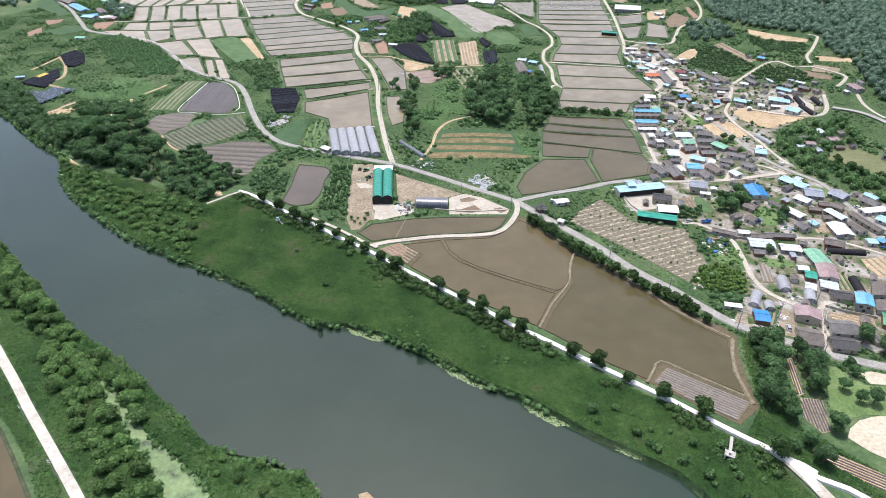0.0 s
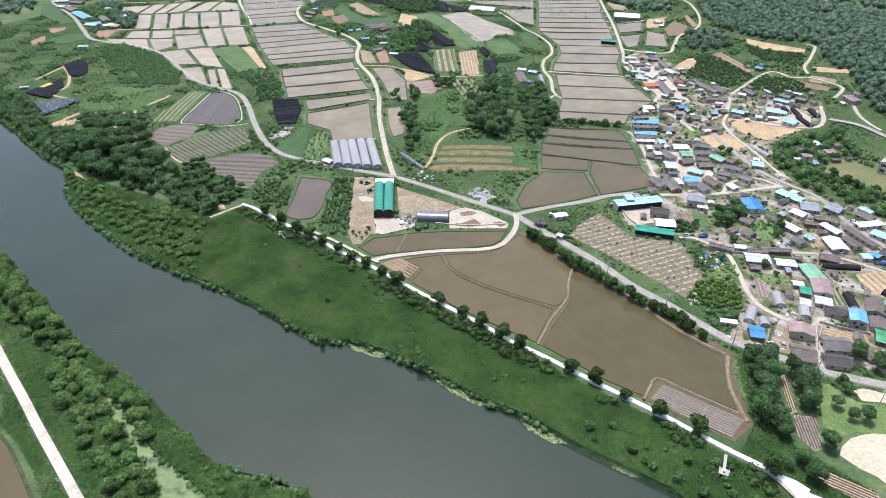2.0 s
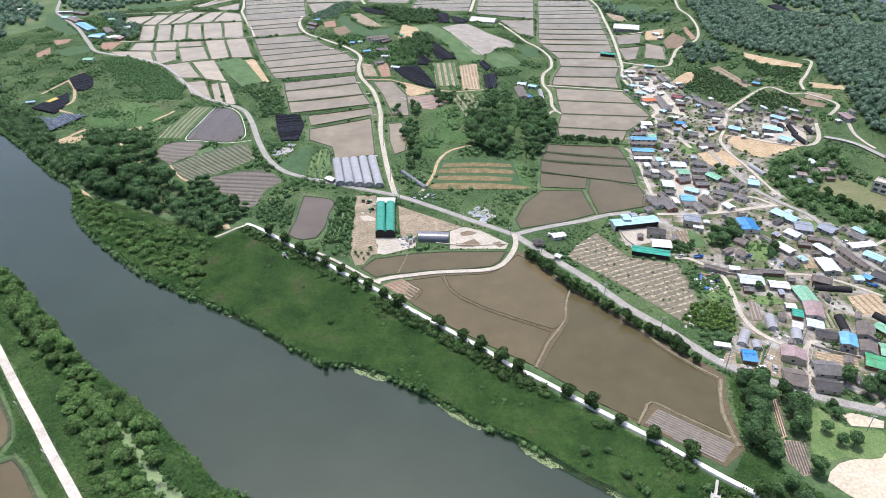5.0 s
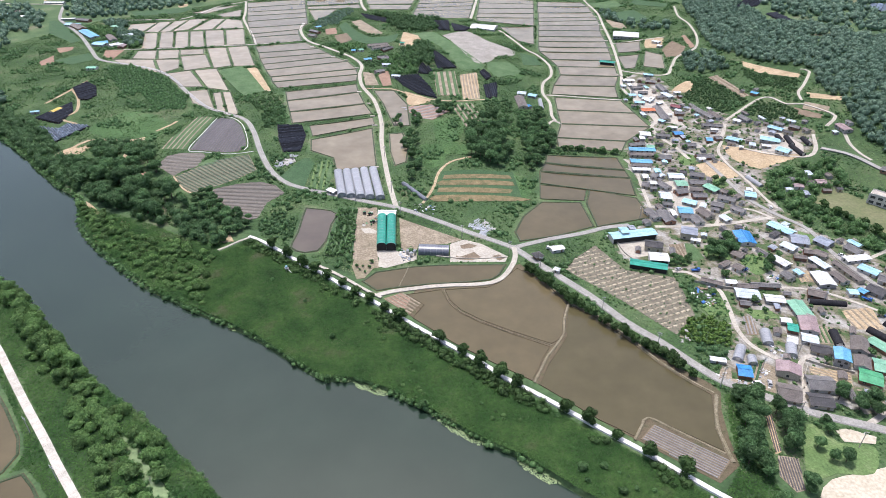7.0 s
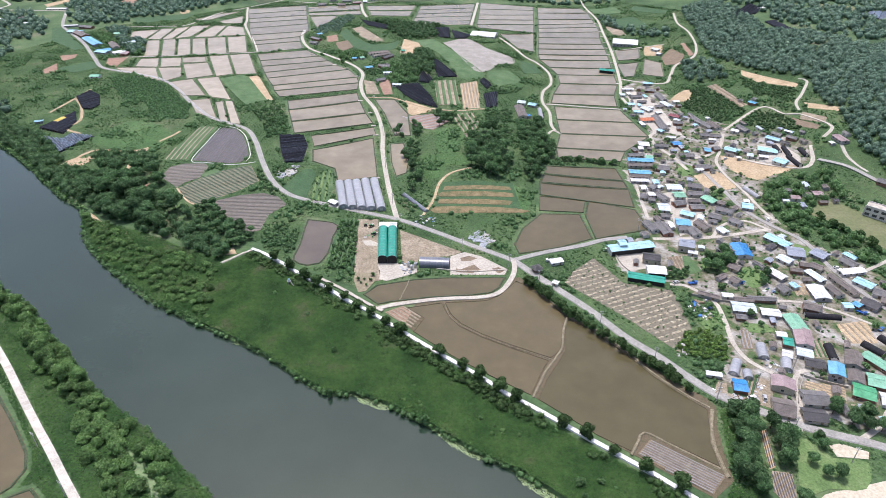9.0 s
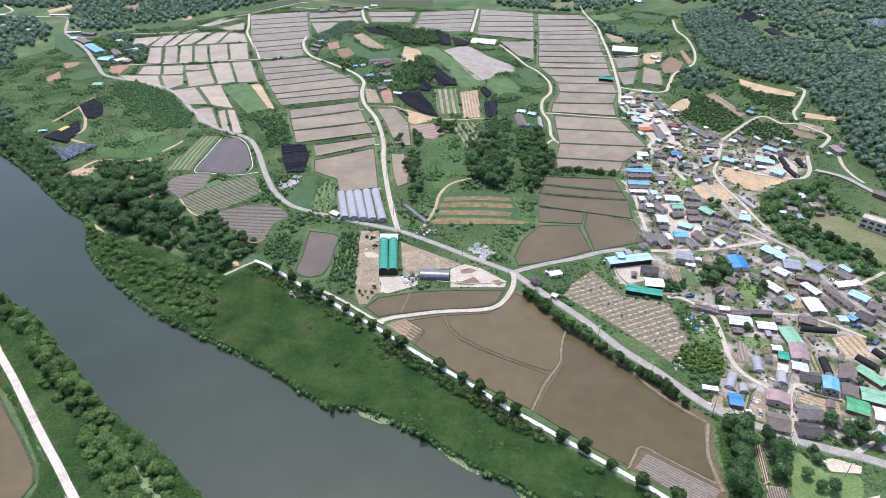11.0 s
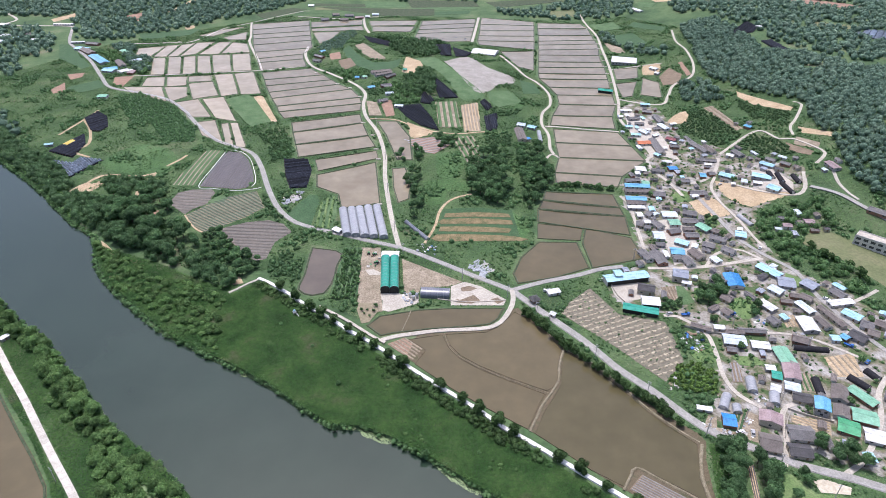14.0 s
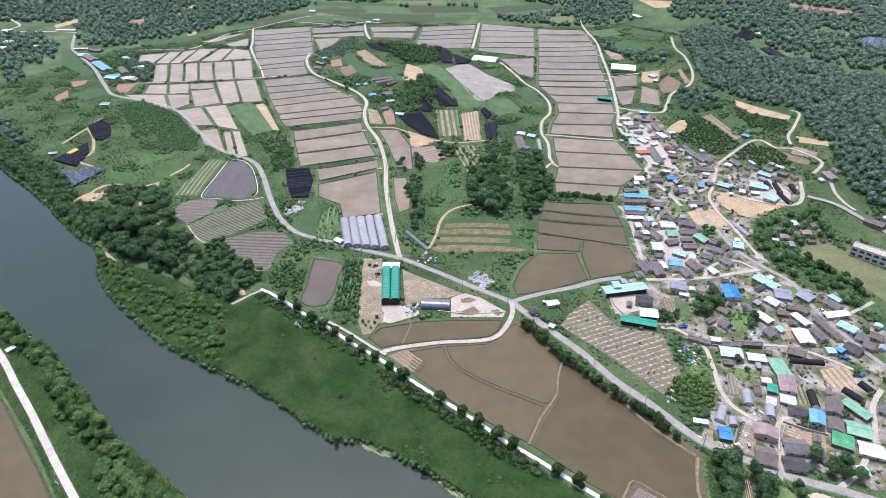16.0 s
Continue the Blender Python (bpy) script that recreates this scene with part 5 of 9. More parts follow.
for pts, m, words in (
        ([(-235.2, 655.6), (-216.9, 672.3), (-188.3, 640.4), (-171.1, 592.8), (-187.6, 576.1), (-219.2, 629.1)], "green_crop", "smooth green crop field among paddies"),
        ([(-207.4, 663.8), (-199.1, 669.5), (-165.7, 593.1), (-169.8, 589.7)], "sand", "narrow bare tan plot"),
        ([(-382.3, 724.5), (-362.2, 729.5), (-359.2, 692.0), (-373.8, 700.9)], "red_soil", "bare mauve plot"),
        ([(-39.5, 591.5), (-13.5, 563.2), (-25.2, 552.6), (-34.2, 555.8)], "sand", "bare sandy plot"),
        ([(-5.8, 771.8), (23.9, 795.0), (44.3, 752.6), (71.6, 731.9), (73.0, 708.6), (54.0, 689.5), (42.2, 665.8), (28.2, 661.2), (12.5, 706.7)], "grey_film_soil", "bare pale grey field on the knoll"),
        ([(-45.1, 806.0), (-18.1, 801.3), (9.3, 716.6), (37.6, 653.9), (32.4, 641.2), (13.7, 638.8), (-8.5, 718.7)], "green_crop", "bright green meadow on the knoll"),
        ([(40.4, 663.6), (64.3, 677.1), (77.5, 651.0), (50.3, 626.1), (41.9, 644.0)], "green_crop", "bright green plot"),
        ([(80.7, 722.9), (96.3, 715.8), (100.9, 683.7), (80.3, 676.6)], "dark_crop", "dark green plot"),
        ([(-140.0, 852.9), (-133.7, 872.2), (-112.3, 820.8), (-93.8, 796.6), (-74.3, 797.7), (-59.6, 810.4), (-61.4, 776.0), (-71.3, 762.2), (-91.7, 762.2), (-106.6, 773.5), (-124.3, 803.1)], "dark_crop", "dark green curved plot on the knoll"),
        ([(-126.5, 875.3), (-116.4, 887.0), (-102.0, 859.9), (-80.0, 815.6), (-82.1, 805.8), (-93.7, 808.6), (-111.2, 835.9)], "pale_soil", "bare tan plot"),
        ([(-155.2, 831.3), (-141.4, 842.3), (-135.3, 809.8), (-147.6, 806.8)], "red_soil", "small bare plot"),
        ([(-138.4, 802.4), (-124.6, 815.2), (-113.5, 784.6), (-125.6, 761.8)], "soil", "small bare plot"),
        ([(-54.5, 819.8), (-35.2, 790.3), (-29.0, 754.8), (-42.7, 734.1), (-55.6, 751.1)], "sand", "bare tan plot with a hut"),
        ([(-86.5, 656.2), (-75.2, 650.6), (-65.6, 612.0), (-78.7, 612.6)], "pale_soil", "bare plot beside the lane"),
        ([(-70.9, 650.3), (-59.4, 655.1), (-53.1, 610.6), (-61.4, 608.6)], "red_soil", "bare plot beside the lane"),
        ([(-28.8, 353.3), (10.2, 328.2), (2.4, 323.3), (-15.4, 321.6), (-16.2, 314.7), (-25.2, 315.6)], "pale_soil", "bare tan field beside the lane"),
        ([(-57.0, 366.4), (-43.9, 366.7), (-38.8, 312.4), (-36.1, 297.7), (-42.6, 295.9), (-52.2, 306.4)], "pale_soil", "trodden tan farmyard"),
        ([(-37.8, 316.4), (-16.2, 314.1), (-15.8, 305.8), (-32.7, 297.2), (-36.9, 298.7)], "concrete", "pale concrete farmyard"),
        ([(3.1, 323.3), (11.7, 328.3), (21.5, 323.8), (36.4, 310.5), (34.3, 304.9), (3.2, 304.1)], "concrete", "pale concrete yard with mud patches"),
        ([(9.1, 321.7), (14.4, 324.2), (20.7, 320.8), (16.0, 316.1), (10.1, 316.5)], "soil", "brown mud patch in a yard"),
        ([(6.6, 313.0), (17.0, 315.0), (20.9, 309.5), (15.7, 306.0), (6.6, 306.9)], "soil", "brown mud patch in a yard"),
        ([(27.2, 310.8), (31.4, 312.6), (34.6, 308.7), (31.0, 305.9)], "soil", "brown mud patch in a yard"),
        ([(-51.3, 304.8), (-39.5, 305.1), (-39.1, 297.6), (-43.3, 287.2), (-47.4, 286.1), (-51.5, 298.3)], "grey_soil", "dry brown garden plot by the farmyard"),
        ([(-51.6, 340.1), (-46.6, 340.9), (-41.1, 337.2), (-41.6, 334.1), (-48.5, 334.5)], "concrete", "pale bright concrete patch in the yard"),
        ([(-47.6, 317.2), (-43.6, 318.5), (-37.7, 315.2), (-37.1, 308.5), (-43.7, 306.1)], "concrete", "pale bright concrete patch in the yard"),
        ([(-50.8, 330.2), (-45.6, 331.5), (-40.3, 328.6), (-41.3, 324.4), (-49.2, 325.4)], "concrete", "pale bright concrete patch in the yard"),
        ([(216.5, 472.8), (230.2, 463.7), (244.5, 450.5), (261.5, 440.6), (240.1, 433.0), (228.1, 428.7), (217.8, 440.7), (214.7, 459.5)], "sand", "broad bare sandy lot"),
        ([(185.1, 439.4), (204.6, 445.9), (209.6, 419.5), (189.3, 418.7)], "sand", "bare sandy lot"),
        ([(252.9, 389.9), (264.0, 393.5), (274.8, 383.0), (293.1, 360.0), (306.3, 336.2), (278.6, 291.5), (275.0, 326.6), (260.5, 360.4), (244.1, 378.5)], "turf", "dull olive sports field"),
        ([(174.4, 166.6), (157.3, 162.3), (146.2, 159.5), (138.2, 151.8), (142.6, 145.9), (146.3, 143.1), (154.4, 134.8)], "pale_sand", "pale sandy playground"),
        ([(310.6, 546.2), (328.8, 523.0), (327.6, 512.9), (308.4, 533.2)], "sand", "bare terrace"),
        ([(296.0, 652.0), (304.3, 629.7), (323.9, 587.6), (318.5, 580.4), (297.5, 611.4), (292.5, 637.3)], "sand", "bare strip at the wood's edge"),
        ([(301.6, 528.1), (312.6, 509.0), (306.8, 499.8), (293.9, 514.9)], "pale_soil", "bare terrace"),
        ([(290.4, 521.8), (302.9, 495.0), (297.1, 491.4), (287.2, 504.2)], "soil", "mulched terrace"),
        ([(210.1, 904.9), (227.8, 869.7), (227.8, 843.1), (213.2, 849.1)], "pale_soil", "pale plot by the white roofs"),
        ([(226.8, 930.6), (255.5, 927.3), (262.0, 869.8), (256.7, 862.7), (224.5, 882.2)], "dark_crop", "dark green plot"),
        ([(241.6, 735.0), (259.2, 760.9), (265.6, 731.2), (254.7, 703.9), (238.5, 706.7)], "soil", "dark tilled plot"),
        ([(272.6, 771.7), (277.4, 772.8), (274.3, 725.3), (268.8, 722.9)], "red_soil", "bare mauve plot"),
        ([(234.5, 781.8), (253.8, 782.2), (247.1, 748.7), (228.0, 749.7)], "sand", "sandy yard"),
        ([(234.0, 625.1), (240.4, 624.1), (230.9, 597.5), (214.3, 599.5), (222.9, 615.1)], "sand", "sandy plot"),
        ([(142.8, 327.7), (147.3, 327.2), (149.4, 311.3), (140.8, 307.7), (140.8, 317.2)], "green_crop", "green garden plot"),
        ([(102.0, 330.8), (120.3, 332.5), (119.2, 313.8), (106.4, 310.1), (102.5, 316.2)], "concrete", "pale concrete farmyard"),
        ([(126.3, 220.0), (130.7, 219.4), (128.6, 213.1), (137.6, 209.9), (140.4, 206.6), (122.8, 213.6)], "pale_soil", "sandy yard beside the road"),
        ([(147.6, 223.4), (151.2, 220.6), (144.7, 204.1), (137.7, 206.5)], "pale_soil", "sandy yard"),
        ([(153.1, 409.3), (172.3, 418.1), (171.9, 365.0), (148.8, 350.9)], "concrete", "pale concrete yards between houses"),
        ([(180.9, 647.7), (200.1, 608.0), (201.1, 516.2), (179.7, 528.4), (174.4, 593.6)], "concrete", "pale concrete yards between houses"),
        ([(248.4, 484.0), (263.1, 480.2), (269.2, 454.8), (263.9, 441.5), (243.8, 454.2)], "concrete", "pale concrete farmyard"),
        ([(-431.5, 677.6), (-428.6, 702.4), (-413.4, 674.7), (-422.0, 665.3)], "red_soil", "bare plot"),
        ([(-440.5, 732.2), (-424.1, 739.3), (-419.4, 722.8), (-427.2, 712.3)], "red_soil", "bare plot"),
        ([(-499.0, 1028.5), (-480.5, 1052.5), (-461.4, 994.4), (-485.2, 1000.1)], "red_soil", "bare pink plot"),
        ([(-445.4, 1054.6), (-439.5, 1156.3), (-431.8, 1147.7), (-437.7, 1062.9)], "sand", "bare strip in the woods"),
        ([(-599.6, 997.0), (-580.8, 1046.4), (-570.7, 1016.8), (-586.5, 980.2)], "sand", "bare strip"),
        ([(-419.2, 683.7), (-395.7, 713.8), (-378.1, 689.3), (-393.9, 670.1)], "dark_crop", "dark green plot"),
        ([(-516.4, 860.6), (-500.5, 855.9), (-429.7, 765.3), (-434.5, 753.9), (-484.0, 797.6)], "dark_crop", "dark green plot"),
        ([(-352.2, 662.6), (-327.4, 671.4), (-276.9, 628.5), (-235.5, 564.5), (-226.9, 533.4), (-251.1, 534.4), (-287.4, 587.3), (-300.1, 580.7), (-327.4, 619.7)], "dark_crop", "dark green shrub field"),
        ([(515.0, 1038.9), (581.0, 992.1), (592.2, 967.0), (561.5, 954.5), (503.1, 1002.4)], "red_soil", "bare reddish field far off"),
        ([(312.4, 1132.0), (352.0, 1080.1), (346.1, 1043.9), (321.5, 1061.3)], "sand", "bare field far off"),
        ([(301.2, 1083.9), (319.8, 1055.0), (307.0, 1037.2), (293.9, 1059.5)], "green_crop", "green field far off"),
        ([(-147.8, 1157.0), (-74.7, 1152.7), (-72.1, 1109.7), (-137.2, 1105.7)], "green_crop", "green field far off"),
        ([(-75.8, 1170.7), (41.8, 1169.2), (50.0, 1125.7), (-62.8, 1110.3)], "bund", "pale green field far off"),
        ([(-253.5, 999.4), (-218.2, 1030.2), (-216.2, 1019.4), (-285.5, 990.6)], "bund", "grassy margin"),
        ([(-221.8, 1108.8), (-90.1, 1100.3), (-25.2, 1104.3), (-24.1, 1056.7), (-94.8, 1045.0)], "bund", "pale terraces far off")):
    crop(pts, M[m], words, curve=any(w in words for w in ("meadow", "sandy", "sports", "bare pale", "bright")))

M["meadow_grass"] = mat("bright_meadow_grass", [(0.040, 0.095, 0.030), (0.062, 0.128, 0.042), (0.090, 0.155, 0.060)], 0.04, 0.95, 16.0, 0.4, swing=0.4, detail=9)
MEADOWS = ([(-283.8, 516.3), (-270.0, 529.5), (-238.6, 512.5), (-223.2, 484.7), (-224.8, 465.1), (-245.0, 460.0), (-273.7, 473.9), (-288.6, 490.8)], [(-10.4, 508.4), (13.6, 511.7), (14.7, 481.4), (3.9, 462.6), (-7.2, 465.3)], [(-18.8, 460.9), (12.2, 458.5), (15.8, 438.7), (1.8, 440.8), (-3.2, 424.8), (-16.0, 425.0)], [(47.3, 415.9), (54.8, 407.7), (61.3, 408.5), (56.8, 386.5), (46.9, 374.0)], [(45.8, 669.5), (66.4, 663.0), (79.5, 643.5), (63.7, 627.1), (47.2, 637.9)])
for outline in MEADOWS:
    polygon("meadow", outline, 0.08, M["meadow_grass"], "bright green rough meadow between plots", "meadow", curve=True)

# far terraces in long strips
for n, quad in enumerate(([(-226.4, 1134.2), (-92.7, 1133.9), (-87.3, 1112.9), (-222.5, 1113.0)], [(-221.1, 1104.6), (-146.0, 1101.0), (-144.0, 1084.8), (-217.4, 1084.3)], [(-62.8, 1110.3), (40.5, 1125.1), (44.6, 1104.5), (-56.9, 1086.1)], [(-56.5, 1078.1), (35.1, 1095.7), (30.0, 1071.6), (-50.9, 1055.2)], [(61.0, 1161.3), (162.3, 1195.4), (199.3, 1177.0), (78.0, 1119.0)], [(-98.2, 1207.0), (-17.7, 1212.3), (-7.3, 1184.4), (-90.8, 1174.3)], [(-7.5, 1203.3), (105.7, 1240.3), (108.6, 1210.9), (2.6, 1175.8)], [(-236.1, 1188.3), (-106.6, 1187.3), (-105.1, 1168.8), (-231.1, 1160.7)], [(-304.4, 1047.7), (-257.1, 1098.3), (-231.8, 1087.5), (-284.0, 1019.1)], [(160.3, 1099.3), (203.0, 1106.8), (198.4, 1060.5), (158.9, 1052.4)], [(208.0, 1003.6), (245.0, 1000.7), (248.3, 958.0), (217.3, 963.4)], [(269.1, 980.7), (300.3, 918.9), (290.4, 909.6), (257.5, 963.9)], [(373.4, 1037.3), (449.5, 1014.5), (440.3, 990.8), (373.1, 1009.8)], [(477.5, 877.5), (525.4, 856.4), (509.4, 832.8), (465.9, 853.1)], [(377.1, 687.8), (388.8, 675.6), (378.0, 664.3), (369.0, 675.9)], [(-434.0, 917.2), (-358.1, 952.9), (-361.6, 915.1), (-418.3, 888.3)])):
    crop(quad, M[("bund", "turf", "green_crop", "dark_crop")[n % 4]], ("pale green terrace far off", "dry grassy terrace far off", "green terrace far off", "dark green terrace far off")[n % 4])

# the village's trodden ground, in a fine sheet that follows the slope
TOWN = [(179.7, 647.7), (204.4, 672.0), (216.4, 627.8), (216.4, 560.3), (237.8, 537.3), (252.4, 513.7), (260.5, 498.8), (286.0, 475.5), (275.3, 444.4), (262.9, 444.3), (227.9, 422.2), (217.6, 379.6), (225.9, 349.6), (233.6, 334.4), (248.1, 334.8), (250.2, 311.7), (265.3, 291.1), (201.8, 183.2), (177.1, 193.1), (157.0, 205.3), (138.2, 211.6), (126.3, 220.0), (136.1, 235.1), (147.6, 269.0), (143.4, 282.1), (132.8, 295.3), (125.9, 300.4), (101.2, 310.0), (99.0, 333.7), (126.4, 350.3), (134.5, 400.7), (133.7, 434.2), (141.2, 472.2), (168.4, 494.0), (174.6, 528.2), (171.7, 593.5)]


def fine_sheet(name, poly, z, material, label, cell=3.0):
    P = np.array(poly)
    (x0, y0), (x1, y1) = P.min(0), P.max(0)
    nx, ny = int((x1 - x0) / cell) + 1, int((y1 - y0) / cell) + 1
    X, Y = np.meshgrid(x0 + np.arange(nx + 1) * cell, y0 + np.arange(ny + 1) * cell)
    rng = np.random.default_rng(4)
    X, Y = X + rng.uniform(-1, 1, X.shape), Y + rng.uniform(-1, 1, X.shape)
    ok = inside((X[:-1, :-1] + cell / 2).ravel(), (Y[:-1, :-1] + cell / 2).ravel(), poly).reshape(ny, nx)
    verts = [(x, y, gz(x, y) + z) for x, y in zip(X.ravel(), Y.ravel())]
    faces = [(j * (nx + 1) + i, j * (nx + 1) + i + 1, (j + 1) * (nx + 1) + i + 1, (j + 1) * (nx + 1) + i) for j in range(ny) for i in range(nx) if ok[j, i]]
    return tagged(mesh_obj(name, verts, faces, material), label, "ground", kind="structure")


fine_sheet("village_ground", TOWN, 0.07, M["town"], "trodden earth and concrete between village houses")
taken(TOWN)

# concrete ramps from the lanes into the paddies
for n, (x, y) in enumerate([(204.1, 981.0), (203.0, 942.8), (202.0, 915.8), (202.1, 895.6), (199.8, 871.1), (197.1, 845.1), (195.5, 817.8), (191.8, 792.1), (188.8, 763.4), (186.0, 729.9), (176.7, 655.9), (-82.2, 593.1), (-69.4, 561.1), (-63.1, 529.0), (-59.0, 507.7), (-50.4, 427.0), (-155.3, 749.6), (-124.6, 710.1), (-108.8, 697.3), (-94.0, 668.4), (-381.6, 873.2), (-363.3, 879.8)]):
    ramp = polygon("ramp", [(x - 2.4, y - 0.9), (x + 1.8, y - 0.9), (x + 1.8, y + 0.9), (x - 2.4, y + 0.9)], 0.55, M["concrete"], "small pale concrete ramp into a paddy", "ramp", group="paddy ramps", thick=0.6)

ridges([(-68.1, 366.1), (-57.0, 366.4), (-52.5, 312.0), (-69.7, 311.5)], [(-62.3, 366.3), (-60.8, 311.8)], 2.6, 2.1, 0.8, M["dark_crop"], M["green_crop"], "plot of bushy green rows")
ridges([(-94.4, 428.6), (-88.5, 440.6), (-83.7, 434.7), (-80.3, 409.3), (-80.7, 390.4), (-93.8, 389.7)], [(-90.2, 437.7), (-87.0, 390.1)], 4.2, 2.0, 0.4, M["green_crop"], M["lawn"], "green plot with bushy rows")
# orchard with rows of small trees on pale ground
M["orchard_soil"] = mat("dry_orchard_soil", [(0.115, 0.102, 0.076), (0.155, 0.139, 0.104), (0.205, 0.185, 0.140)], 0.35, 0.95, 5.0, 0.15, swing=0.35)
M["stones"] = mat("dry_mulch_heaps", [(0.16, 0.145, 0.095), (0.30, 0.265, 0.185), (0.44, 0.395, 0.29)], 1.3, 0.95, 5.0, swing=0.4, stops=[0.36, 0.48, 0.6], per=0.15)
ORCHARD = [(67.5, 297.6), (74.1, 309.1), (88.9, 324.0), (94.3, 312.6), (100.9, 298.3), (125.9, 291.8), (127.1, 285.5), (126.8, 258.6), (113.0, 243.0), (107.9, 249.3), (92.8, 269.6), (78.1, 285.9)]


def straw_rows(pts, towards, gap, length, pause):
    """Bare ground with dashed rows of low straw mounds, each mound a piece of its own on one of four shapes."""
    taken(pts)
    ob = polygon("orchard_ground", pts, 0.08, M["orchard_soil"], "young orchard on bare grey-brown ground with straw rows", "field", group="ploughed fields")
    rng = random.Random(5)
    shapes = []
    for k in range(4):
        bm = bmesh.new()
        n = 7
        rows = []
        for i in range(n):
            x = (i / (n - 1) - 0.5) * length
            w = (0.58 + rng.uniform(-0.14, 0.16)) * (0.55 if i in (0, n - 1) else 1)
            y = rng.uniform(-0.12, 0.12)
            rows.append([bm.verts.new((x, y + o * w, h)) for o, h in ((-1.25, -0.06), (-0.6, 0.13 + rng.uniform(0, 0.1)), (0.5, 0.16 + rng.uniform(0, 0.1)), (1.25, -0.06))])
        for r, q in zip(rows, rows[1:]):
            for i in range(3):
                bm.faces.new((r[i], q[i], q[i + 1], r[i + 1]))
        me = bpy.data.meshes.new("straw_mound")
        bm.to_mesh(me)
        bm.free()
        me.materials.append(M["stones"])
        shapes.append(me)
    a, b = towards
    turn = math.atan2(b[1] - a[1], b[0] - a[0])
    for p, q in clip_rows(pts, (b[0] - a[0], b[1] - a[1]), gap):
        d, at = (q - p).normalized(), rng.uniform(1.0, 3.0)
        while at + length / 2 < (q - p).length:
            c = p + d * at
            piece = new("straw_mound", shapes[rng.randrange(4)])
            piece.parent = ob
            piece.matrix_world = Matrix.LocRotScale((c.x, c.y, gz(c.x, c.y) + 0.1), Euler((0, 0, turn + rng.uniform(-0.06, 0.06))), (rng.uniform(0.8, 1.1), rng.uniform(0.8, 1.25), 1))
            at += length + pause * rng.uniform(0.5, 1.6)


straw_rows(ORCHARD, [(97.0, 257.5), (123.2, 269.3)], 3.7, 3.1, 0.6)

# strips across the knoll's terraced field
STRIPS = [(-2.7, 415.9), (47.8, 417.2), (51.1, 381.1), (-8.1, 379.0)]
crop(STRIPS, M["dark_crop"], "terraced field of green and tan strips")
for quad in ([(-0.9, 409.8), (45.2, 411.5), (46.2, 407.2), (-2.1, 404.8)], [(-2.5, 402.7), (46.7, 402.8), (47.6, 397.8), (-3.6, 396.3)], [(-4.4, 392.8), (46.0, 391.9), (43.5, 386.7), (-5.5, 387.2)], [(-6.6, 383.1), (47.9, 382.2), (51.5, 377.0), (-7.2, 374.8)]):
    crop(spline(quad + quad[:1], 3)[:-1], M["stubble"], "tan strip of dry stubble", z=0.2)


def shade_net(pts, direction, colour="net", label="low black shade nets over crop rows", gap=2.0):
    """Rows of shade cloth on posts, sloping like low lean-to roofs."""
    taken(pts)
    ob = polygon("net_field", pts, 0.06, M["net"], label, "shade net field", group="shade net fields")
    a, b = direction
    for p, q in clip_rows(pts, (b[0] - a[0], b[1] - a[1]), gap):
        d = (q - p).normalized()
        n = Vector((-d.y, d.x))
        steps = max(1, int((q - p).length / 5))
        V, F = [], []
        for i in range(steps + 1):
            c = p.lerp(q, i / steps)
            h = gz(c.x, c.y)
            dip = 0.12 * (i % 2)
            for o, z in ((-gap * 0.46, 1.15 - dip), (0, 1.75 - dip), (gap * 0.46, 1.15 - dip), (gap * 0.46, 1.08 - dip), (-gap * 0.46, 1.08 - dip)):
                V.append((c.x + n.x * o, c.y + n.y * o, h + z))
        for i in range(steps):
            F += [(i * 5 + k, i * 5 + (k + 1) % 5, (i + 1) * 5 + (k + 1) % 5, (i + 1) * 5 + k)[::-1] for k in range(5)]
        row = mesh_obj("net_row", V, F, M[colour], ob)
        V, F = [], []
        for i in range(0, steps + 1, 2):
            c = p.lerp(q, i / steps)
            h = gz(c.x, c.y)
            k = len(V)
            V += [(c.x + dx, c.y + dy, h + z) for z in (0, 1.6) for dx, dy in ((-.06, -.06), (.06, -.06), (.06, .06), (-.06, .06))]
            F += [(k + j, k + (j + 1) % 4, k + 4 + (j + 1) % 4, k + 4 + j) for j in range(4)]
        mesh_obj("posts", V, F, M["timber"], row)
    return ob


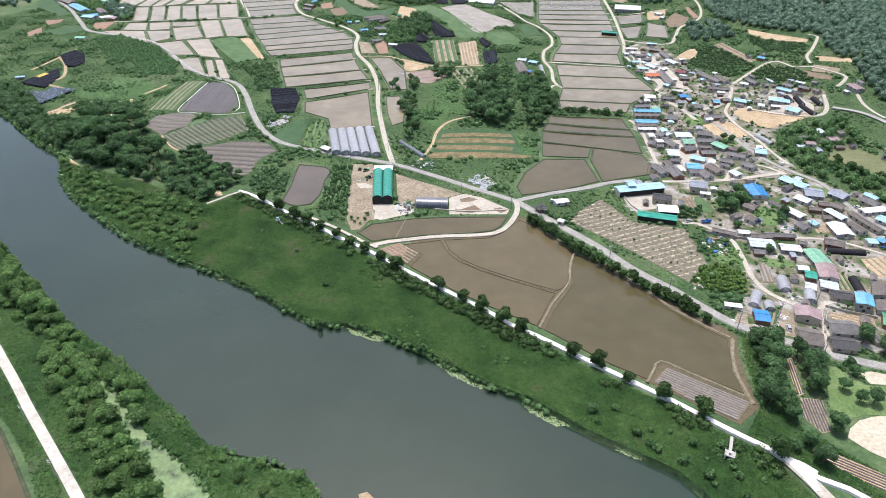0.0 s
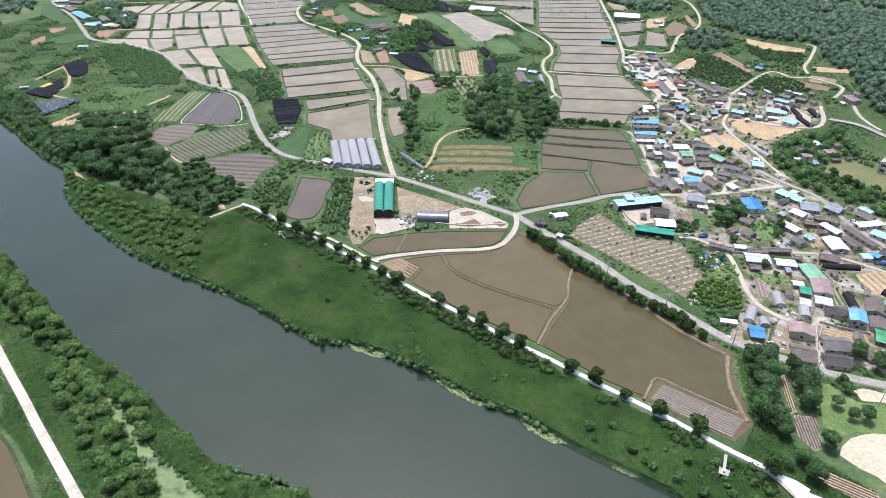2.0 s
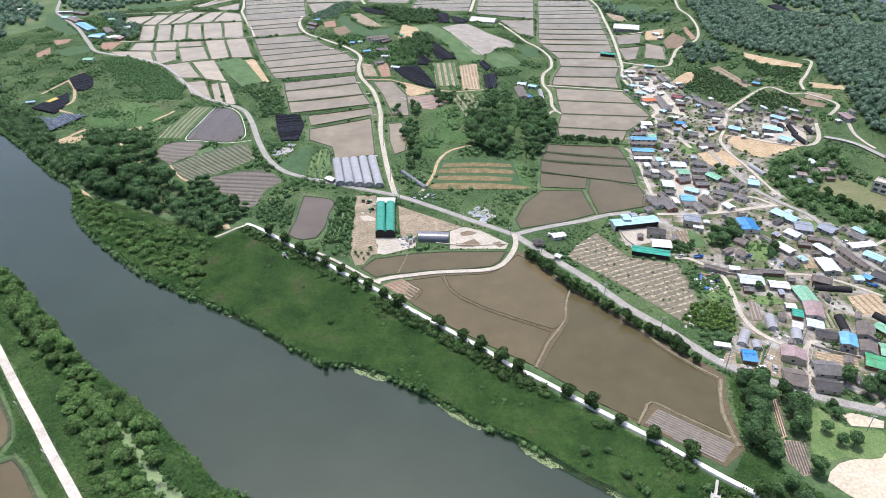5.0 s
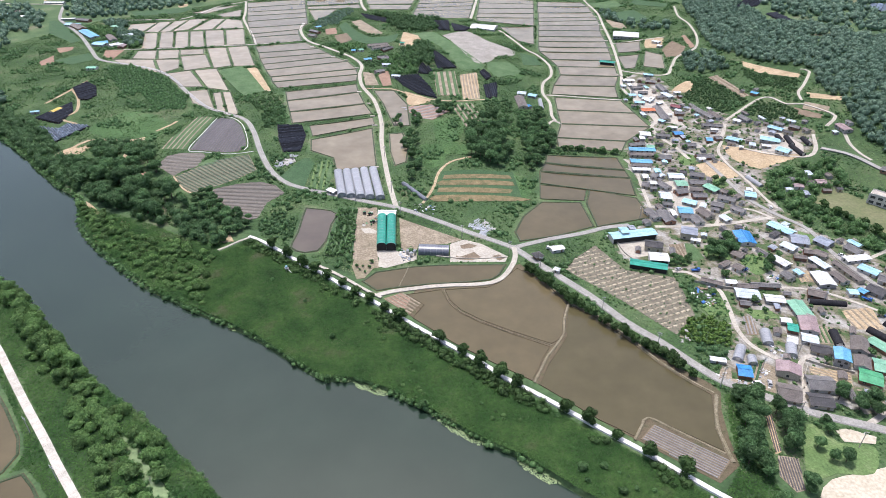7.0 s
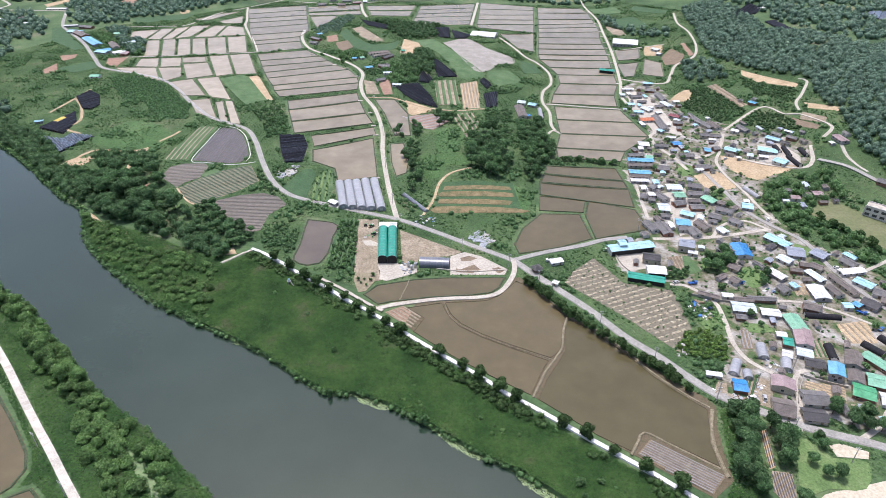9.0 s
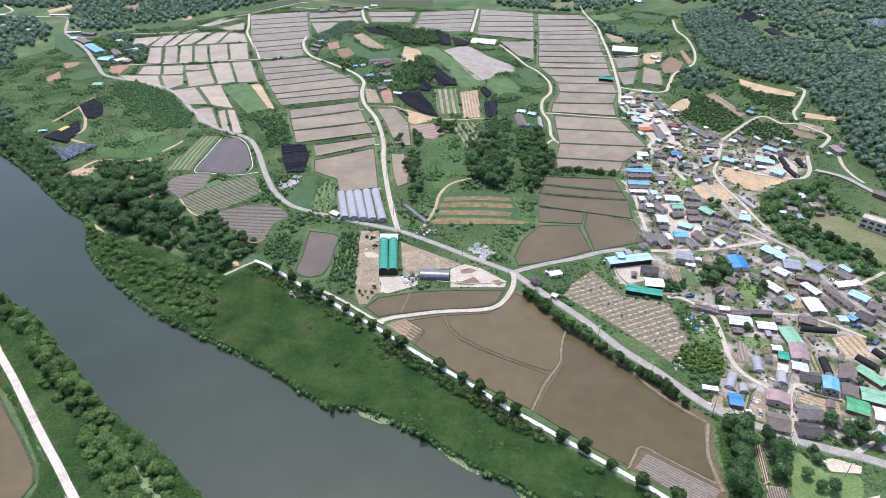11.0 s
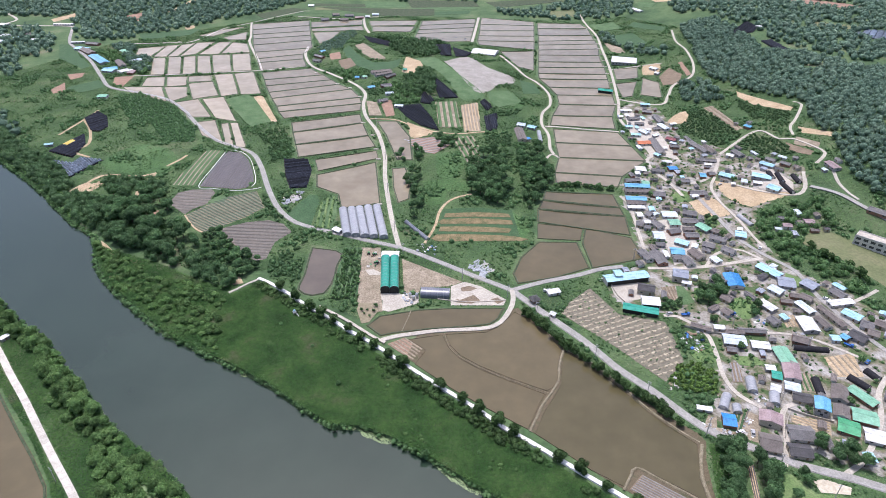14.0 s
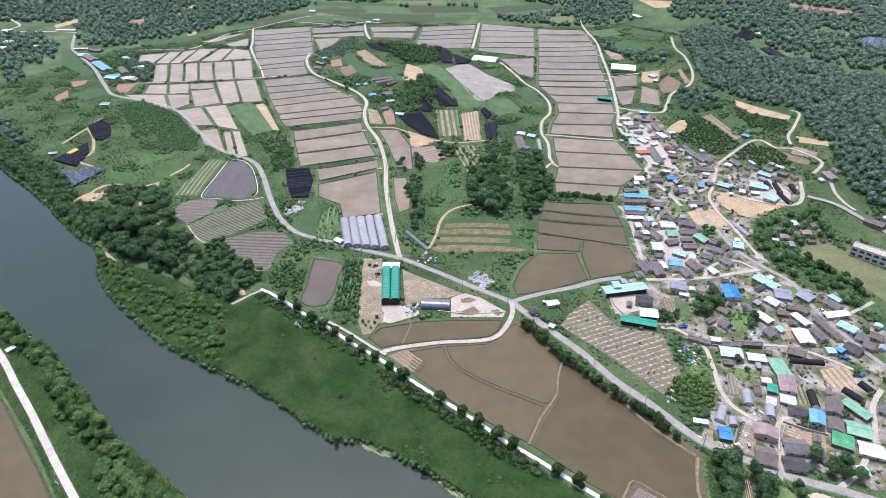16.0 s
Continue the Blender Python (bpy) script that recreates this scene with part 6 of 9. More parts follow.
M["pale_net"] = mat("blue_grey_net", [(0.022, 0.03, 0.045), (0.06, 0.085, 0.125), (0.28, 0.32, 0.38)], 0.35, 0.5, 6.0, per=0.5)
for pts, dr in (([(-138.5, 499.3), (-118.6, 502.6), (-111.5, 482.2), (-109.8, 451.3), (-122.4, 447.7), (-130.0, 466.8)], [(-132.1, 476.8), (-113.4, 485.2)]), ([(-53.2, 634.8), (-28.6, 634.2), (-15.4, 596.1), (-8.2, 564.8), (-26.3, 580.8), (-41.4, 605.8)], [(-51.9, 634.5), (-8.2, 564.8)]),
                ([(-27.1, 669.7), (-14.3, 641.0), (-16.9, 630.6), (-28.7, 637.1)], [(-27.1, 669.7), (-17.0, 633.3)]), ([(-14.5, 704.8), (3.1, 660.5), (10.3, 641.7), (-9.0, 642.3), (-13.8, 673.0)], [(-14.5, 704.8), (10.3, 641.7)]),
                ([(-119.7, 922.0), (-82.3, 894.0), (-71.1, 868.4), (-88.5, 876.7), (-108.6, 893.1)], [(-119.7, 922.0), (-71.1, 868.4)]), ([(-19.8, 875.0), (1.5, 872.5), (3.0, 798.1), (-9.7, 806.8)], [(-15.9, 871.1), (-7.5, 805.7)]), ([(4.5, 854.0), (28.1, 818.8), (21.1, 794.1), (8.5, 793.3)], [(4.5, 846.5), (21.1, 794.1)]),
                ([(-353.7, 593.2), (-349.2, 613.2), (-334.0, 599.8), (-321.7, 573.7), (-323.9, 561.1), (-333.0, 562.3)], [(-350.7, 590.3), (-340.0, 605.8)]), ([(-347.1, 514.6), (-335.1, 555.4), (-321.9, 530.6), (-319.0, 501.3)], [(-347.1, 514.6), (-335.1, 555.4)]),
                ([(346.5, 826.1), (388.8, 880.5), (392.6, 849.3), (377.6, 827.9)], [(350.7, 828.4), (388.0, 874.7)]), ([(372.5, 788.6), (383.5, 788.2), (386.4, 737.0), (373.7, 735.9)], [(372.5, 788.6), (380.3, 737.3)])):
    shade_net(pts, dr)
shade_net([(-333.4, 495.9), (-313.2, 489.7), (-311.5, 501.0), (-288.9, 494.8), (-301.3, 461.5)], [(-333.4, 495.9), (-301.3, 461.5)], "pale_net", "low blue-grey shade nets over crop rows")
shade_net([(34.9, 598.7), (48.3, 610.4), (46.1, 571.8), (36.0, 562.1)], [(36.6, 599.1), (38.2, 564.0)])
shade_net([(32.1, 633.0), (37.1, 642.5), (44.4, 624.2), (38.2, 613.0)], [(32.1, 633.0), (40.7, 616.3)])
shade_net([(494.1, 810.2), (520.3, 833.3), (544.8, 829.1), (585.1, 812.4), (553.1, 760.7), (514.5, 775.6)], [(541.6, 823.5), (511.8, 780.4)], "pale_net", "rows of blue-grey panels far off", 7.0)
polygon("algae", POND, -1.0, mat("algae", [(0.045, 0.06, 0.045), (0.115, 0.175, 0.075), (0.18, 0.25, 0.115)], 0.12, 0.7, 6.0, stops=[0.36, 0.42, 0.6]), "still inlet covered in pale green algae", "pond", "structure")


# ---- village and farms ----

house([(175.0, 634.1), (186.7, 634.6)], 5, "white")
house([(200.1, 651.9), (209.7, 650.2)], 6, "sky")
house([(196.8, 631.0), (206.3, 628.0)], 7, "slate")
house([(177.8, 610.8), (189.6, 612.8)], 6, "slate")
house([(181.5, 597.6), (190.4, 597.7)], 5, "slate")
house([(169.0, 616.5), (174.1, 616.8)], 6, "pale")
house([(170.3, 589.9), (177.5, 590.2)], 6, "sky")
house([(171.3, 570.4), (180.6, 569.4)], 6, "sky")
house([(182.6, 581.9), (188.3, 572.5)], 7, "pale")
house([(171.6, 549.4), (184.4, 551.1)], 8, "orange")
house([(206.2, 618.7), (208.0, 598.7)], 7, "slate")
house([(204.4, 595.0), (208.7, 581.4)], 7, "pale")
house([(194.8, 583.3), (202.8, 585.2)], 5, "slate")
house([(201.9, 560.7), (209.0, 554.4)], 7, "maroon")
house([(188.0, 559.1), (188.3, 525.3)], 8, "slate")
house([(182.0, 526.3), (185.3, 521.6)], 5, "sky")
house([(199.2, 541.7), (207.5, 540.7)], 6, "slate")
house([(183.8, 508.9), (192.0, 509.0)], 5, "white")
house([(219.1, 550.9), (221.9, 538.8)], 7, "slate")
house([(221.9, 538.8), (226.9, 524.0)], 7, "slate")
house([(228.6, 536.9), (231.7, 521.4)], 7, "brown")
house([(212.0, 510.1), (228.9, 507.1)], 6, "slate")
house([(239.2, 514.1), (244.3, 510.0)], 6, "white")
house([(246.8, 519.6), (250.3, 507.6)], 7, "slate")
house([(272.4, 565.2), (276.9, 560.0)], 6, "blue")
house([(184.9, 495.6), (192.8, 496.7)], 7, "deep")
house([(169.7, 491.8), (180.8, 491.1)], 6, "slate")
house([(157.1, 494.6), (165.9, 493.8)], 9, "white")
house([(143.2, 471.1), (155.7, 473.5)], 6, "slate")
house([(155.9, 468.5), (162.1, 467.7)], 6, "mint")
house([(141.0, 463.0), (161.0, 461.7)], 7, "blue")
house([(138.8, 453.3), (158.8, 453.0)], 6, "brown")
house([(136.9, 441.1), (152.8, 439.8)], 7, "blue")
house([(136.2, 433.8), (150.7, 433.4)], 6, "brown")
house([(135.0, 426.7), (148.1, 426.3)], 5, "white")
house([(159.6, 449.2), (169.3, 447.7)], 9, "slate")
house([(184.0, 472.5), (195.8, 472.4)], 7, "slate")
house([(206.4, 481.6), (211.6, 480.7)], 8, "blue")
house([(222.0, 480.6), (231.7, 473.9)], 8, "sky")
house([(213.5, 482.4), (219.3, 483.4)], 6, "slate")
house([(233.5, 465.4), (238.1, 464.0)], 7, "pale")
house([(188.6, 450.2), (202.1, 451.4)], 8, "slate")
house([(188.5, 445.5), (194.3, 447.3)], 5, "white")
house([(139.0, 414.9), (143.6, 415.1)], 7, "white")
house([(147.2, 417.7), (150.6, 414.4)], 8, "slate")
house([(152.7, 417.9), (154.3, 414.6)], 6, "pale")
house([(157.7, 416.3), (168.9, 415.9)], 9, "pale")
house([(174.4, 420.2), (183.9, 417.2)], 8, "slate")
house([(169.5, 406.8), (181.3, 406.4)], 7, "slate")
house([(159.3, 404.1), (167.6, 404.3)], 9, "mint")
house([(180.0, 402.3), (185.5, 393.1)], 8, "mint")
house([(135.7, 402.6), (140.6, 401.1)], 8, "slate")
house([(141.8, 404.3), (146.8, 404.5)], 5, "white")
house([(140.0, 397.1), (144.7, 396.5)], 5, "slate")
house([(148.6, 405.4), (153.0, 396.0)], 7, "slate")
house([(143.5, 385.8), (151.3, 385.2)], 11, "pale")
house([(155.6, 390.7), (164.3, 393.2)], 7, "slate")
house([(165.5, 386.4), (175.4, 386.7)], 7, "slate")
house([(167.0, 395.6), (175.7, 395.1)], 5, "brown")
house([(157.1, 379.5), (165.0, 374.6)], 7, "sky")
house([(201.7, 389.4), (208.7, 387.0)], 9, "sky")
house([(182.5, 385.4), (192.4, 379.8)], 7, "slate")
house([(187.6, 394.7), (191.6, 391.0)], 6, "brown")
house([(174.6, 375.6), (181.8, 371.6)], 7, "slate")
house([(257.3, 490.0), (265.6, 482.0)], 7, "sky")
house([(244.0, 471.9), (257.0, 465.4)], 9, "sky")
house([(249.1, 452.4), (255.5, 445.2)], 10, "sky")
house([(301.6, 472.7), (302.8, 459.4)], 8, "mauve")
house([(264.1, 496.1), (269.6, 490.0)], 6, "slate")
house([(271.1, 484.9), (276.8, 478.9)], 6, "slate")
house([(278.2, 476.1), (279.6, 470.4)], 5, "brown")
house([(237.9, 398.5), (244.6, 397.7)], 6, "mauve")
house([(248.7, 400.8), (253.7, 401.6)], 5, "brown")
house([(254.1, 401.6), (261.4, 401.3)], 7, "mauve")
house([(302.8, 411.0), (311.9, 401.3)], 9, "slate")
house([(98.6, 329.4), (126.7, 335.7)], 10, "sky", wall=3.6, open_front=True)
house([(104.8, 333.1), (109.9, 333.8)], 7, "sky", wall=5.5)
house([(117.2, 322.5), (127.3, 319.9)], 10, "char", wall=3.4)
house([(116.1, 308.3), (126.9, 306.9)], 11, "white", wall=3.4, open_front=True)
house([(130.3, 365.8), (134.1, 353.7)], 7, "slate")
house([(138.8, 364.7), (141.0, 349.3)], 8, "slate")
house([(149.7, 365.7), (158.9, 364.6)], 9, "blue")
house([(148.9, 357.5), (154.9, 357.6)], 6, "slate")
house([(156.7, 358.4), (159.2, 348.5)], 7, "slate")
house([(142.5, 336.6), (151.7, 333.8)], 10, "steel", wall=4.6)
house([(146.7, 330.0), (152.1, 327.8)], 5, "white")
house([(167.0, 335.5), (173.4, 328.4)], 8, "slate")
house([(180.3, 339.6), (179.2, 325.0)], 11, "deep")
house([(166.6, 316.0), (171.4, 311.1)], 9, "brown")
house([(162.5, 302.1), (165.8, 297.5)], 8, "brown")
house([(175.6, 358.9), (178.2, 352.3)], 6, "pale")
house([(186.6, 371.0), (192.5, 364.2)], 7, "slate")
house([(164.1, 366.8), (168.5, 356.7)], 8, "brown")
house([(202.2, 350.4), (211.4, 337.3)], 8, "sky")
house([(206.8, 332.3), (216.9, 329.6)], 12, "steel")
house([(199.6, 326.1), (204.8, 319.3)], 9, "pale")
house([(223.0, 332.7), (228.3, 325.1)], 10, "steel")
house([(236.5, 324.2), (240.9, 315.7)], 9, "slate")
house([(227.5, 309.2), (243.3, 312.4)], 7, "white")
house([(232.8, 302.9), (239.4, 294.7)], 9, "sky")
house([(236.8, 291.6), (242.8, 287.7)], 10, "slate")
house([(237.0, 284.1), (242.2, 280.9)], 9, "brown")
house([(246.2, 292.9), (251.6, 288.0)], 9, "brown")
house([(187.8, 311.5), (193.0, 301.9)], 8, "white")
house([(187.0, 295.4), (189.2, 288.8)], 8, "slate")
house([(209.7, 311.0), (214.0, 299.8)], 7, "pale")
house([(206.3, 295.9), (205.8, 282.8)], 12, "white")
house([(220.7, 306.9), (226.5, 287.3)], 6, "brown")
house([(214.6, 296.1), (217.2, 286.1)], 7, "brown")
house([(226.5, 282.9), (232.3, 275.9)], 11, "char")
house([(208.2, 317.7), (213.7, 316.1)], 6, "brown")
house([(214.5, 317.8), (219.8, 312.4)], 8, "brown")
house([(199.9, 311.8), (207.0, 310.4)], 5, "brown")
house([(213.1, 277.7), (218.3, 277.4)], 6, "sky")
house([(220.4, 280.3), (222.6, 276.6)], 6, "blue")
house([(163.8, 283.2), (179.4, 282.2)], 5, "slate")
house([(139.1, 288.1), (149.3, 282.9)], 5, "brown")
house([(151.3, 285.9), (157.5, 285.0)], 5, "white")
house([(156.4, 282.1), (167.0, 281.4)], 5, "brown")
house([(152.9, 275.7), (165.0, 273.7)], 11, "pale")
house([(166.6, 271.4), (176.5, 269.8)], 8, "white")
house([(180.8, 269.0), (181.2, 255.7)], 11, "mint")
house([(181.5, 257.2), (177.7, 244.0)], 11, "mauve")
house([(171.3, 240.3), (178.4, 237.7)], 8, "pale")
house([(172.2, 232.9), (178.7, 230.0)], 8, "char")
house([(167.9, 247.9), (172.8, 246.2)], 8, "teal")
house([(166.9, 253.1), (172.1, 252.2)], 5, "white")
house([(163.7, 238.8), (168.2, 236.7)], 7, "white")
house([(191.8, 277.6), (200.4, 274.0)], 9, "brown")
house([(131.7, 216.6), (138.0, 215.3)], 10, "deep")
house([(156.1, 220.6), (153.1, 213.2)], 13.5, "mauve", wall=3.4)
house([(144.1, 204.0), (153.3, 201.3)], 14, "brown")
house([(159.6, 209.3), (171.0, 208.0)], 12, "slate")
house([(155.2, 199.2), (165.2, 197.7)], 10, "char")
house([(184.4, 229.5), (180.7, 220.6)], 9, "blue", wall=4.6)
house([(172.1, 232.9), (180.8, 230.4)], 8, "char")
house([(199.1, 240.1), (193.8, 229.6)], 10, "brown")
house([(193.1, 226.6), (189.1, 218.6)], 9, "brown")
house([(203.6, 239.4), (210.5, 227.0)], 8, "mint")
house([(195.3, 221.6), (205.9, 217.5)], 12, "mint")
house([(185.2, 215.0), (193.7, 210.7)], 12, "green")
house([(194.6, 209.1), (205.2, 205.3)], 11, "white")
house([(190.0, 197.9), (189.5, 192.3)], 6, "sky")
house([(218.4, 234.7), (221.7, 232.5)], 8, "slate")
house([(-42.0, 352.8), (-30.5, 353.0)], 7, "white", wall=4.4, open_front=True)
house([(-481.3, 837.1), (-464.5, 832.7)], 12, "sky")
house([(-445.8, 805.6), (-415.6, 773.6)], 12, "blue")
house([(-404.9, 747.2), (-389.9, 743.5)], 12, "sky")
house([(-404.1, 783.5), (-388.2, 761.2)], 9, "brown")
house([(-380.8, 743.9), (-370.3, 744.4)], 9, "white")
house([(-368.8, 655.0), (-358.8, 655.4)], 9, "mint")
house([(-419.3, 829.8), (-401.2, 812.8)], 9, "mint")
house([(-384.7, 782.1), (-376.5, 782.5)], 9, "pale")
house([(-501.8, 863.3), (-484.6, 867.0)], 5, "white")
house([(-232.9, 1109.9), (-223.7, 1110.5)], 14, "white")
house([(-183.3, 1044.5), (-173.3, 1048.9)], 9, "brown")
house([(-163.5, 1041.9), (-149.4, 1042.7)], 9, "slate")
house([(-145.8, 1028.0), (-133.2, 1032.4)], 9, "mauve")
house([(-122.1, 1052.0), (-111.4, 1052.6)], 9, "pale")
house([(-169.5, 819.4), (-157.2, 810.1)], 7, "slate")
house([(-166.5, 834.9), (-160.8, 840.4)], 6, "blue")
house([(-167.7, 797.4), (-157.8, 793.1)], 7, "slate")
house([(-107.9, 730.9), (-102.6, 731.1)], 7, "blue")
house([(-100.0, 731.0), (-95.3, 735.1)], 7, "mint")
house([(-85.5, 736.7), (-66.7, 748.6)], 7, "brown")
house([(-89.3, 693.5), (-81.5, 696.8)], 7, "blue")
house([(-71.9, 695.6), (-62.7, 697.4)], 8, "slate")
house([(-67.9, 671.6), (-58.9, 673.2)], 6, "pale")
house([(-54.7, 633.0), (-45.8, 631.1)], 6, "pale")
house([(-54.4, 753.5), (-49.0, 753.4)], 6, "teal")
house([(65.9, 586.2), (73.9, 584.0)], 8, "pale")
house([(66.1, 575.4), (67.8, 546.7)], 9, "brown")
house([(76.0, 583.1), (83.2, 579.1)], 7, "sky")
house([(72.2, 554.3), (74.3, 549.6)], 4, "deep")
house([(164.7, 697.0), (180.1, 691.5)], 8, "teal", wall=3.2, open_front=True)
house([(30.5, 833.1), (60.6, 824.2)], 26, "white", wall=2.0)
house([(202.4, 808.0), (231.6, 801.0)], 27, "white", wall=3.6)
house([(239.5, 766.6), (245.4, 759.0)], 7, "pale")
house([(239.7, 746.9), (243.6, 742.7)], 6, "white")
house([(-78.9, 388.4), (-73.1, 384.1)], 5, "white")
house([(61.4, 316.0), (69.3, 318.5)], 6, "white")
house([(60.6, 296.3), (63.6, 294.2)], 4, "white")
house([(-337.9, 525.7), (-335.5, 536.0)], 5, "yellow")
house([(-356.0, 525.6), (-349.3, 528.2)], 4, "sky")
house([(618.5, 1018.0), (633.2, 1011.1)], 10, "pale")
house([(388.3, 843.9), (394.5, 847.3)], 8, "white")
house([(283.1, 1044.5), (291.0, 1024.6)], 10, "white")

house([(-471.2, 833.5), (-449.2, 813.0)], 11, "brown")
house([(-405.7, 746.6), (-391.9, 754.1)], 13, "blue")
house([(-383.7, 738.6), (-376.6, 747.9)], 10, "white")
house([(-368.7, 732.6), (-368.9, 743.8)], 8, "mauve")
house([(-388.5, 780.4), (-379.0, 790.8)], 10, "pale")
house([(-479.6, 861.4), (-461.0, 856.5)], 9, "slate")
house([(-91.4, 748.4), (-69.1, 757.3)], 8, "brown")
house([(-73.0, 726.5), (-63.0, 739.7)], 7, "char")
house([(-75.4, 698.0), (-64.5, 701.8)], 7, "slate")
house([(-73.0, 647.7), (-64.1, 653.4)], 7, "slate")

for axis, w, c in (([(-613.3, 895.7), (-601.0, 893.4)], 12, "white"), ([(-588.2, 879.4), (-582.5, 885.5)], 10, "sky"), ([(-581.4, 897.5), (-577.1, 903.7)], 10, "brown"), ([(-601.0, 867.3), (-591.9, 862.1)], 10, "pale"), ([(-561.2, 875.1), (-552.3, 875.5)], 9, "white"), ([(-575.7, 961.4), (-547.5, 963.0)], 8, "white"), ([(-649.6, 957.2), (-637.8, 951.1)], 12, "white"), ([(-195.4, 1011.3), (-184.0, 1015.6)], 10, "slate"), ([(-166.3, 1013.0), (-154.3, 1013.7)], 10, "brown"), ([(-131.1, 1037.2), (-124.1, 1037.6)], 9, "white")):
    house(axis, w, c)
for axis in ([(-68.6, 380.2), (-76.6, 416.9)], [(-62.4, 379.7), (-70.5, 418.0)], [(-56.0, 379.1), (-64.8, 419.1)], [(-49.7, 378.5), (-58.6, 421.0)], [(-42.8, 377.8), (-52.3, 421.9)]):
    tunnel(axis, 6.2, "clear", 2.0, 1.6, "row of greenhouses by the lane", name="greenhouse")
for axis in ([(-36.5, 315.1), (-39.2, 350.0)], [(-31.0, 315.2), (-33.3, 350.1)]):
    tunnel(axis, 5.7, "teal", 2.0, 3.6, "twin green barns", hoops=True, name="barn", extra="tall arched barn in teal green sheeting", ends="dark")
tunnel([(-14.8, 314.9), (2.4, 314.2)], 8.0, "dim", 2.6, 1.6, name="greenhouse", extra="long dusty grey greenhouse beside a sandy yard")
house([(104.0, 303.0), (123.6, 297.6)], 8.0, "teal", 3.0, name="greenhouse", extra="long teal green greenhouse shed with dark walls", skin=M["dark"], open_front=True)
for axis, w, film in (([(-29.0, 400.1), (-12.6, 376.2)], 4.0, "dim"), ([(258.7, 475.8), (257.8, 464.4)], 5, "black"), ([(263.6, 471.8), (261.9, 456.5)], 5, "black"), ([(261.1, 456.8), (262.6, 439.5)], 5, "black"), ([(272.8, 465.1), (272.4, 452.0)], 5, "black"),
                      ([(214.2, 416.6), (218.6, 402.1)], 4.5, "clear"), ([(85.5, 574.2), (84.7, 549.2)], 5, "clear"), ([(156.6, 245.8), (154.3, 235.9)], 6.5, "clear"), ([(164.6, 235.3), (161.7, 227.6)], 6.5, "clear"), ([(190.1, 246.4), (188.1, 235.7)], 5.5, "black"),
                      ([(189.5, 270.4), (207.8, 268.7)], 5, "black"), ([(140.5, 233.7), (135.3, 224.6)], 6, "clear"), ([(142.6, 226.9), (141.5, 221.8)], 5.5, "clear"), ([(208.3, 248.4), (214.2, 239.7)], 5.5, "black"), ([(219.7, 253.3), (222.7, 246.3)], 5.5, "black")):
    tunnel(axis, w, film, w * 0.42, 0.5)


def school(axis, width):
    """A white two-storey school with a flat roof, bands of windows and piers between them."""
    ob = new("school")
    L = place(ob, *axis)
    footprint(ob, L, width, 3)
    tagged(ob, "white two-storey school with flat roof and window bands", "school")
    box_part("wall", ob, WALLS[0], -L / 2, -width / 2, -0.5, L / 2, width / 2, 7.0)
    box_part("roof", ob, M["concrete"], -L / 2 + 0.3, -width / 2 + 0.3, 7.004, L / 2 - 0.3, width / 2 - 0.3, 7.1)
    for s in (-1, 1):
        box_part("parapet", ob, WALLS[0], -L / 2, s * width / 2 - 0.15, 7.0, L / 2, s * width / 2 + 0.15, 7.7)
    n = int(L / 4)
    for z in (1.0, 4.4):
        for i in range(n):
            x = -L / 2 + (i + 0.5) * L / n
            w = box_part("window", ob, M["pane"], x - 1.4, -width / 2 - 0.05, z, x + 1.4, -width / 2, z + 1.7)
            box_part("sill", w, M["frame"], x - 1.5, -width / 2 - 0.2, z - 0.12, x + 1.5, -width / 2, z)
    for i in range(0, n + 1, 3):
        x = -L / 2 + i * L / n
        box_part("pier", ob, WALLS[0], x - 0.3, -width / 2 - 0.5, -0.5, x + 0.3, -width / 2, 7.4)


school([(279.3, 379.7), (302.3, 359.2)], 8)


# ---- outbuildings and walls beside the houses ----


GARDENS = ([(153.4, 325.5), (173.0, 329.0), (172.2, 320.0), (160.8, 308.8), (150.3, 312.5)], [(168.7, 317.0), (184.2, 313.4), (183.0, 300.6), (172.1, 295.0), (168.8, 301.8)], [(217.8, 344.0), (225.2, 336.6), (219.7, 328.4), (212.8, 332.5)], [(175.1, 450.7), (189.7, 460.9), (188.9, 447.2), (176.4, 437.5)], [(189.4, 414.7), (199.5, 418.0), (198.7, 406.3), (188.2, 401.4)],
           [(153.5, 263.7), (167.1, 262.7), (168.8, 257.4), (155.7, 256.2)], [(144.1, 274.2), (147.7, 269.6), (144.6, 258.2), (134.2, 257.9), (131.9, 264.6), (137.9, 274.1)], [(127.8, 310.2), (140.5, 313.4), (139.6, 304.9), (127.2, 301.9)])
for outline in GARDENS:
    polygon("garden", outline, 0.14, M["lawn"], "overgrown green garden between village houses", "garden", curve=True)
    SOLID.append(outline)


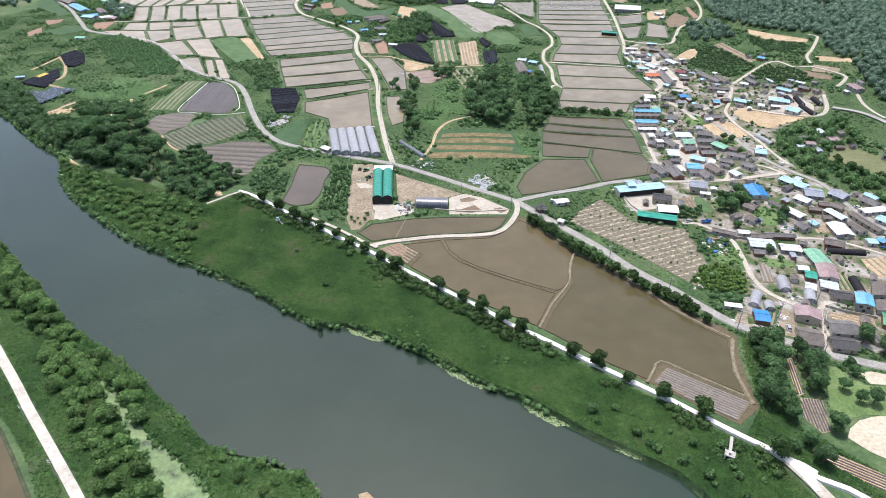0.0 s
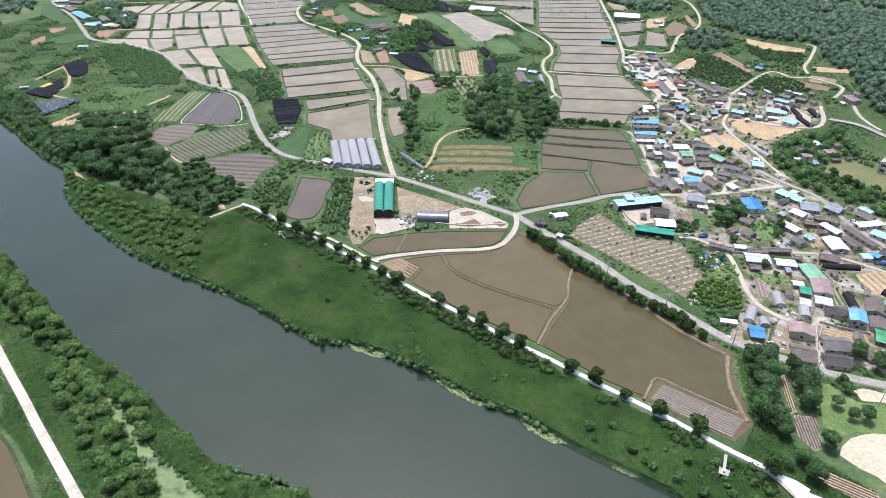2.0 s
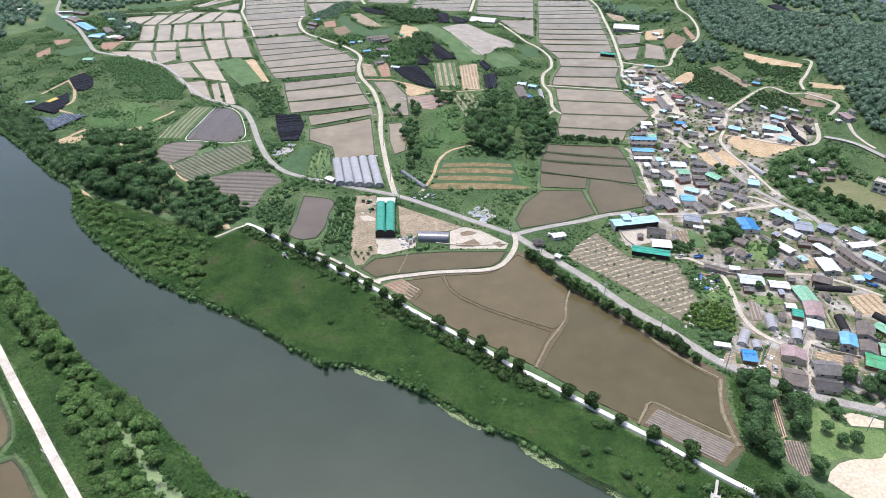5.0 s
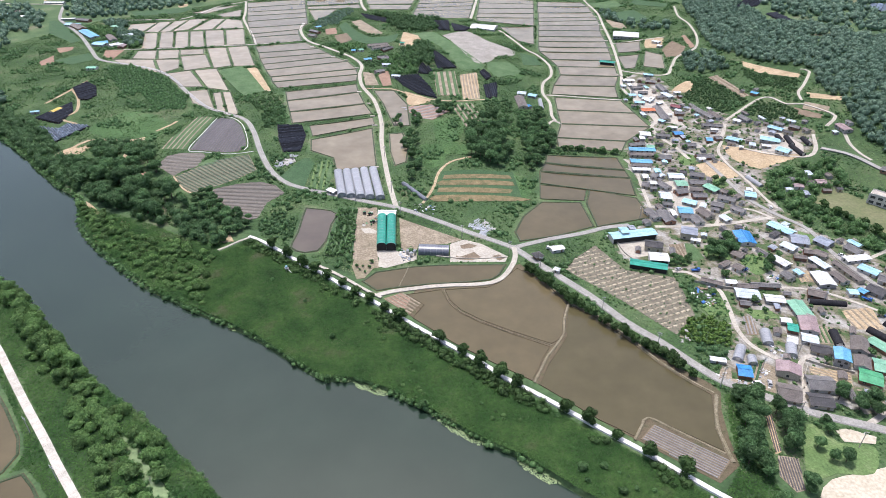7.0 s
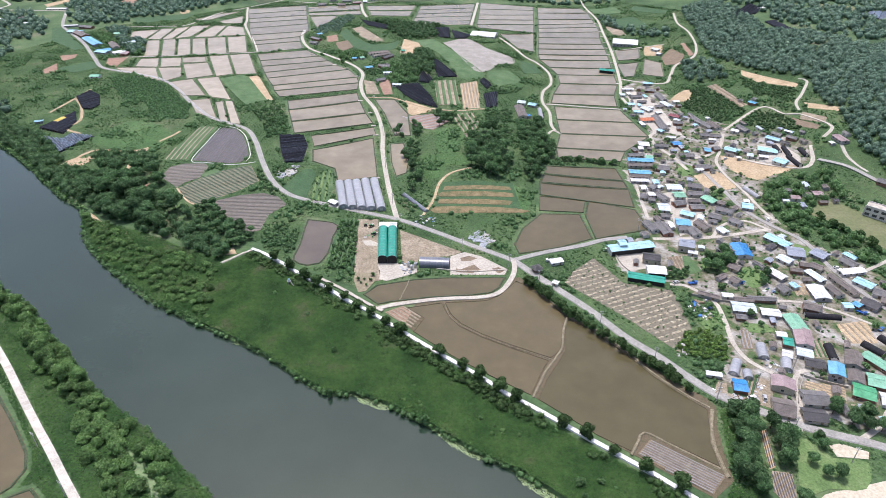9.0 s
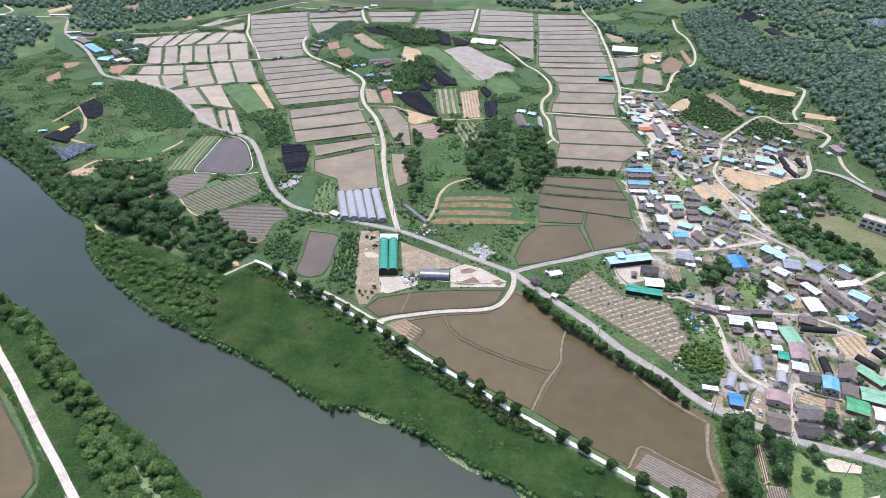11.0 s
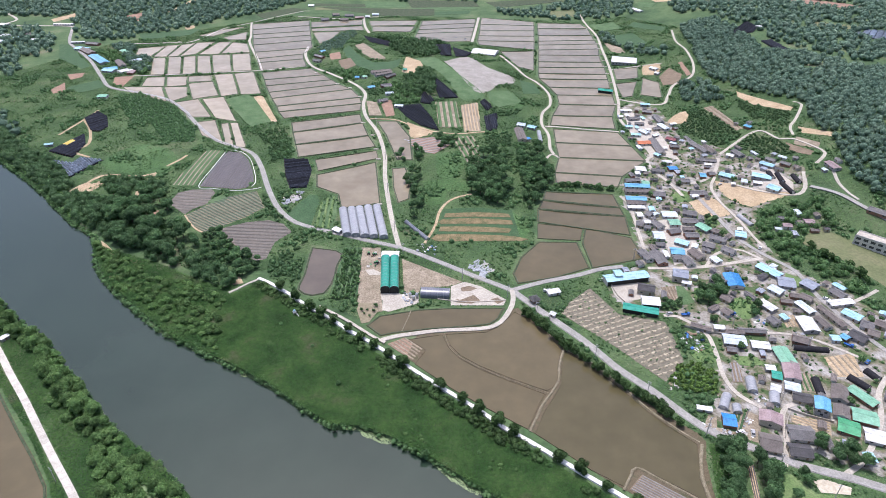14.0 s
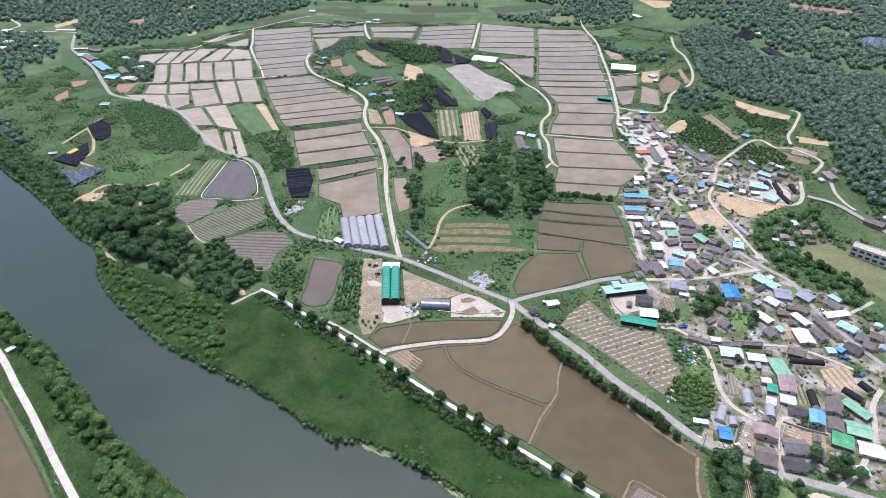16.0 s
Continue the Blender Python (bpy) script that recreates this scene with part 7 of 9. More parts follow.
def outbuildings():
    rng = random.Random(99)
    hosts = [o for o in scene.objects if o.parent is None and o.get("category") in ("house", "barn") and o.location.x > 105 and 180 < o.location.y < 640]
    for o in hosts:
        for k in range(9):
            a = rng.uniform(0, 6.28)
            r = rng.uniform(6.5, 13)
            x, y = o.location.x + math.cos(a) * r, o.location.y + math.sin(a) * r
            l, w, turn = rng.uniform(3.5, 8), rng.uniform(3.2, 5.2), o.rotation_euler.z + rng.choice((0, math.pi / 2))
            px = np.array([x + math.cos(turn) * l / 2 * i - math.sin(turn) * w / 2 * j for i in (-1, 0, 1) for j in (-1, 0, 1)])
            py = np.array([y + math.sin(turn) * l / 2 * i + math.cos(turn) * w / 2 * j for i in (-1, 0, 1) for j in (-1, 0, 1)])
            if any(inside(px, py, q).any() for q in SOLID):
                continue
            dx, dy = math.cos(turn) * l / 2, math.sin(turn) * l / 2
            house([(x - dx, y - dy), (x + dx, y + dy)], w, rng.choice(("slate", "brown", "brown", "char", "slate", "slate", "brown", "steel", "white", "pale", "sky")), wall=2.0, name="shed")


outbuildings()

house([(-240.4, 265.3), (-237.9, 269.6)], 4.0, "white", wall=2.2, name="shed")


# ---- plants ----
M["deep_leaf"] = mat("dark_leaves", [(0.038, 0.081, 0.025), (0.058, 0.111, 0.034), (0.085, 0.145, 0.051)], 0.3, 0.75, 4.0, per=0.2, island=0.35, spec=0.25, through_light=0.3)
M["wood_leaf"] = mat("wood_leaves", [(0.070, 0.143, 0.061), (0.108, 0.204, 0.085), (0.155, 0.260, 0.115)], 0.3, 0.7, 4.0, per=0.28, island=0.22, spec=0.3, through_light=0.5)
plant_proto("avenue_tree", "round leafy roadside tree with dark green crown", "tree", 2.6, 6.0, M["deep_leaf"], 4, 9, 700, 0.27, low=0.05)
plant_proto("broadleaf_tree", "large broadleaf tree with dark uneven crown", "tree", 3.8, 8.5, M["wood_leaf"], 6, 12, 1300, 0.30, 0.25)
plant_proto("willow_bush", "pale green riverside willow bush", "bush", 2.6, 3.6, M["willow"], 5, 11, 950, 0.24, 0.12, low=0.1)
plant_proto("shrub", "low dark green shrub", "bush", 1.3, 2.0, M["leaf"], 3, 5, 160, 0.28, 0.07, low=0.1)
plant_proto("fruit_tree", "small young fruit tree", "tree", 1.1, 2.3, M["leaf"], 3, 5, 130, 0.24, 0.06)


plant_proto("willow_tree", "round leafy willow tree on the river bank", "tree", 3.3, 7.0, M["willow"], 4, 12, 1300, 0.26, 0.18, low=0.12)


def avenue(line, gap, off, seed, kind="avenue_tree", skip=0.12, lo=0.75, hi=1.15, group="trees along the road", a=0.0, b=1.0):
    rng = np.random.default_rng(seed)
    pts = spline(line, 1.0)
    total, n = 0.0, len(pts)
    nxt = gap
    for i in range(int(n * a) + 1, int(n * b)):
        p, q = pts[i - 1], pts[i]
        total += math.hypot(q[0] - p[0], q[1] - p[1])
        if total >= nxt:
            nxt += gap * rng.uniform(0.75, 1.3)
            if rng.random() < skip:
                continue
            d = Vector((q[0] - p[0], q[1] - p[1])).normalized()
            plant(kind, q[0] + d.y * off + rng.normal() * 0.3, q[1] - d.x * off + rng.normal() * 0.3, rng, lo, hi, group)


ROAD_TREES = [(114.6, 209.9), (107.3, 218.5), (102.5, 226.8), (93.4, 234.2), (89.6, 239.3), (83.3, 245.5), (78.1, 251.9), (71.8, 260.5), (64.8, 268.0), (59.2, 276.9), (53.4, 286.8), (47.0, 294.9), (41.1, 302.6)]
avenue(ROAD_TREES, 4.2, 0.0, 3, lo=0.8, hi=1.2, skip=0.15)
avenue([(-109.6, 321.4), (-94.2, 309.8), (-79.3, 297.0), (-63.6, 285.6), (-42.6, 268.5), (-25.7, 254.3), (-11.2, 242.0), (4.2, 229.2), (18.6, 217.4), (27.5, 208.5), (38.3, 200.8), (48.5, 192.8), (60.1, 184.3), (74.5, 173.1), (83.1, 167.0), (94.3, 158.3), (101.5, 151.3), (109.2, 144.5), (120.6, 135.5)], 11, -0.7, 4, lo=0.9, hi=1.45, skip=0.1, group="trees along the levee")
avenue([(83.4, 460.3), (101.5, 463.1), (118.3, 458.7), (132.0, 457.1)], 3.0, 0, 5, "shrub", lo=1.2, hi=2.3, skip=0.05)
avenue([(240.9, 375.4), (250.3, 362.3), (261.5, 347.0), (263.0, 329.2)], 7, 0, 6, "avenue_tree", lo=0.9, hi=1.4)

# river woods
wood("broadleaf_tree", [(-266.5, 418.0), (-235.9, 437.8), (-205.8, 415.0), (-177.2, 373.3), (-167.8, 334.9), (-198.3, 352.7), (-233.1, 371.7)], 7.6, 11, 0.85, 1.6, "river wood")
wood("broadleaf_tree", [(-173.4, 373.5), (-154.7, 382.9), (-115.2, 341.8), (-134.9, 315.4), (-157.9, 332.2)], 6.5, 13, 0.5, 0.9, "river wood")
wood("broadleaf_tree", GARDENS[0], 4.6, 19, 0.6, 1.0, "garden trees", keep_off=False)
wood("broadleaf_tree", [(181.5, 311.6), (186.4, 309.6), (182.6, 299.9), (178.4, 298.2)], 4.5, 14, 0.5, 0.8, "garden trees", keep_off=False)
wood("broadleaf_tree", GARDENS[4], 5.0, 24, 0.45, 0.75, "garden trees", keep_off=False)
wood("broadleaf_tree", GARDENS[7], 4.2, 26, 0.4, 0.65, "garden trees", keep_off=False)
thicket("garden_growth", [GARDENS[1], GARDENS[6]], 3.0, 58, 0.5, 1.4, 0.8, M["leaf"], "bushy green growth in village gardens", "bushes", 26, 0.28, keep_off=False, rise=0.4, level=-0.1)
wood("broadleaf_tree", [(127.2, 203.3), (134.2, 206.2), (135.0, 194.8), (127.1, 174.4), (125.3, 160.6), (118.6, 155.3), (115.2, 165.8), (119.3, 186.4)], 4.6, 20, 0.7, 1.05, "roadside grove")
wood("broadleaf_tree", [(139.7, 194.9), (149.6, 194.0), (143.1, 174.6), (136.2, 171.7), (133.7, 177.4)], 4.6, 21, 0.65, 1.0, "roadside grove")
wood("broadleaf_tree", [(171.8, 209.0), (180.9, 205.8), (187.8, 189.4), (175.0, 194.0), (166.7, 200.7)], 6.0, 22, 0.55, 0.9, "garden trees", keep_off=False)
wood("broadleaf_tree", [(119.4, 152.8), (124.8, 148.0), (127.7, 138.8), (120.4, 138.8), (114.3, 145.5)], 6.5, 27, 0.5, 0.9, "levee trees")
wood("broadleaf_tree", [(136.2, 171.7), (145.7, 166.2), (140.2, 155.6), (131.8, 150.5), (134.9, 160.7)], 8, 28, 0.5, 0.8, "playground trees")
thicket("wood", [[(-426.3, 570.3), (-363.0, 514.3), (-329.1, 496.9), (-274.1, 424.9), (-252.2, 394.4), (-280.0, 410.5), (-334.4, 462.9), (-390.3, 510.1), (-507.9, 611.4), (-564.9, 696.3)], [(-270.9, 456.0), (-244.3, 458.2), (-215.9, 443.2), (-207.9, 421.2), (-236.7, 439.5), (-254.9, 430.4)]], 5.0, 12, 2.2, 3.8, 1.0, M["wood_leaf"], "dark riverside wood", "wood", 70, 0.42, rise=0.9)
wood("broadleaf_tree", [(15.6, 471.1), (21.6, 490.7), (32.5, 505.4), (43.2, 506.9), (48.9, 479.3), (48.5, 449.9), (46.1, 427.8), (33.8, 420.0), (23.3, 428.0), (17.2, 438.9)], 6.6, 15, 0.8, 1.3, "wood on the knoll's flank", label="tall dark broadleaf tree on the knoll's flank")
wood("broadleaf_tree", [(60.6, 529.5), (78.8, 545.0), (87.2, 495.3), (87.2, 473.6), (77.2, 452.0), (69.6, 425.6), (61.2, 414.5), (59.5, 438.5), (59.0, 469.0)], 5.6, 18, 0.55, 1.05, "wood on the knoll's flank")
for k, grove in enumerate(([(-34.9, 485.2), (-21.5, 485.2), (-17.5, 440.2), (-20.3, 405.7), (-25.2, 406.0), (-28.8, 442.2), (-33.5, 462.0)], [(-11.3, 548.7), (4.0, 545.4), (4.9, 519.7), (-10.6, 516.1)], [(-31.9, 532.2), (-23.2, 527.7), (-19.4, 492.4), (-26.4, 492.2)], [(-45.1, 521.6), (-32.9, 514.9), (-33.0, 499.4), (-43.8, 504.6)])):
    wood("broadleaf_tree", grove, 6.0, 210 + k, 0.45, 0.85, "small trees among the knoll's plots", keep_off=False)
thicket("wood", [[(-104.9, 925.9), (-71.5, 906.0), (-12.5, 894.3), (-9.9, 824.4), (-25.3, 808.4), (-62.5, 832.0)], [(-48.8, 726.9), (-34.1, 763.3), (-12.6, 705.6), (-17.5, 652.2), (-35.7, 659.2), (-49.0, 680.7)]], 5.4, 16, 1.8, 3.6, 1.0, M["wood_leaf"], "dark wood on top of the knoll", "wood", 50, 0.5, rise=0.9)
thicket("wood", [[(210.7, 386.8), (232.8, 419.1), (262.8, 428.6), (275.1, 429.2), (279.4, 411.0), (267.5, 383.5), (242.2, 378.6), (224.6, 346.4), (220.7, 359.2), (212.9, 372.7)], [(235.8, 372.2), (251.7, 365.4), (261.5, 347.0), (258.3, 320.4), (245.7, 322.9), (236.5, 340.5)]], 6.0, 23, 2.0, 3.6, 1.0, M["leaf"], "leafy hedge wood beside the sports field", "wood", 50, 0.55, rise=0.8)
thicket("wood", [[(-427.8, 865.2), (-368.8, 810.7), (-352.6, 768.9), (-357.1, 729.8), (-382.8, 767.5), (-440.4, 850.9)], [(258.1, 715.6), (280.7, 691.4), (280.4, 638.3), (252.7, 637.6), (242.2, 659.4)]], 7.0, 25, 2.6, 4.0, 1.0, M["hazed_leaf"], "dark trees beside a far farm", "wood", 40, 0.8, rise=0.8)
thicket("wood", [[(-349.4, 491.7), (-288.6, 429.7), (-273.5, 431.7), (-261.6, 427.8), (-222.9, 407.5), (-192.5, 378.4), (-169.8, 355.6), (-132.3, 333.1), (-122.3, 321.1), (-143.9, 319.3), (-170.4, 339.2), (-189.8, 345.9), (-220.8, 361.9), (-243.3, 379.3), (-274.0, 402.5)]], 4.8, 17, 1.3, 3.6, 1.1, M["wood_leaf"], "dark riverside wood", "wood", 80, 0.4, rise=0.85)
thicket("hedge", [strip(LEVEE[:9], 1.8, 8.5), strip(LEVEE[8:22], 1.6, 8.5)], 2.4, 29, 0.9, 2.2, 0.85, M["deep_leaf"], "dark bushes along the levee", "bushes", 34, 0.3, rise=0.6, level=-0.02)
thicket("hedge", [strip(LEVEE[8:14], 1.8, 9.0)], 2.3, 30, 0.9, 2.3, 0.9, M["deep_leaf"], "dense dark bushes below the levee path", "bushes", 40, 0.28, rise=0.6, level=-0.35)
# willows on both banks
wood("willow_tree", strip(NEAR_BANK, 2.5, 12.0, 0.0, 0.72), 5.4, 81, 0.75, 1.2, "near bank willows")
wood("willow_bush", [(-240.1, 371.7), (-177.2, 326.1), (-155.0, 323.7), (-132.4, 307.0), (-118.0, 258.8), (-158.4, 285.2), (-207.0, 321.0)], 4.5, 31, 0.5, 1.05, "bank willows", 0.6)
wood("willow_bush", [(-214.7, 262.1), (-195.0, 246.4), (-168.6, 220.9), (-149.8, 202.4), (-125.8, 184.3), (-105.5, 166.8), (-102.1, 152.3), (-128.1, 170.7), (-145.4, 182.4), (-165.7, 202.1), (-190.3, 220.6)], 5.0, 32, 0.7, 1.3, "near bank willows", 0.5)
wood("willow_bush", [(-160.1, 191.9), (-148.6, 195.4), (-132.2, 179.5), (-113.9, 157.3), (-96.4, 142.8), (-86.2, 125.6), (-93.4, 110.5), (-116.7, 142.5), (-138.9, 167.7)], 5.6, 33, 0.7, 1.35, "near bank willows", 0.5)
wood("willow_bush", [(-350.9, 349.8), (-263.8, 298.1), (-213.1, 262.3), (-220.1, 255.4), (-254.6, 282.7), (-318.6, 319.2)], 5.2, 34, 0.7, 1.3, "near bank willows", 0.5)
wood("willow_bush", [(-100.3, 162.8), (-84.1, 150.1), (-62.9, 142.1), (-42.6, 132.4), (-40.7, 122.2), (-64.4, 121.9), (-73.4, 134.1), (-87.0, 147.6)], 6.5, 35, 0.4, 0.8, "near bank willows", 0.4)
wood("shrub", [(-53.2, 215.0), (-38.0, 207.8), (-18.8, 200.9), (-5.0, 194.3), (-7.0, 187.7), (-20.8, 197.4), (-42.1, 204.1), (-54.6, 209.4)], 6, 36, 0.8, 1.8, "bank shrubs", 0.3)
wood("shrub", [(43.5, 160.7), (53.9, 153.2), (67.3, 144.9), (76.4, 138.2), (80.9, 129.7), (106.4, 124.0), (97.3, 145.3), (81.5, 154.8), (64.4, 165.1)], 6.5, 37, 0.6, 1.7, "bank shrubs", 0.3)
M["berry"] = mat("bright_shrub_leaves", [(0.10, 0.18, 0.045), (0.14, 0.24, 0.06), (0.19, 0.28, 0.08)], 0.5, 0.7, 4.0, per=0.2, island=0.35, spec=0.25, through_light=0.35)
plant_proto("berry_shrub", "low bright green planted shrub", "bush", 1.25, 1.5, M["berry"], 4, 5, 200, 0.24, 0.06, low=0.05)
wood("berry_shrub", [(121.2, 254.1), (129.6, 258.2), (145.4, 251.7), (145.2, 243.4), (137.2, 233.7), (131.2, 235.3), (119.4, 237.7), (114.9, 242.9)], 2.1, 38, 0.75, 1.1, "planted shrubs")
thicket("orchard_weeds", [ORCHARD], 2.4, 83, 0.2, 0.55, 0.5, M["grey_crop"], "small grey-green weeds under young trees", "weeds", 6, 0.18, keep_off=False, rise=0.3)
wood("fruit_tree", ORCHARD, 9.5, 39, 0.3, 0.7, "young orchard trees", keep_off=False)

for rows, gap, lo, hi in (([(-94.4, 428.6), (-88.5, 440.6), (-83.7, 434.7), (-80.3, 409.3), (-80.7, 390.4), (-93.8, 389.7)], 4.0, 0.45, 0.8), ([(-68.1, 363.3), (-56.6, 363.6), (-52.2, 309.2), (-68.5, 308.8)], 2.6, 0.7, 1.2), ([(-182.9, 576.4), (-164.4, 590.1), (-132.7, 517.6), (-140.6, 497.8), (-163.8, 533.1)], 6.0, 0.8, 1.4),
                          ([(4.9, 543.9), (22.9, 546.4), (30.8, 488.9), (25.6, 475.9), (14.8, 492.1)], 6.0, 1.0, 1.7), ([(37.6, 513.0), (51.4, 531.9), (54.6, 508.3), (41.3, 490.7)], 5.0, 1.3, 2.0), ([(-50.5, 306.5), (-38.3, 303.0), (-40.4, 290.8), (-49.0, 294.2)], 4.5, 0.6, 1.0)):
    wood("fruit_tree", rows, gap, 41, lo, hi, "orchard trees", keep_off=False)
thicket("orchard", [[(234.2, 621.9), (254.9, 626.7), (266.4, 550.5), (239.6, 534.2), (219.8, 581.0)], [(288.4, 630.1), (296.7, 608.9), (317.0, 577.0), (303.7, 550.2), (286.4, 580.7), (283.3, 607.7)], [(271.7, 554.3), (290.0, 522.0), (288.4, 496.5), (259.6, 508.3), (253.8, 531.0)]], 3.0, 51, 0.9, 1.6, 0.95, M["wood_leaf"], "dense dark orchard on the hill's foot", "orchard", 20, 0.4)
# The hill and far woods below carry haze in their leaf colour.
thicket("wood", [[(310.7, 902.8), (338.2, 921.3), (361.2, 912.2), (367.3, 856.3), (365.0, 803.1), (360.8, 749.7), (386.4, 737.0), (402.1, 717.1), (419.3, 678.6), (449.5, 660.8), (471.1, 578.0), (356.9, 387.9), (320.5, 417.8), (308.4, 433.0), (312.5, 470.4), (322.9, 510.4), (324.4, 554.5), (331.8, 582.9), (330.5, 603.5), (304.8, 646.1), (284.6, 704.1), (296.2, 786.1)]], 5.0, 52, 2.2, 3.9, 1.05, M["hazed_leaf"], "dense dark green wood covering the hill", "wood", 40, 0.5, rise=0.9)
thicket("far_wood", [[(-252.3, 1278.4), (-104.4, 1288.8), (-98.2, 1207.0), (-155.9, 1184.1), (-239.5, 1207.3)], [(-95.4, 1169.4), (51.9, 1179.0), (51.3, 1160.7), (-93.7, 1147.0)], [(-143.5, 1080.8), (-88.9, 1084.1), (-87.7, 1068.4), (-141.7, 1065.1)], [(108.7, 1282.0), (303.1, 1212.9), (291.8, 1120.3), (200.7, 1185.9), (134.0, 1212.6)], [(187.8, 983.4), (205.2, 987.4), (248.9, 860.0), (275.8, 827.2), (270.2, 806.4), (229.4, 837.3)], [(-1189.0, 1301.4), (-390.7, 1360.4), (-232.7, 1169.7), (-288.0, 1072.0), (-354.4, 993.6), (-405.1, 925.0), (-448.7, 878.1), (-508.0, 889.4), (-579.2, 1016.3), (-738.9, 1006.9)], [(-780.5, 928.4), (-596.5, 949.9), (-535.8, 888.4), (-506.5, 818.8), (-515.1, 792.9), (-546.0, 770.0), (-640.1, 700.2)], [(-546.5, 783.7), (-531.8, 791.8), (-504.5, 752.3), (-494.3, 717.5), (-504.4, 712.8)], [(-574.9, 624.7), (-452.2, 613.7), (-413.1, 585.0), (-366.3, 520.3), (-430.4, 577.2), (-612.6, 675.2)], [(76.6, 1094.2), (133.1, 1105.8), (209.9, 1182.7), (297.3, 1105.3), (279.1, 1024.7), (229.6, 1029.0), (153.0, 1040.9), (83.8, 1063.2)], [(358.8, 1204.4), (888.7, 1204.7), (541.6, 684.4), (429.9, 699.3), (388.3, 771.5), (377.8, 885.9), (352.7, 969.6), (320.3, 964.8)]], 9.0, 53, 2.8, 5.2, 0.95, M["hazed_leaf"], "dark green woods on the far slopes", "wood", 16, 0.9, rise=0.7)
thicket("hedge", [[(-352.2, 662.6), (-327.4, 671.4), (-276.9, 628.5), (-235.5, 564.5), (-226.9, 533.4), (-251.1, 534.4), (-287.4, 587.3), (-300.1, 580.7), (-327.4, 619.7)]], 3.0, 54, 1.0, 1.9, 0.95, M["wood_leaf"], "dark shrub plantation", "shrubs", 24, 0.4, keep_off=False)
M["weeds"] = mat("weed_leaves", [(0.048, 0.098, 0.036), (0.078, 0.146, 0.052), (0.115, 0.188, 0.074), (0.205, 0.195, 0.130)], 0.028, 0.9, 24.0, island=0.16, spec=0.2, through_light=0.3, stops=[0.34, 0.46, 0.58, 0.76])
M["herb"] = mat("flood_plain_leaves", [(0.028, 0.072, 0.020), (0.043, 0.108, 0.028), (0.078, 0.156, 0.043), (0.150, 0.150, 0.092)], 0.05, 0.85, 12.0, island=0.16, spec=0.25, through_light=0.45, stops=[0.3, 0.42, 0.58, 0.73])
# growth of the flood plain and banks
PLAIN = [(-123.7, 257.8), (-132.0, 308.2), (-109.6, 326.1), (-60.3, 281.3), (-7.6, 237.6)] + [(18.5, 215.5), (48.2, 191.1), (90.6, 158.8), (113.0, 138.7), (123.7, 124.2), (87.7, 119.9), (81.8, 129.7), (76.2, 137.3), (66.9, 143.5), (53.7, 151.9), (43.3, 159.2), (32.5, 168.5), (16.5, 176.9), (-4.9, 192.3), (-23.6, 204.0), (-38.3, 210.4), (-52.5, 210.9), (-69.1, 222.2), (-87.5, 236.6), (-104.7, 247.1)]
herbs("flood_plain_growth", [PLAIN], 9.0, 61, 0.26, M["herb"], "thick green herbs and reeds on the flood plain", "undergrowth", 0.9)
thicket("low_bushes", [PLAIN], 3.0, 66, 0.7, 1.7, 0.75, M["deep_leaf"], "low leafy bushes among the herbs", "bushes", 24, 0.22, rise=0.2, level=0.3)
wood("shrub", PLAIN, 28, 64, 0.5, 1.2, "flood plain shrubs", 0.2)
herbs("bank_growth", [[(-476.7, 392.8), (-246.3, 287.0), (-178.9, 167.1), (-103.9, 112.2), (-131.9, 95.4), (-232.3, 120.0)], [(-246.8, 287.0), (-216.8, 265.7), (-170.7, 225.0), (-122.1, 185.9), (-88.1, 156.3), (-83.1, 121.7), (-103.9, 112.2), (-179.3, 167.1)], [(-240.0, 365.6), (-181.4, 341.7), (-140.7, 319.4), (-110.5, 324.8), (-103.7, 248.1), (-149.8, 271.2), (-208.8, 322.6)], [(-235.9, 365.0), (-133.2, 309.8), (-116.4, 255.8), (-158.0, 284.2), (-206.2, 319.3)], [(-78.0, 143.0), (-39.0, 132.4), (-35.6, 122.3), (-64.4, 121.9)], [(-88.1, 156.3), (-70.6, 143.1), (-61.6, 123.9), (-81.4, 121.7), (-90.9, 142.9)], strip(ROAD_TREES, -2.4, 1.6), [(121.4, 203.2), (129.5, 203.3), (124.5, 155.4), (142.6, 136.8), (135.4, 124.3), (123.3, 130.2), (100.1, 147.7), (113.6, 164.4)]], 3.2, 62, 0.36, M["herb"], "rough green growth on the river banks", "undergrowth", 0.8)
herbs("weeds", [[(-540.7, 660.2), (-450.0, 864.0), (-261.5, 1035.1), (-209.1, 1038.2), (-41.7, 1048.1), (262.0, 1022.5), (353.1, 816.1), (324.4, 565.5), (340.4, 436.1), (341.1, 358.5)] + [(211.5, 172.7), (159.6, 166.4), (111.5, 161.7), (58.2, 255.9), (34.5, 295.8), (-42.0, 285.5), (-109.8, 328.3)] + [(-112.2, 336.8), (-162.4, 335.1), (-257.0, 415.8), (-434.6, 584.2)]], 0.95, 63, 0.42, M["weeds"], "low green weeds between fields", "weeds", 0.4)
LAND = [(-540.7, 660.2), (-450.0, 864.0), (-261.5, 1035.1), (-209.1, 1038.2), (-41.7, 1048.1), (262.0, 1022.5), (353.1, 816.1), (324.4, 565.5), (340.4, 436.1), (341.1, 358.5)] + [(211.5, 172.7), (159.6, 166.4), (111.5, 161.7), (58.2, 255.9), (34.5, 295.8), (-42.0, 285.5), (-109.8, 328.3)] + [(-112.2, 336.8), (-162.4, 335.1), (-257.0, 415.8), (-434.6, 584.2)]
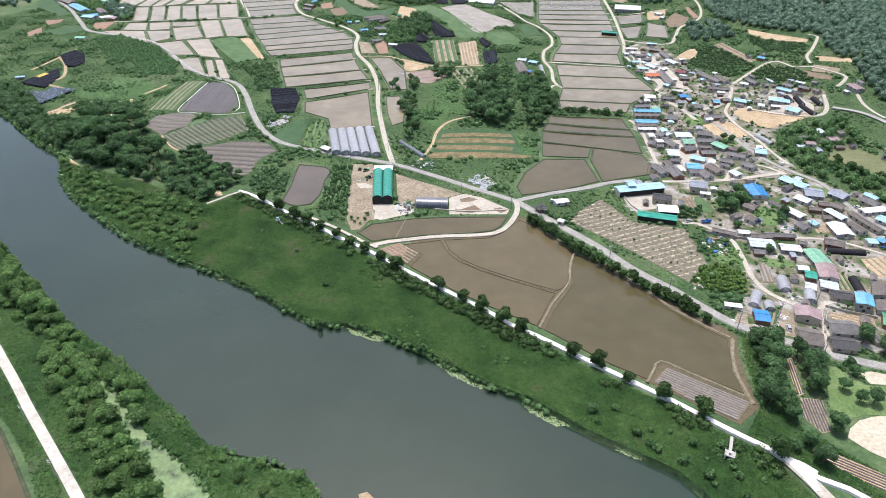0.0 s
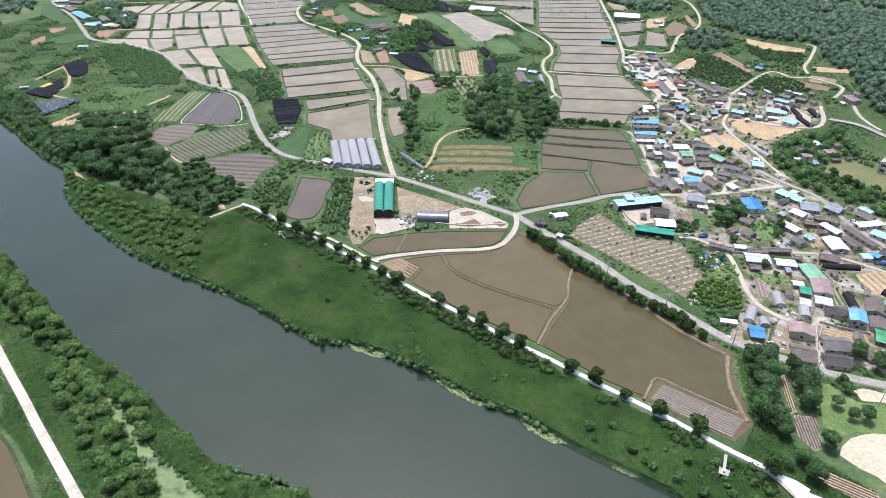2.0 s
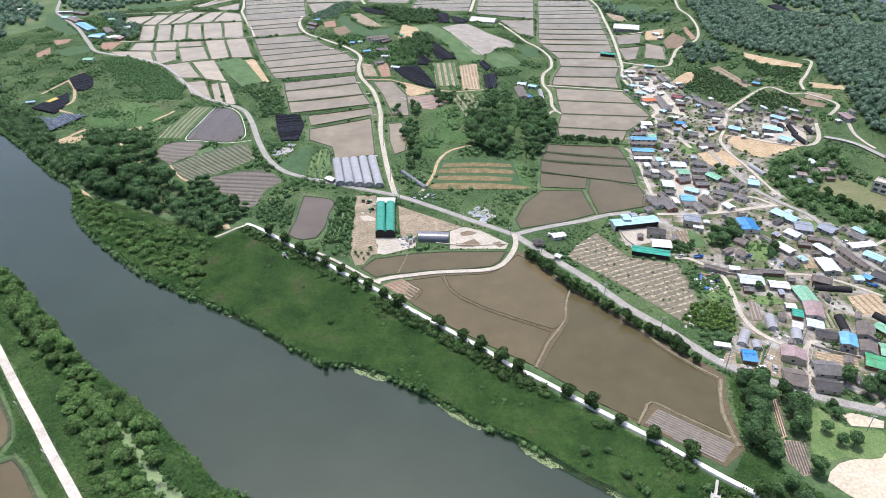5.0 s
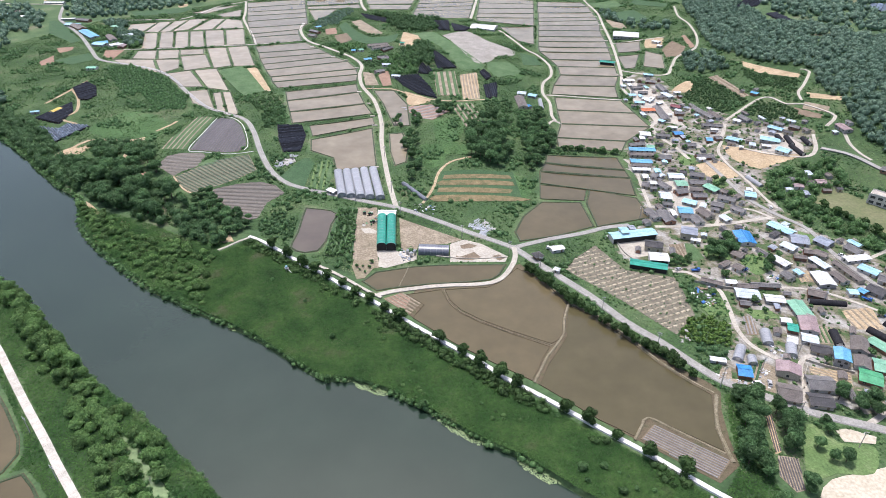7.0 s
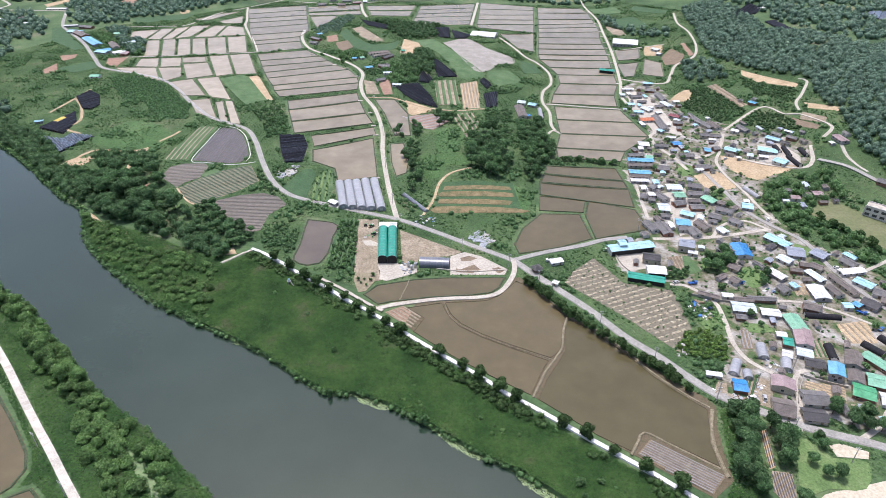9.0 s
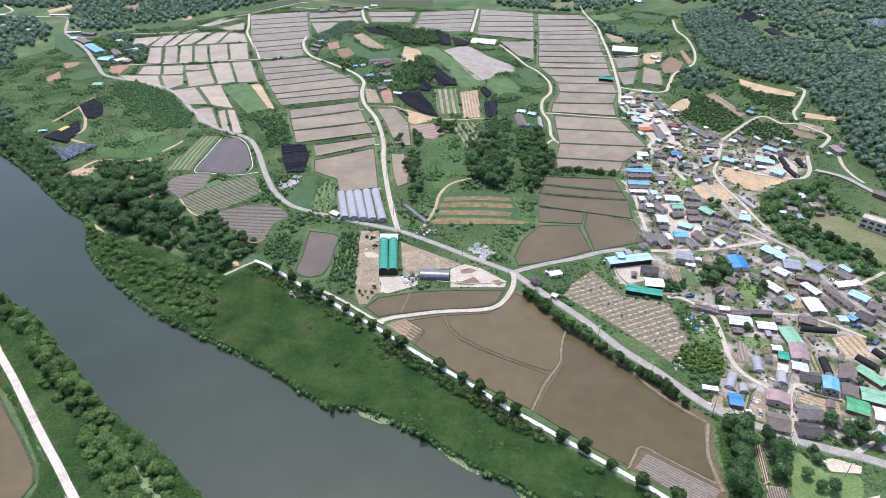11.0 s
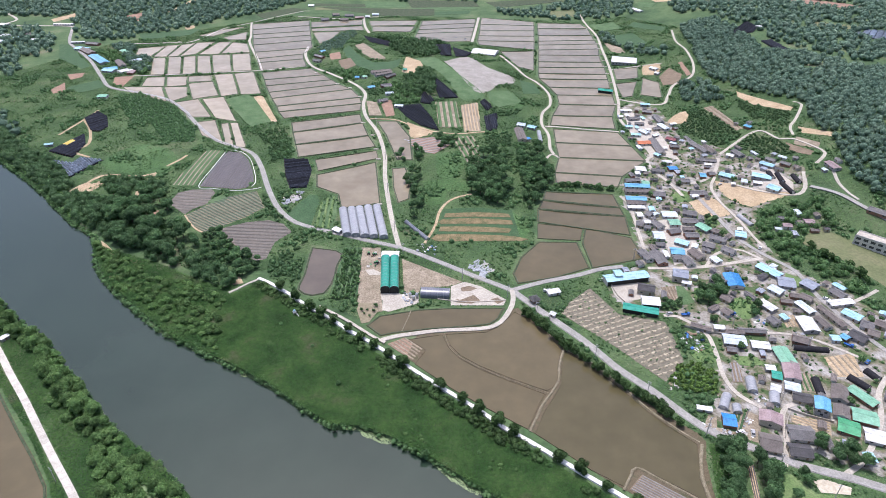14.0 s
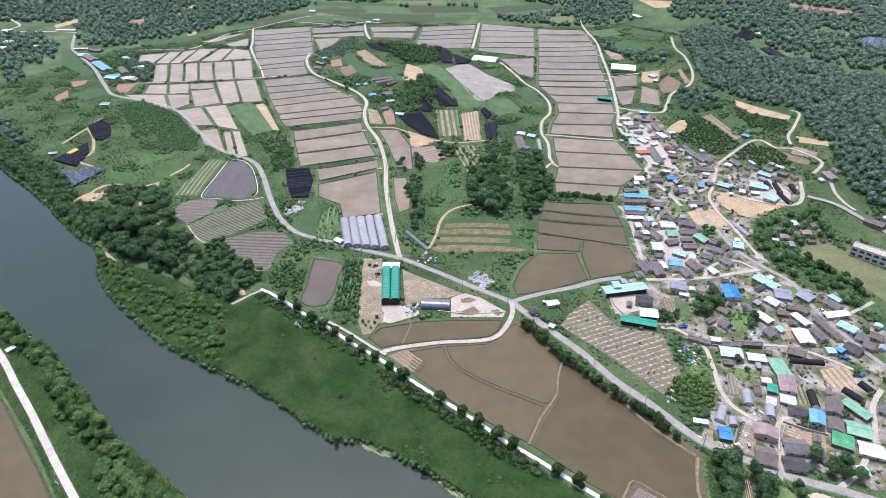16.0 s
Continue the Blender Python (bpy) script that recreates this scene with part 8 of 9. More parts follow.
thicket("scrub", [LAND], 3.6, 65, 0.6, 2.4, 0.85, M["wood_leaf"], "dark bushes between fields", "scrub", 28, 0.32, rise=0.45, level=0.2)
HEDGEROWS = [[(-116.0, 345.2), (-103.7, 367.7), (-94.1, 361.0), (-91.1, 316.1), (-108.6, 332.6)], [(-95.0, 366.7), (-91.5, 365.4), (-88.0, 317.4), (-92.4, 318.5)], [(-68.0, 359.1), (-65.6, 357.8), (-65.7, 319.1), (-68.6, 320.3)], [(32.2, 625.8), (63.0, 618.0), (87.4, 662.9), (81.7, 636.2), (62.0, 604.6), (37.1, 607.4)],
             [(33.8, 556.0), (59.2, 568.8), (55.5, 535.2), (34.8, 533.3)], [(-53.7, 600.8), (-27.8, 576.9), (-30.0, 566.3), (-49.8, 585.8)], [(-94.5, 689.3), (-59.3, 714.0), (-49.5, 681.4), (-80.1, 669.6)], [(-39.5, 643.8), (-28.4, 655.9), (-26.8, 617.5), (-35.8, 627.2)],
             [(-143.6, 436.5), (-132.5, 430.7), (-117.2, 403.5), (-119.8, 396.9), (-135.4, 420.0)], [(106.7, 922.0), (118.4, 822.3), (119.2, 761.3), (111.0, 748.6), (100.3, 819.6)], [(-175.1, 558.9), (-155.6, 576.1), (-131.9, 513.9), (-146.2, 492.8)]]
thicket("hedgerow", HEDGEROWS, 2.7, 68, 0.6, 1.9, 0.9, M["wood_leaf"], "dark hedgerow bushes beside plots and lanes", "bushes", 26, 0.32, rise=0.5, level=-0.15)
thicket("rough_growth", [LAND], 3.0, 67, 0.4, 1.1, 0.7, M["leaf"], "tall rough weeds and low bushes between fields", "scrub", 12, 0.24, rise=0.3, level=0.02)
thicket("bank_bushes", [strip(FAR_BANK, -0.5, 3.5, 0.1), strip(NEAR_BANK, -0.5, 4.5), strip(POND + POND[:1], -2.5, 1.5)], 2.2, 71, 0.6, 1.9, 0.75, M["leaf"], "uneven bushes hanging over the waterline", "bushes", 26, 0.26, keep_off=False, rise=0.2, sink=1.0)
thicket("bank_bushes", [strip(FAR_BANK, 3, 14, 0.42, 0.72)], 4.0, 72, 1.4, 2.6, 0.8, M["willow"], "pale green willow scrub along the bank", "bushes", 34, 0.34, rise=0.5)

VILLAGE = [(185.0, 639.7), (218.3, 575.8), (239.4, 530.7), (256.8, 500.5), (279.5, 459.6), (225.7, 416.2), (230.2, 359.3), (242.1, 322.8), (254.8, 290.8), (197.1, 189.0), (157.7, 207.0), (130.1, 227.4), (133.2, 308.6), (139.3, 357.2), (140.2, 443.4)]
TAKEN.remove(TOWN)
thicket("garden_plants", [VILLAGE], 4.6, 92, 0.4, 1.3, 0.8, M["leaf"], "small green garden plants between houses", "garden plants", 12, 0.25, rise=0.4)
wood("fruit_tree", VILLAGE, 16.0, 91, 0.9, 2.0, "garden trees")

for x, y in [(157.7, 187.6), (156.1, 182.6), (148.1, 174.7), (151.0, 168.5), (155.7, 167.7)]:
    plant("broadleaf_tree", x, y, np.random.default_rng(int(x * 10)), 0.45, 0.75, "playground trees")
thicket("shrubs", [[(-175.5, 859.1), (-168.0, 895.8), (-153.9, 932.4), (-138.3, 955.4), (-130.7, 933.7), (-139.4, 885.8), (-142.3, 858.1), (-163.1, 843.8)]], 4.2, 94, 1.3, 2.2, 0.9, M["hazed_leaf"], "dark rows of shrubs on the knoll", "shrubs", 22, 0.5, rise=0.5)
thicket("wood", [[(-451.5, 826.7), (-421.9, 825.6), (-384.0, 795.3), (-353.9, 768.9), (-342.4, 732.5), (-359.6, 729.7), (-381.3, 772.1), (-416.4, 789.0)], [(-128.3, 757.3), (-98.4, 762.3), (-92.2, 736.7), (-119.1, 716.2)], [(-79.4, 706.0), (-35.0, 709.7), (-28.6, 634.2), (-54.8, 633.5), (-63.4, 667.6)]], 5.5, 95, 1.5, 3.0, 1.0, M["leaf"], "dark garden trees round the hamlet", "trees", 34, 0.6, rise=0.8)


# ---- small things ----
M["paint_white"] = mat("white_paint", [(0.66, 0.67, 0.68), (0.76, 0.76, 0.76)], 1.0, 0.25, spec=0.6)
M["paint_blue"] = mat("blue_paint", [(0.03, 0.10, 0.32), (0.04, 0.14, 0.40)], 1.0, 0.25, spec=0.6)
M["paint_silver"] = mat("silver_paint", [(0.42, 0.43, 0.44), (0.5, 0.5, 0.51)], 1.0, 0.3, metal=0.4)
M["paint_green"] = mat("green_paint", [(0.02, 0.14, 0.05), (0.03, 0.2, 0.07)], 1.0, 0.4)
M["rubber"] = mat("rubber", [(0.015, 0.015, 0.015), (0.03, 0.03, 0.03)], 4.0, 0.8)
M["pole"] = mat("pole_concrete", [(0.32, 0.31, 0.29), (0.42, 0.41, 0.38)], 1.5, 0.85)
M["wire"] = mat("cable", [(0.03, 0.03, 0.03), (0.05, 0.05, 0.05)], 2.0, 0.6)
M["tarp"] = mat("grey_tarpaulin", [(0.17, 0.19, 0.22), (0.38, 0.40, 0.43)], 0.8, 0.5, 4.0, per=0.25)
M["tarp_blue"] = mat("blue_tarpaulin", [(0.03, 0.12, 0.36), (0.05, 0.18, 0.46)], 0.8, 0.5)


def wheel(parent, x, y, r=0.32, w=0.2):
    bm = bmesh.new()
    bmesh.ops.create_cone(bm, cap_ends=True, segments=12, radius1=r, radius2=r, depth=w, matrix=Matrix.Translation((x, y, r)) @ Matrix.Rotation(math.pi / 2, 4, "X"))
    t = part("wheel", bm, M["rubber"], parent)
    bm = bmesh.new()
    bmesh.ops.create_cone(bm, cap_ends=True, segments=8, radius1=r * 0.55, radius2=r * 0.5, depth=w + 0.03, matrix=Matrix.Translation((x, y, r)) @ Matrix.Rotation(math.pi / 2, 4, "X"))
    part("rim", bm, M["paint_silver"], t)


def profile_body(name, parent, material, prof, half, taper=0.0):
    bm = bmesh.new()
    A = [bm.verts.new((x, -half + (taper if z > 0.95 else 0), z)) for x, z in prof]
    B = [bm.verts.new((x, half - (taper if z > 0.95 else 0), z)) for x, z in prof]
    bm.faces.new(A), bm.faces.new(B[::-1])
    for i in range(len(prof)):
        bm.faces.new((A[i], A[i - 1], B[i - 1], B[i]))
    bmesh.ops.recalc_face_normals(bm, faces=bm.faces[:])
    bmesh.ops.bevel(bm, geom=bm.edges[:], offset=0.04, segments=1, affect="EDGES")
    return part(name, bm, material, parent)


def car(x, y, turn, paint, label, category="car", truck=False):
    ob = new("truck" if truck else "car")
    ob.matrix_world = pose(x, y, gz(x, y) + 0.28, 0, 0, turn)
    tagged(ob, label, category, "parked vehicles")
    if truck:
        profile_body("cab", ob, paint, [(1.0, 0.4), (2.5, 0.4), (2.5, 1.1), (2.3, 1.9), (1.0, 1.9)], 0.8, 0.06)
        box_part("windscreen", ob, M["pane"], 2.36, -0.68, 1.15, 2.47, 0.68, 1.75)
        box_part("bed", ob, paint, -2.4, -0.8, 0.55, 0.95, 0.8, 0.75)
        for y0 in (-0.8, 0.74):
            box_part("side_board", ob, paint, -2.4, y0, 0.75, 0.95, y0 + 0.06, 1.1)
        box_part("tailgate", ob, paint, -2.46, -0.8, 0.75, -2.4, 0.8, 1.1)
    else:
        profile_body("body", ob, paint, [(-2.1, 0.3), (2.1, 0.3), (2.15, 0.7), (1.1, 0.92), (-2.0, 0.95), (-2.15, 0.7)], 0.86)
        profile_body("cabin", ob, M["pane"], [(1.05, 0.9), (0.4, 1.4), (-1.2, 1.42), (-1.95, 0.93)], 0.74, 0.12)
        box_part("roof", ob, paint, -1.15, -0.6, 1.41, 0.38, 0.6, 1.47)
        for sy in (-0.6, 0.6):
            box_part("headlight", ob, M["paint_silver"], 2.06, sy - 0.16, 0.55, 2.16, sy + 0.16, 0.68)
    for wx in (-1.3, 1.35):
        for wy in (-0.78, 0.78):
            wheel(ob, wx, wy)


def tractor(x, y, turn):
    ob = new("tractor")
    ob.matrix_world = pose(x, y, gz(x, y) + 0.1, 0, 0, turn)
    tagged(ob, "green farm tractor parked in the yard", "tractor", "parked vehicles")
    profile_body("bonnet", ob, M["paint_green"], [(0.0, 0.6), (1.7, 0.6), (1.75, 1.2), (0.0, 1.35)], 0.4)
    profile_body("cab", ob, M["pane"], [(-1.2, 0.8), (0.1, 0.8), (0.0, 2.1), (-1.1, 2.1)], 0.6, 0.05)
    box_part("roof", ob, M["paint_green"], -1.2, -0.65, 2.1, 0.1, 0.65, 2.2)
    for wy in (-0.75, 0.75):
        wheel(ob, -0.7, wy, 0.75, 0.4)
        wheel(ob, 1.2, wy * 0.85, 0.45, 0.28)


for (x, y), turn, paint, words, truck in (
        ([(143.9, 209.6)][0], 75, "paint_silver", "silver parked car beside a yard", False), ([(138.2, 209.9)][0], 20, "paint_white", "white parked car on the yard", False),
        ([(166.5, 299.1)][0], 5, "paint_blue", "blue small pickup truck on the lane", True), ([(139.6, 298.1)][0], 5, "paint_blue", "blue small pickup truck by a wall", True),
        ([(212.9, 372.7)][0], 60, "paint_white", "white parked car in a village lane", False), ([(97.7, 332.5)][0], 30, "paint_white", "white parked car by the blue-roofed shed", False),
        ([(175.3, 356.9)][0], 80, "paint_white", "white parked car by the lane", False), ([(229.9, 315.6)][0], -35, "paint_white", "white van-like car on the lane", False),
        ([(217.7, 465.6)][0], 40, "paint_silver", "silver parked car beside the lane", False), ([(64.7, 318.0)][0], 10, "paint_white", "white parked car near a hut", False),
        ([(130.5, 298.9)][0], 25, "paint_silver", "silver parked car on the lane", False), ([(209.8, 346.2)][0], -30, "paint_white", "white small pickup truck in a yard", True),
        ([(221.0, 273.1)][0], -40, "paint_blue", "blue small pickup truck in a yard", True), ([(224.2, 259.7)][0], 40, "paint_blue", "blue parked car beside a tunnel", False), ([(61.8, 319.6)][0], 200, "paint_white", "white small pickup truck near a hut", True)):
    car(x, y, turn, M[paint], words, "truck" if truck else "car", truck)
for (x, y), turn in (([(-47.2, 357.0)][0], 40), ([(-45.0, 347.3)][0], 160), ([(-51.1, 358.3)][0], 90)):
    tractor(x, y, turn)


def pole(x, y, h=9.0, turn=0.0, arms=2, label="grey concrete utility pole with cross arms"):
    ob = new("utility_pole")
    ob.matrix_world = pose(x, y, gz(x, y), 0, 0, turn)
    tagged(ob, label, "utility pole", "utility poles")
    bm = bmesh.new()
    bmesh.ops.create_cone(bm, cap_ends=True, segments=8, radius1=0.2, radius2=0.12, depth=h, matrix=Matrix.Translation((0, 0, h / 2)))
    part("shaft", bm, M["pole"], ob)
    for i in range(arms):
        a = box_part("cross_arm", ob, M["frame"], -1.0, -0.06, h - 0.5 - i * 0.9, 1.0, 0.06, h - 0.38 - i * 0.9)
        for k in (-0.9, -0.45, 0.45, 0.9):
            box_part("insulator", a, M["paint_white"], k - 0.06, -0.06, h - 0.38 - i * 0.9, k + 0.06, 0.06, h - 0.16 - i * 0.9)
    return x, y, gz(x, y) + h


def cable(a, b, sag=0.8):
    cu = bpy.data.curves.new("cable", "CURVE")
    cu.dimensions, cu.bevel_depth = "3D", 0.014
    sp = cu.splines.new("POLY")
    sp.points.add(8)
    for i in range(9):
        t = i / 8
        p = Vector(a).lerp(Vector(b), t)
        sp.points[i].co = (p.x, p.y, p.z - 0.4 - sag * 4 * t * (1 - t), 1)
    cu.materials.append(M["wire"])
    tagged(new("cable", cu), "thin dark power cable between poles", "cable")


for row in ([(164.6, 174.9), (148.2, 190.7), (121.4, 207.5)] + [(100.8, 233.5), (80.2, 260.6), (53.0, 296.9), (37.3, 313.3), (10.3, 330.2), (-28.4, 358.8), (-58.7, 374.1)], [(-164.1, 176.6), (-141.4, 153.8), (-120.0, 131.8)], [(123.3, 210.9), (142.9, 216.9), (164.5, 228.2), (197.2, 270.2), (187.7, 286.1), (163.3, 288.5)], [(123.4, 356.8), (138.6, 400.8), (139.0, 448.0)], [(-36.1, 387.0), (-45.8, 444.7), (-53.0, 506.4), (-68.4, 583.0)]):
    tops = [pole(x, y, 9.0, RNG.uniform(-30, 30)) for x, y in row]
    if row[0][0] > 0:
        for a, b in zip(tops, tops[1:]):
            cable(a, b)


def silo(x, y, r=1.5, h=4.2):
    ob = new("feed_silo")
    ob.matrix_world = pose(x, y, gz(x, y) + 0.1)
    tagged(ob, "small silver feed silo on steel legs", "silo", "farm silos")
    bm = bmesh.new()
    bmesh.ops.create_cone(bm, cap_ends=True, segments=16, radius1=r, radius2=r, depth=h * 0.5, matrix=Matrix.Translation((0, 0, h * 0.6)))
    bo = part("body", bm, M["frame"], ob)
    for z1, r2, z in ((0.8, r * 0.15, h * 0.85 + 0.4), (-1.0, r * 0.3, h * 0.35 - 0.5)):
        bm = bmesh.new()
        a, b = (r, r2) if z1 > 0 else (r2, r)
        bmesh.ops.create_cone(bm, cap_ends=True, segments=16, radius1=a, radius2=b, depth=abs(z1), matrix=Matrix.Translation((0, 0, z)))
        part("cone", bm, M["frame"], bo)
    for i in range(4):
        a = i * math.pi / 2 + 0.78
        box_part("leg", ob, M["pole"], math.cos(a) * r * 0.9 - 0.07, math.sin(a) * r * 0.9 - 0.07, 0, math.cos(a) * r * 0.9 + 0.07, math.sin(a) * r * 0.9 + 0.07, h * 0.4)


for x, y in [(-19.0, 309.0), (-21.2, 311.7), (-17.1, 311.3)]:
    silo(x, y, 0.95 if x > -24 else 0.75, 3.4)


def heap(name, pts, n, seed, label, category, mats, size=1.6, h=0.5):
    """Loose sheets and bits lying about: bent thin plates, each on the ground or on another."""
    rng = np.random.default_rng(seed)
    P = np.array(pts)
    (x0, y0), (x1, y1) = P.min(0), P.max(0)
    made = 0
    ob = new(name)
    tagged(ob, label, category)
    ob.matrix_world = pose((x0 + x1) / 2, (y0 + y1) / 2, gz((x0 + x1) / 2, (y0 + y1) / 2))
    while made < n:
        x, y = rng.uniform(x0, x1), rng.uniform(y0, y1)
        if not inside(np.array([x]), np.array([y]), pts)[0]:
            continue
        bm = bmesh.new()
        s, k = size * rng.uniform(0.3, 1.2), rng.uniform(0.4, 1.0)
        box(bm, -s, -s * k, 0, s, s * k, h * rng.uniform(0.3, 1.2))
        for v in bm.verts:
            v.co += Vector(rng.normal(size=3).tolist()) * 0.12 * s
        bmesh.ops.transform(bm, verts=bm.verts[:], matrix=pose(x - (x0 + x1) / 2, y - (y0 + y1) / 2, 0, rng.normal() * 5, rng.normal() * 5, rng.uniform(0, 180)))
        bmesh.ops.bevel(bm, geom=bm.edges[:], offset=0.03 * s, segments=1, affect="EDGES")
        part("piece", bm, mats[int(rng.integers(len(mats)))], ob)
        made += 1


GREYS = [M["tarp"], M["paint_white"], M["tarp"], M["pole"]]
heap("tarpaulin_heap", [(15.0, 349.4), (20.6, 353.4), (26.7, 348.5), (29.3, 340.5), (24.7, 333.1), (17.7, 340.2)], 46, 1, "heap of grey and white tarpaulins in the grass", "tarpaulin", [M["tarp"], M["tarp"], M["tarp"], M["pole"]], 2.4, 0.12)
heap("tarpaulin_heap", [(-126.0, 432.1), (-111.7, 447.3), (-112.2, 432.0), (-121.4, 420.8)], 34, 2, "white and grey plastic sheets beside shade nets", "tarpaulin", [M["tarp"], M["dark"], M["tarp"], M["pole"]], 2.4, 0.2)
heap("scrap_heap", [(-21.4, 370.9), (-11.8, 375.0), (-3.9, 364.0), (-5.7, 357.5), (-18.2, 358.7)], 22, 3, "loose white and dark scrap along a dirt track", "scrap", GREYS + [M["tarp_blue"], M["dark"]], 1.0, 0.7)
heap("scrap_heap", [(133.1, 281.8), (141.8, 284.0), (144.4, 277.3), (139.5, 265.2), (135.3, 266.4), (129.6, 273.2)], 34, 4, "loose white scrap and crates on bare ground", "scrap", GREYS + [M["timber"], M["tarp_blue"]], 1.0, 0.9)
heap("scrap_heap", [(150.6, 237.4), (159.7, 234.9), (163.2, 226.3), (156.1, 226.2)], 14, 5, "white sacks and scrap by a lane", "scrap", GREYS, 0.9, 0.6)
heap("scrap_heap", [(122.2, 215.7), (128.8, 213.8), (137.4, 209.2), (134.1, 207.5), (122.4, 212.3)], 14, 6, "timber and scrap in a sandy yard", "scrap", GREYS + [M["timber"]], 0.8, 0.5)
heap("scrap_heap", [(142.9, 220.4), (148.4, 217.0), (143.0, 206.7), (139.1, 208.2)], 14, 7, "white sacks and boxes in a yard", "scrap", GREYS, 0.8, 0.6)
heap("scrap_heap", [(178.4, 293.9), (186.1, 296.7), (184.1, 290.0), (176.4, 288.8)], 12, 8, "coloured scrap behind a house", "scrap", GREYS + [M["tarp_blue"]], 0.8, 0.6)
heap("scrap_heap", [(-51.7, 363.8), (-44.0, 363.9), (-41.8, 344.2), (-50.4, 342.0)], 14, 9, "dark machine parts in a farmyard", "scrap", [M["rubber"], M["timber"], M["pole"], M["paint_green"]], 0.9, 0.9)
heap("scrap_heap", [(-26.6, 315.5), (-15.2, 315.8), (-13.8, 307.4), (-24.9, 304.4)], 14, 10, "white sacks and pallets by the greenhouse", "scrap", GREYS + [M["timber"]], 0.9, 0.8)
heap("scrap_heap", [(195.6, 284.4), (201.6, 283.6), (206.8, 277.4), (200.4, 277.3)], 10, 11, "scrap behind a house", "scrap", GREYS, 0.8, 0.6)
heap("rubble", [(113.3, 242.5), (120.3, 246.7), (118.6, 237.8), (112.5, 236.5)], 14, 12, "pale rubble and cut brush at an orchard's corner", "rubble", [M["grey_soil"], M["pole"]], 1.0, 0.5)


def trough(line, w=0.9, h=0.9):
    P = spline(line, 3)
    ob = ribbon("low_wall", line, w, M["concrete"], z=h, thick=h, parent=new("yard_wall"))
    tagged(ob.parent, "low white block wall along a yard", "wall")


trough([(-4.7, 309.9), (14.1, 307.6), (36.3, 309.9)], 0.6, 0.5)
trough([(135.5, 287.8), (149.9, 282.2), (163.7, 280.7)], 0.28, 1.3)
trough([(166.9, 225.3), (174.7, 221.1), (185.1, 217.1)], 0.28, 1.3)
trough([(157.7, 207.0), (163.2, 217.3), (167.7, 223.9)], 0.28, 1.3)
trough([(102.1, 331.4), (104.3, 316.2), (107.1, 310.1)], 0.4, 0.9)


def pavilion(x, y):
    ob = new("pavilion")
    ob.matrix_world = pose(x, y, gz(x, y) + 0.2, 0, 0, 25)
    tagged(ob, "small village pavilion with dark hipped roof", "pavilion")
    box_part("deck", ob, M["timber"], -2.0, -2.0, 0, 2.0, 2.0, 0.5)
    for a in (-1.7, 1.7):
        for b in (-1.7, 1.7):
            box_part("post", ob, M["timber"], a - 0.1, b - 0.1, 0.5, a + 0.1, b + 0.1, 2.6)
    bm = bmesh.new()
    bmesh.ops.create_cone(bm, cap_ends=True, segments=4, radius1=4.2, radius2=0.3, depth=1.7, matrix=Matrix.Translation((0, 0, 3.4)) @ Matrix.Rotation(math.pi / 4, 4, "Z"))
    part("roof", bm, ROOF["char"][0], ob)


pavilion(*[(53.1, 308.9)][0])


def intake(x, y, turn):
    """A concrete sluice tower with a railed deck, a gate hoist and a footbridge to the levee."""
    ob = new("sluice_tower")
    ob.matrix_world = pose(x, y, -1.6, 0, 0, turn) @ Matrix.Diagonal((0.72, 0.72, 0.85, 1))
    tagged(ob, "concrete sluice tower with railed deck and footbridge", "sluice")
    for a in (-1.6, 1.6):
        box_part("pier", ob, M["pole"], a - 0.3, -1.6, 0, a + 0.3, 1.6, 4.2)
    box_part("gate", ob, M["dark"], -1.3, -0.9, 0, 1.3, -0.7, 3.0)
    deck = box_part("deck", ob, M["pole"], -2.2, -1.9, 4.2, 2.2, 1.9, 4.5)
    for a in (-2.1, 2.1):
        for b in (-1.8, 0, 1.8):
            box_part("rail_post", deck, M["frame"], a - 0.05, b - 0.05, 4.5, a + 0.05, b + 0.05, 5.6)
        box_part("rail", deck, M["frame"], a - 0.05, -1.8, 5.55, a + 0.05, 1.8, 5.65)
    box_part("hoist", ob, M["frame"], -0.5, -0.8, 4.5, 0.5, 0.2, 5.5)
    box_part("footbridge", ob, M["pole"], -0.7, 1.9, 4.25, 0.7, 11.0, 4.5)
    box_part("apron", ob, M["pole"], -2.4, -7.0, -0.2, 2.4, -1.6, 0.5)


intake(*[(94.3, 142.7)][0], -25)


def pump_post(x, y):
    """A small pump stand on the flood plain: a braced post with a pale blue cabinet and a pipe to the river side."""
    ob = new("pump_stand")
    ob.matrix_world = pose(x, y, gz(x, y), 0, 0, 35)
    tagged(ob, "small pump stand with pale blue cabinet on a platform", "pump stand")
    for a in (-0.7, 0.7):
        for b in (-0.7, 0.7):
            box_part("leg", ob, M["pole"], a - 0.08, b - 0.08, -0.3, a + 0.08, b + 0.08, 2.2)
    box_part("platform", ob, M["pole"], -1.0, -1.0, 2.2, 1.0, 1.0, 2.35)
    cabinet = box_part("cabinet", ob, ROOF["sky"][0], -0.6, -0.5, 2.35, 0.6, 0.5, 3.6)
    box_part("door", cabinet, M["frame"], -0.4, -0.54, 2.5, 0.4, -0.5, 3.4)
    box_part("pipe", ob, M["frame"], 0.85, -4.0, 0.9, 1.1, 0.6, 1.15)


pump_post(-86.6, 292.9)


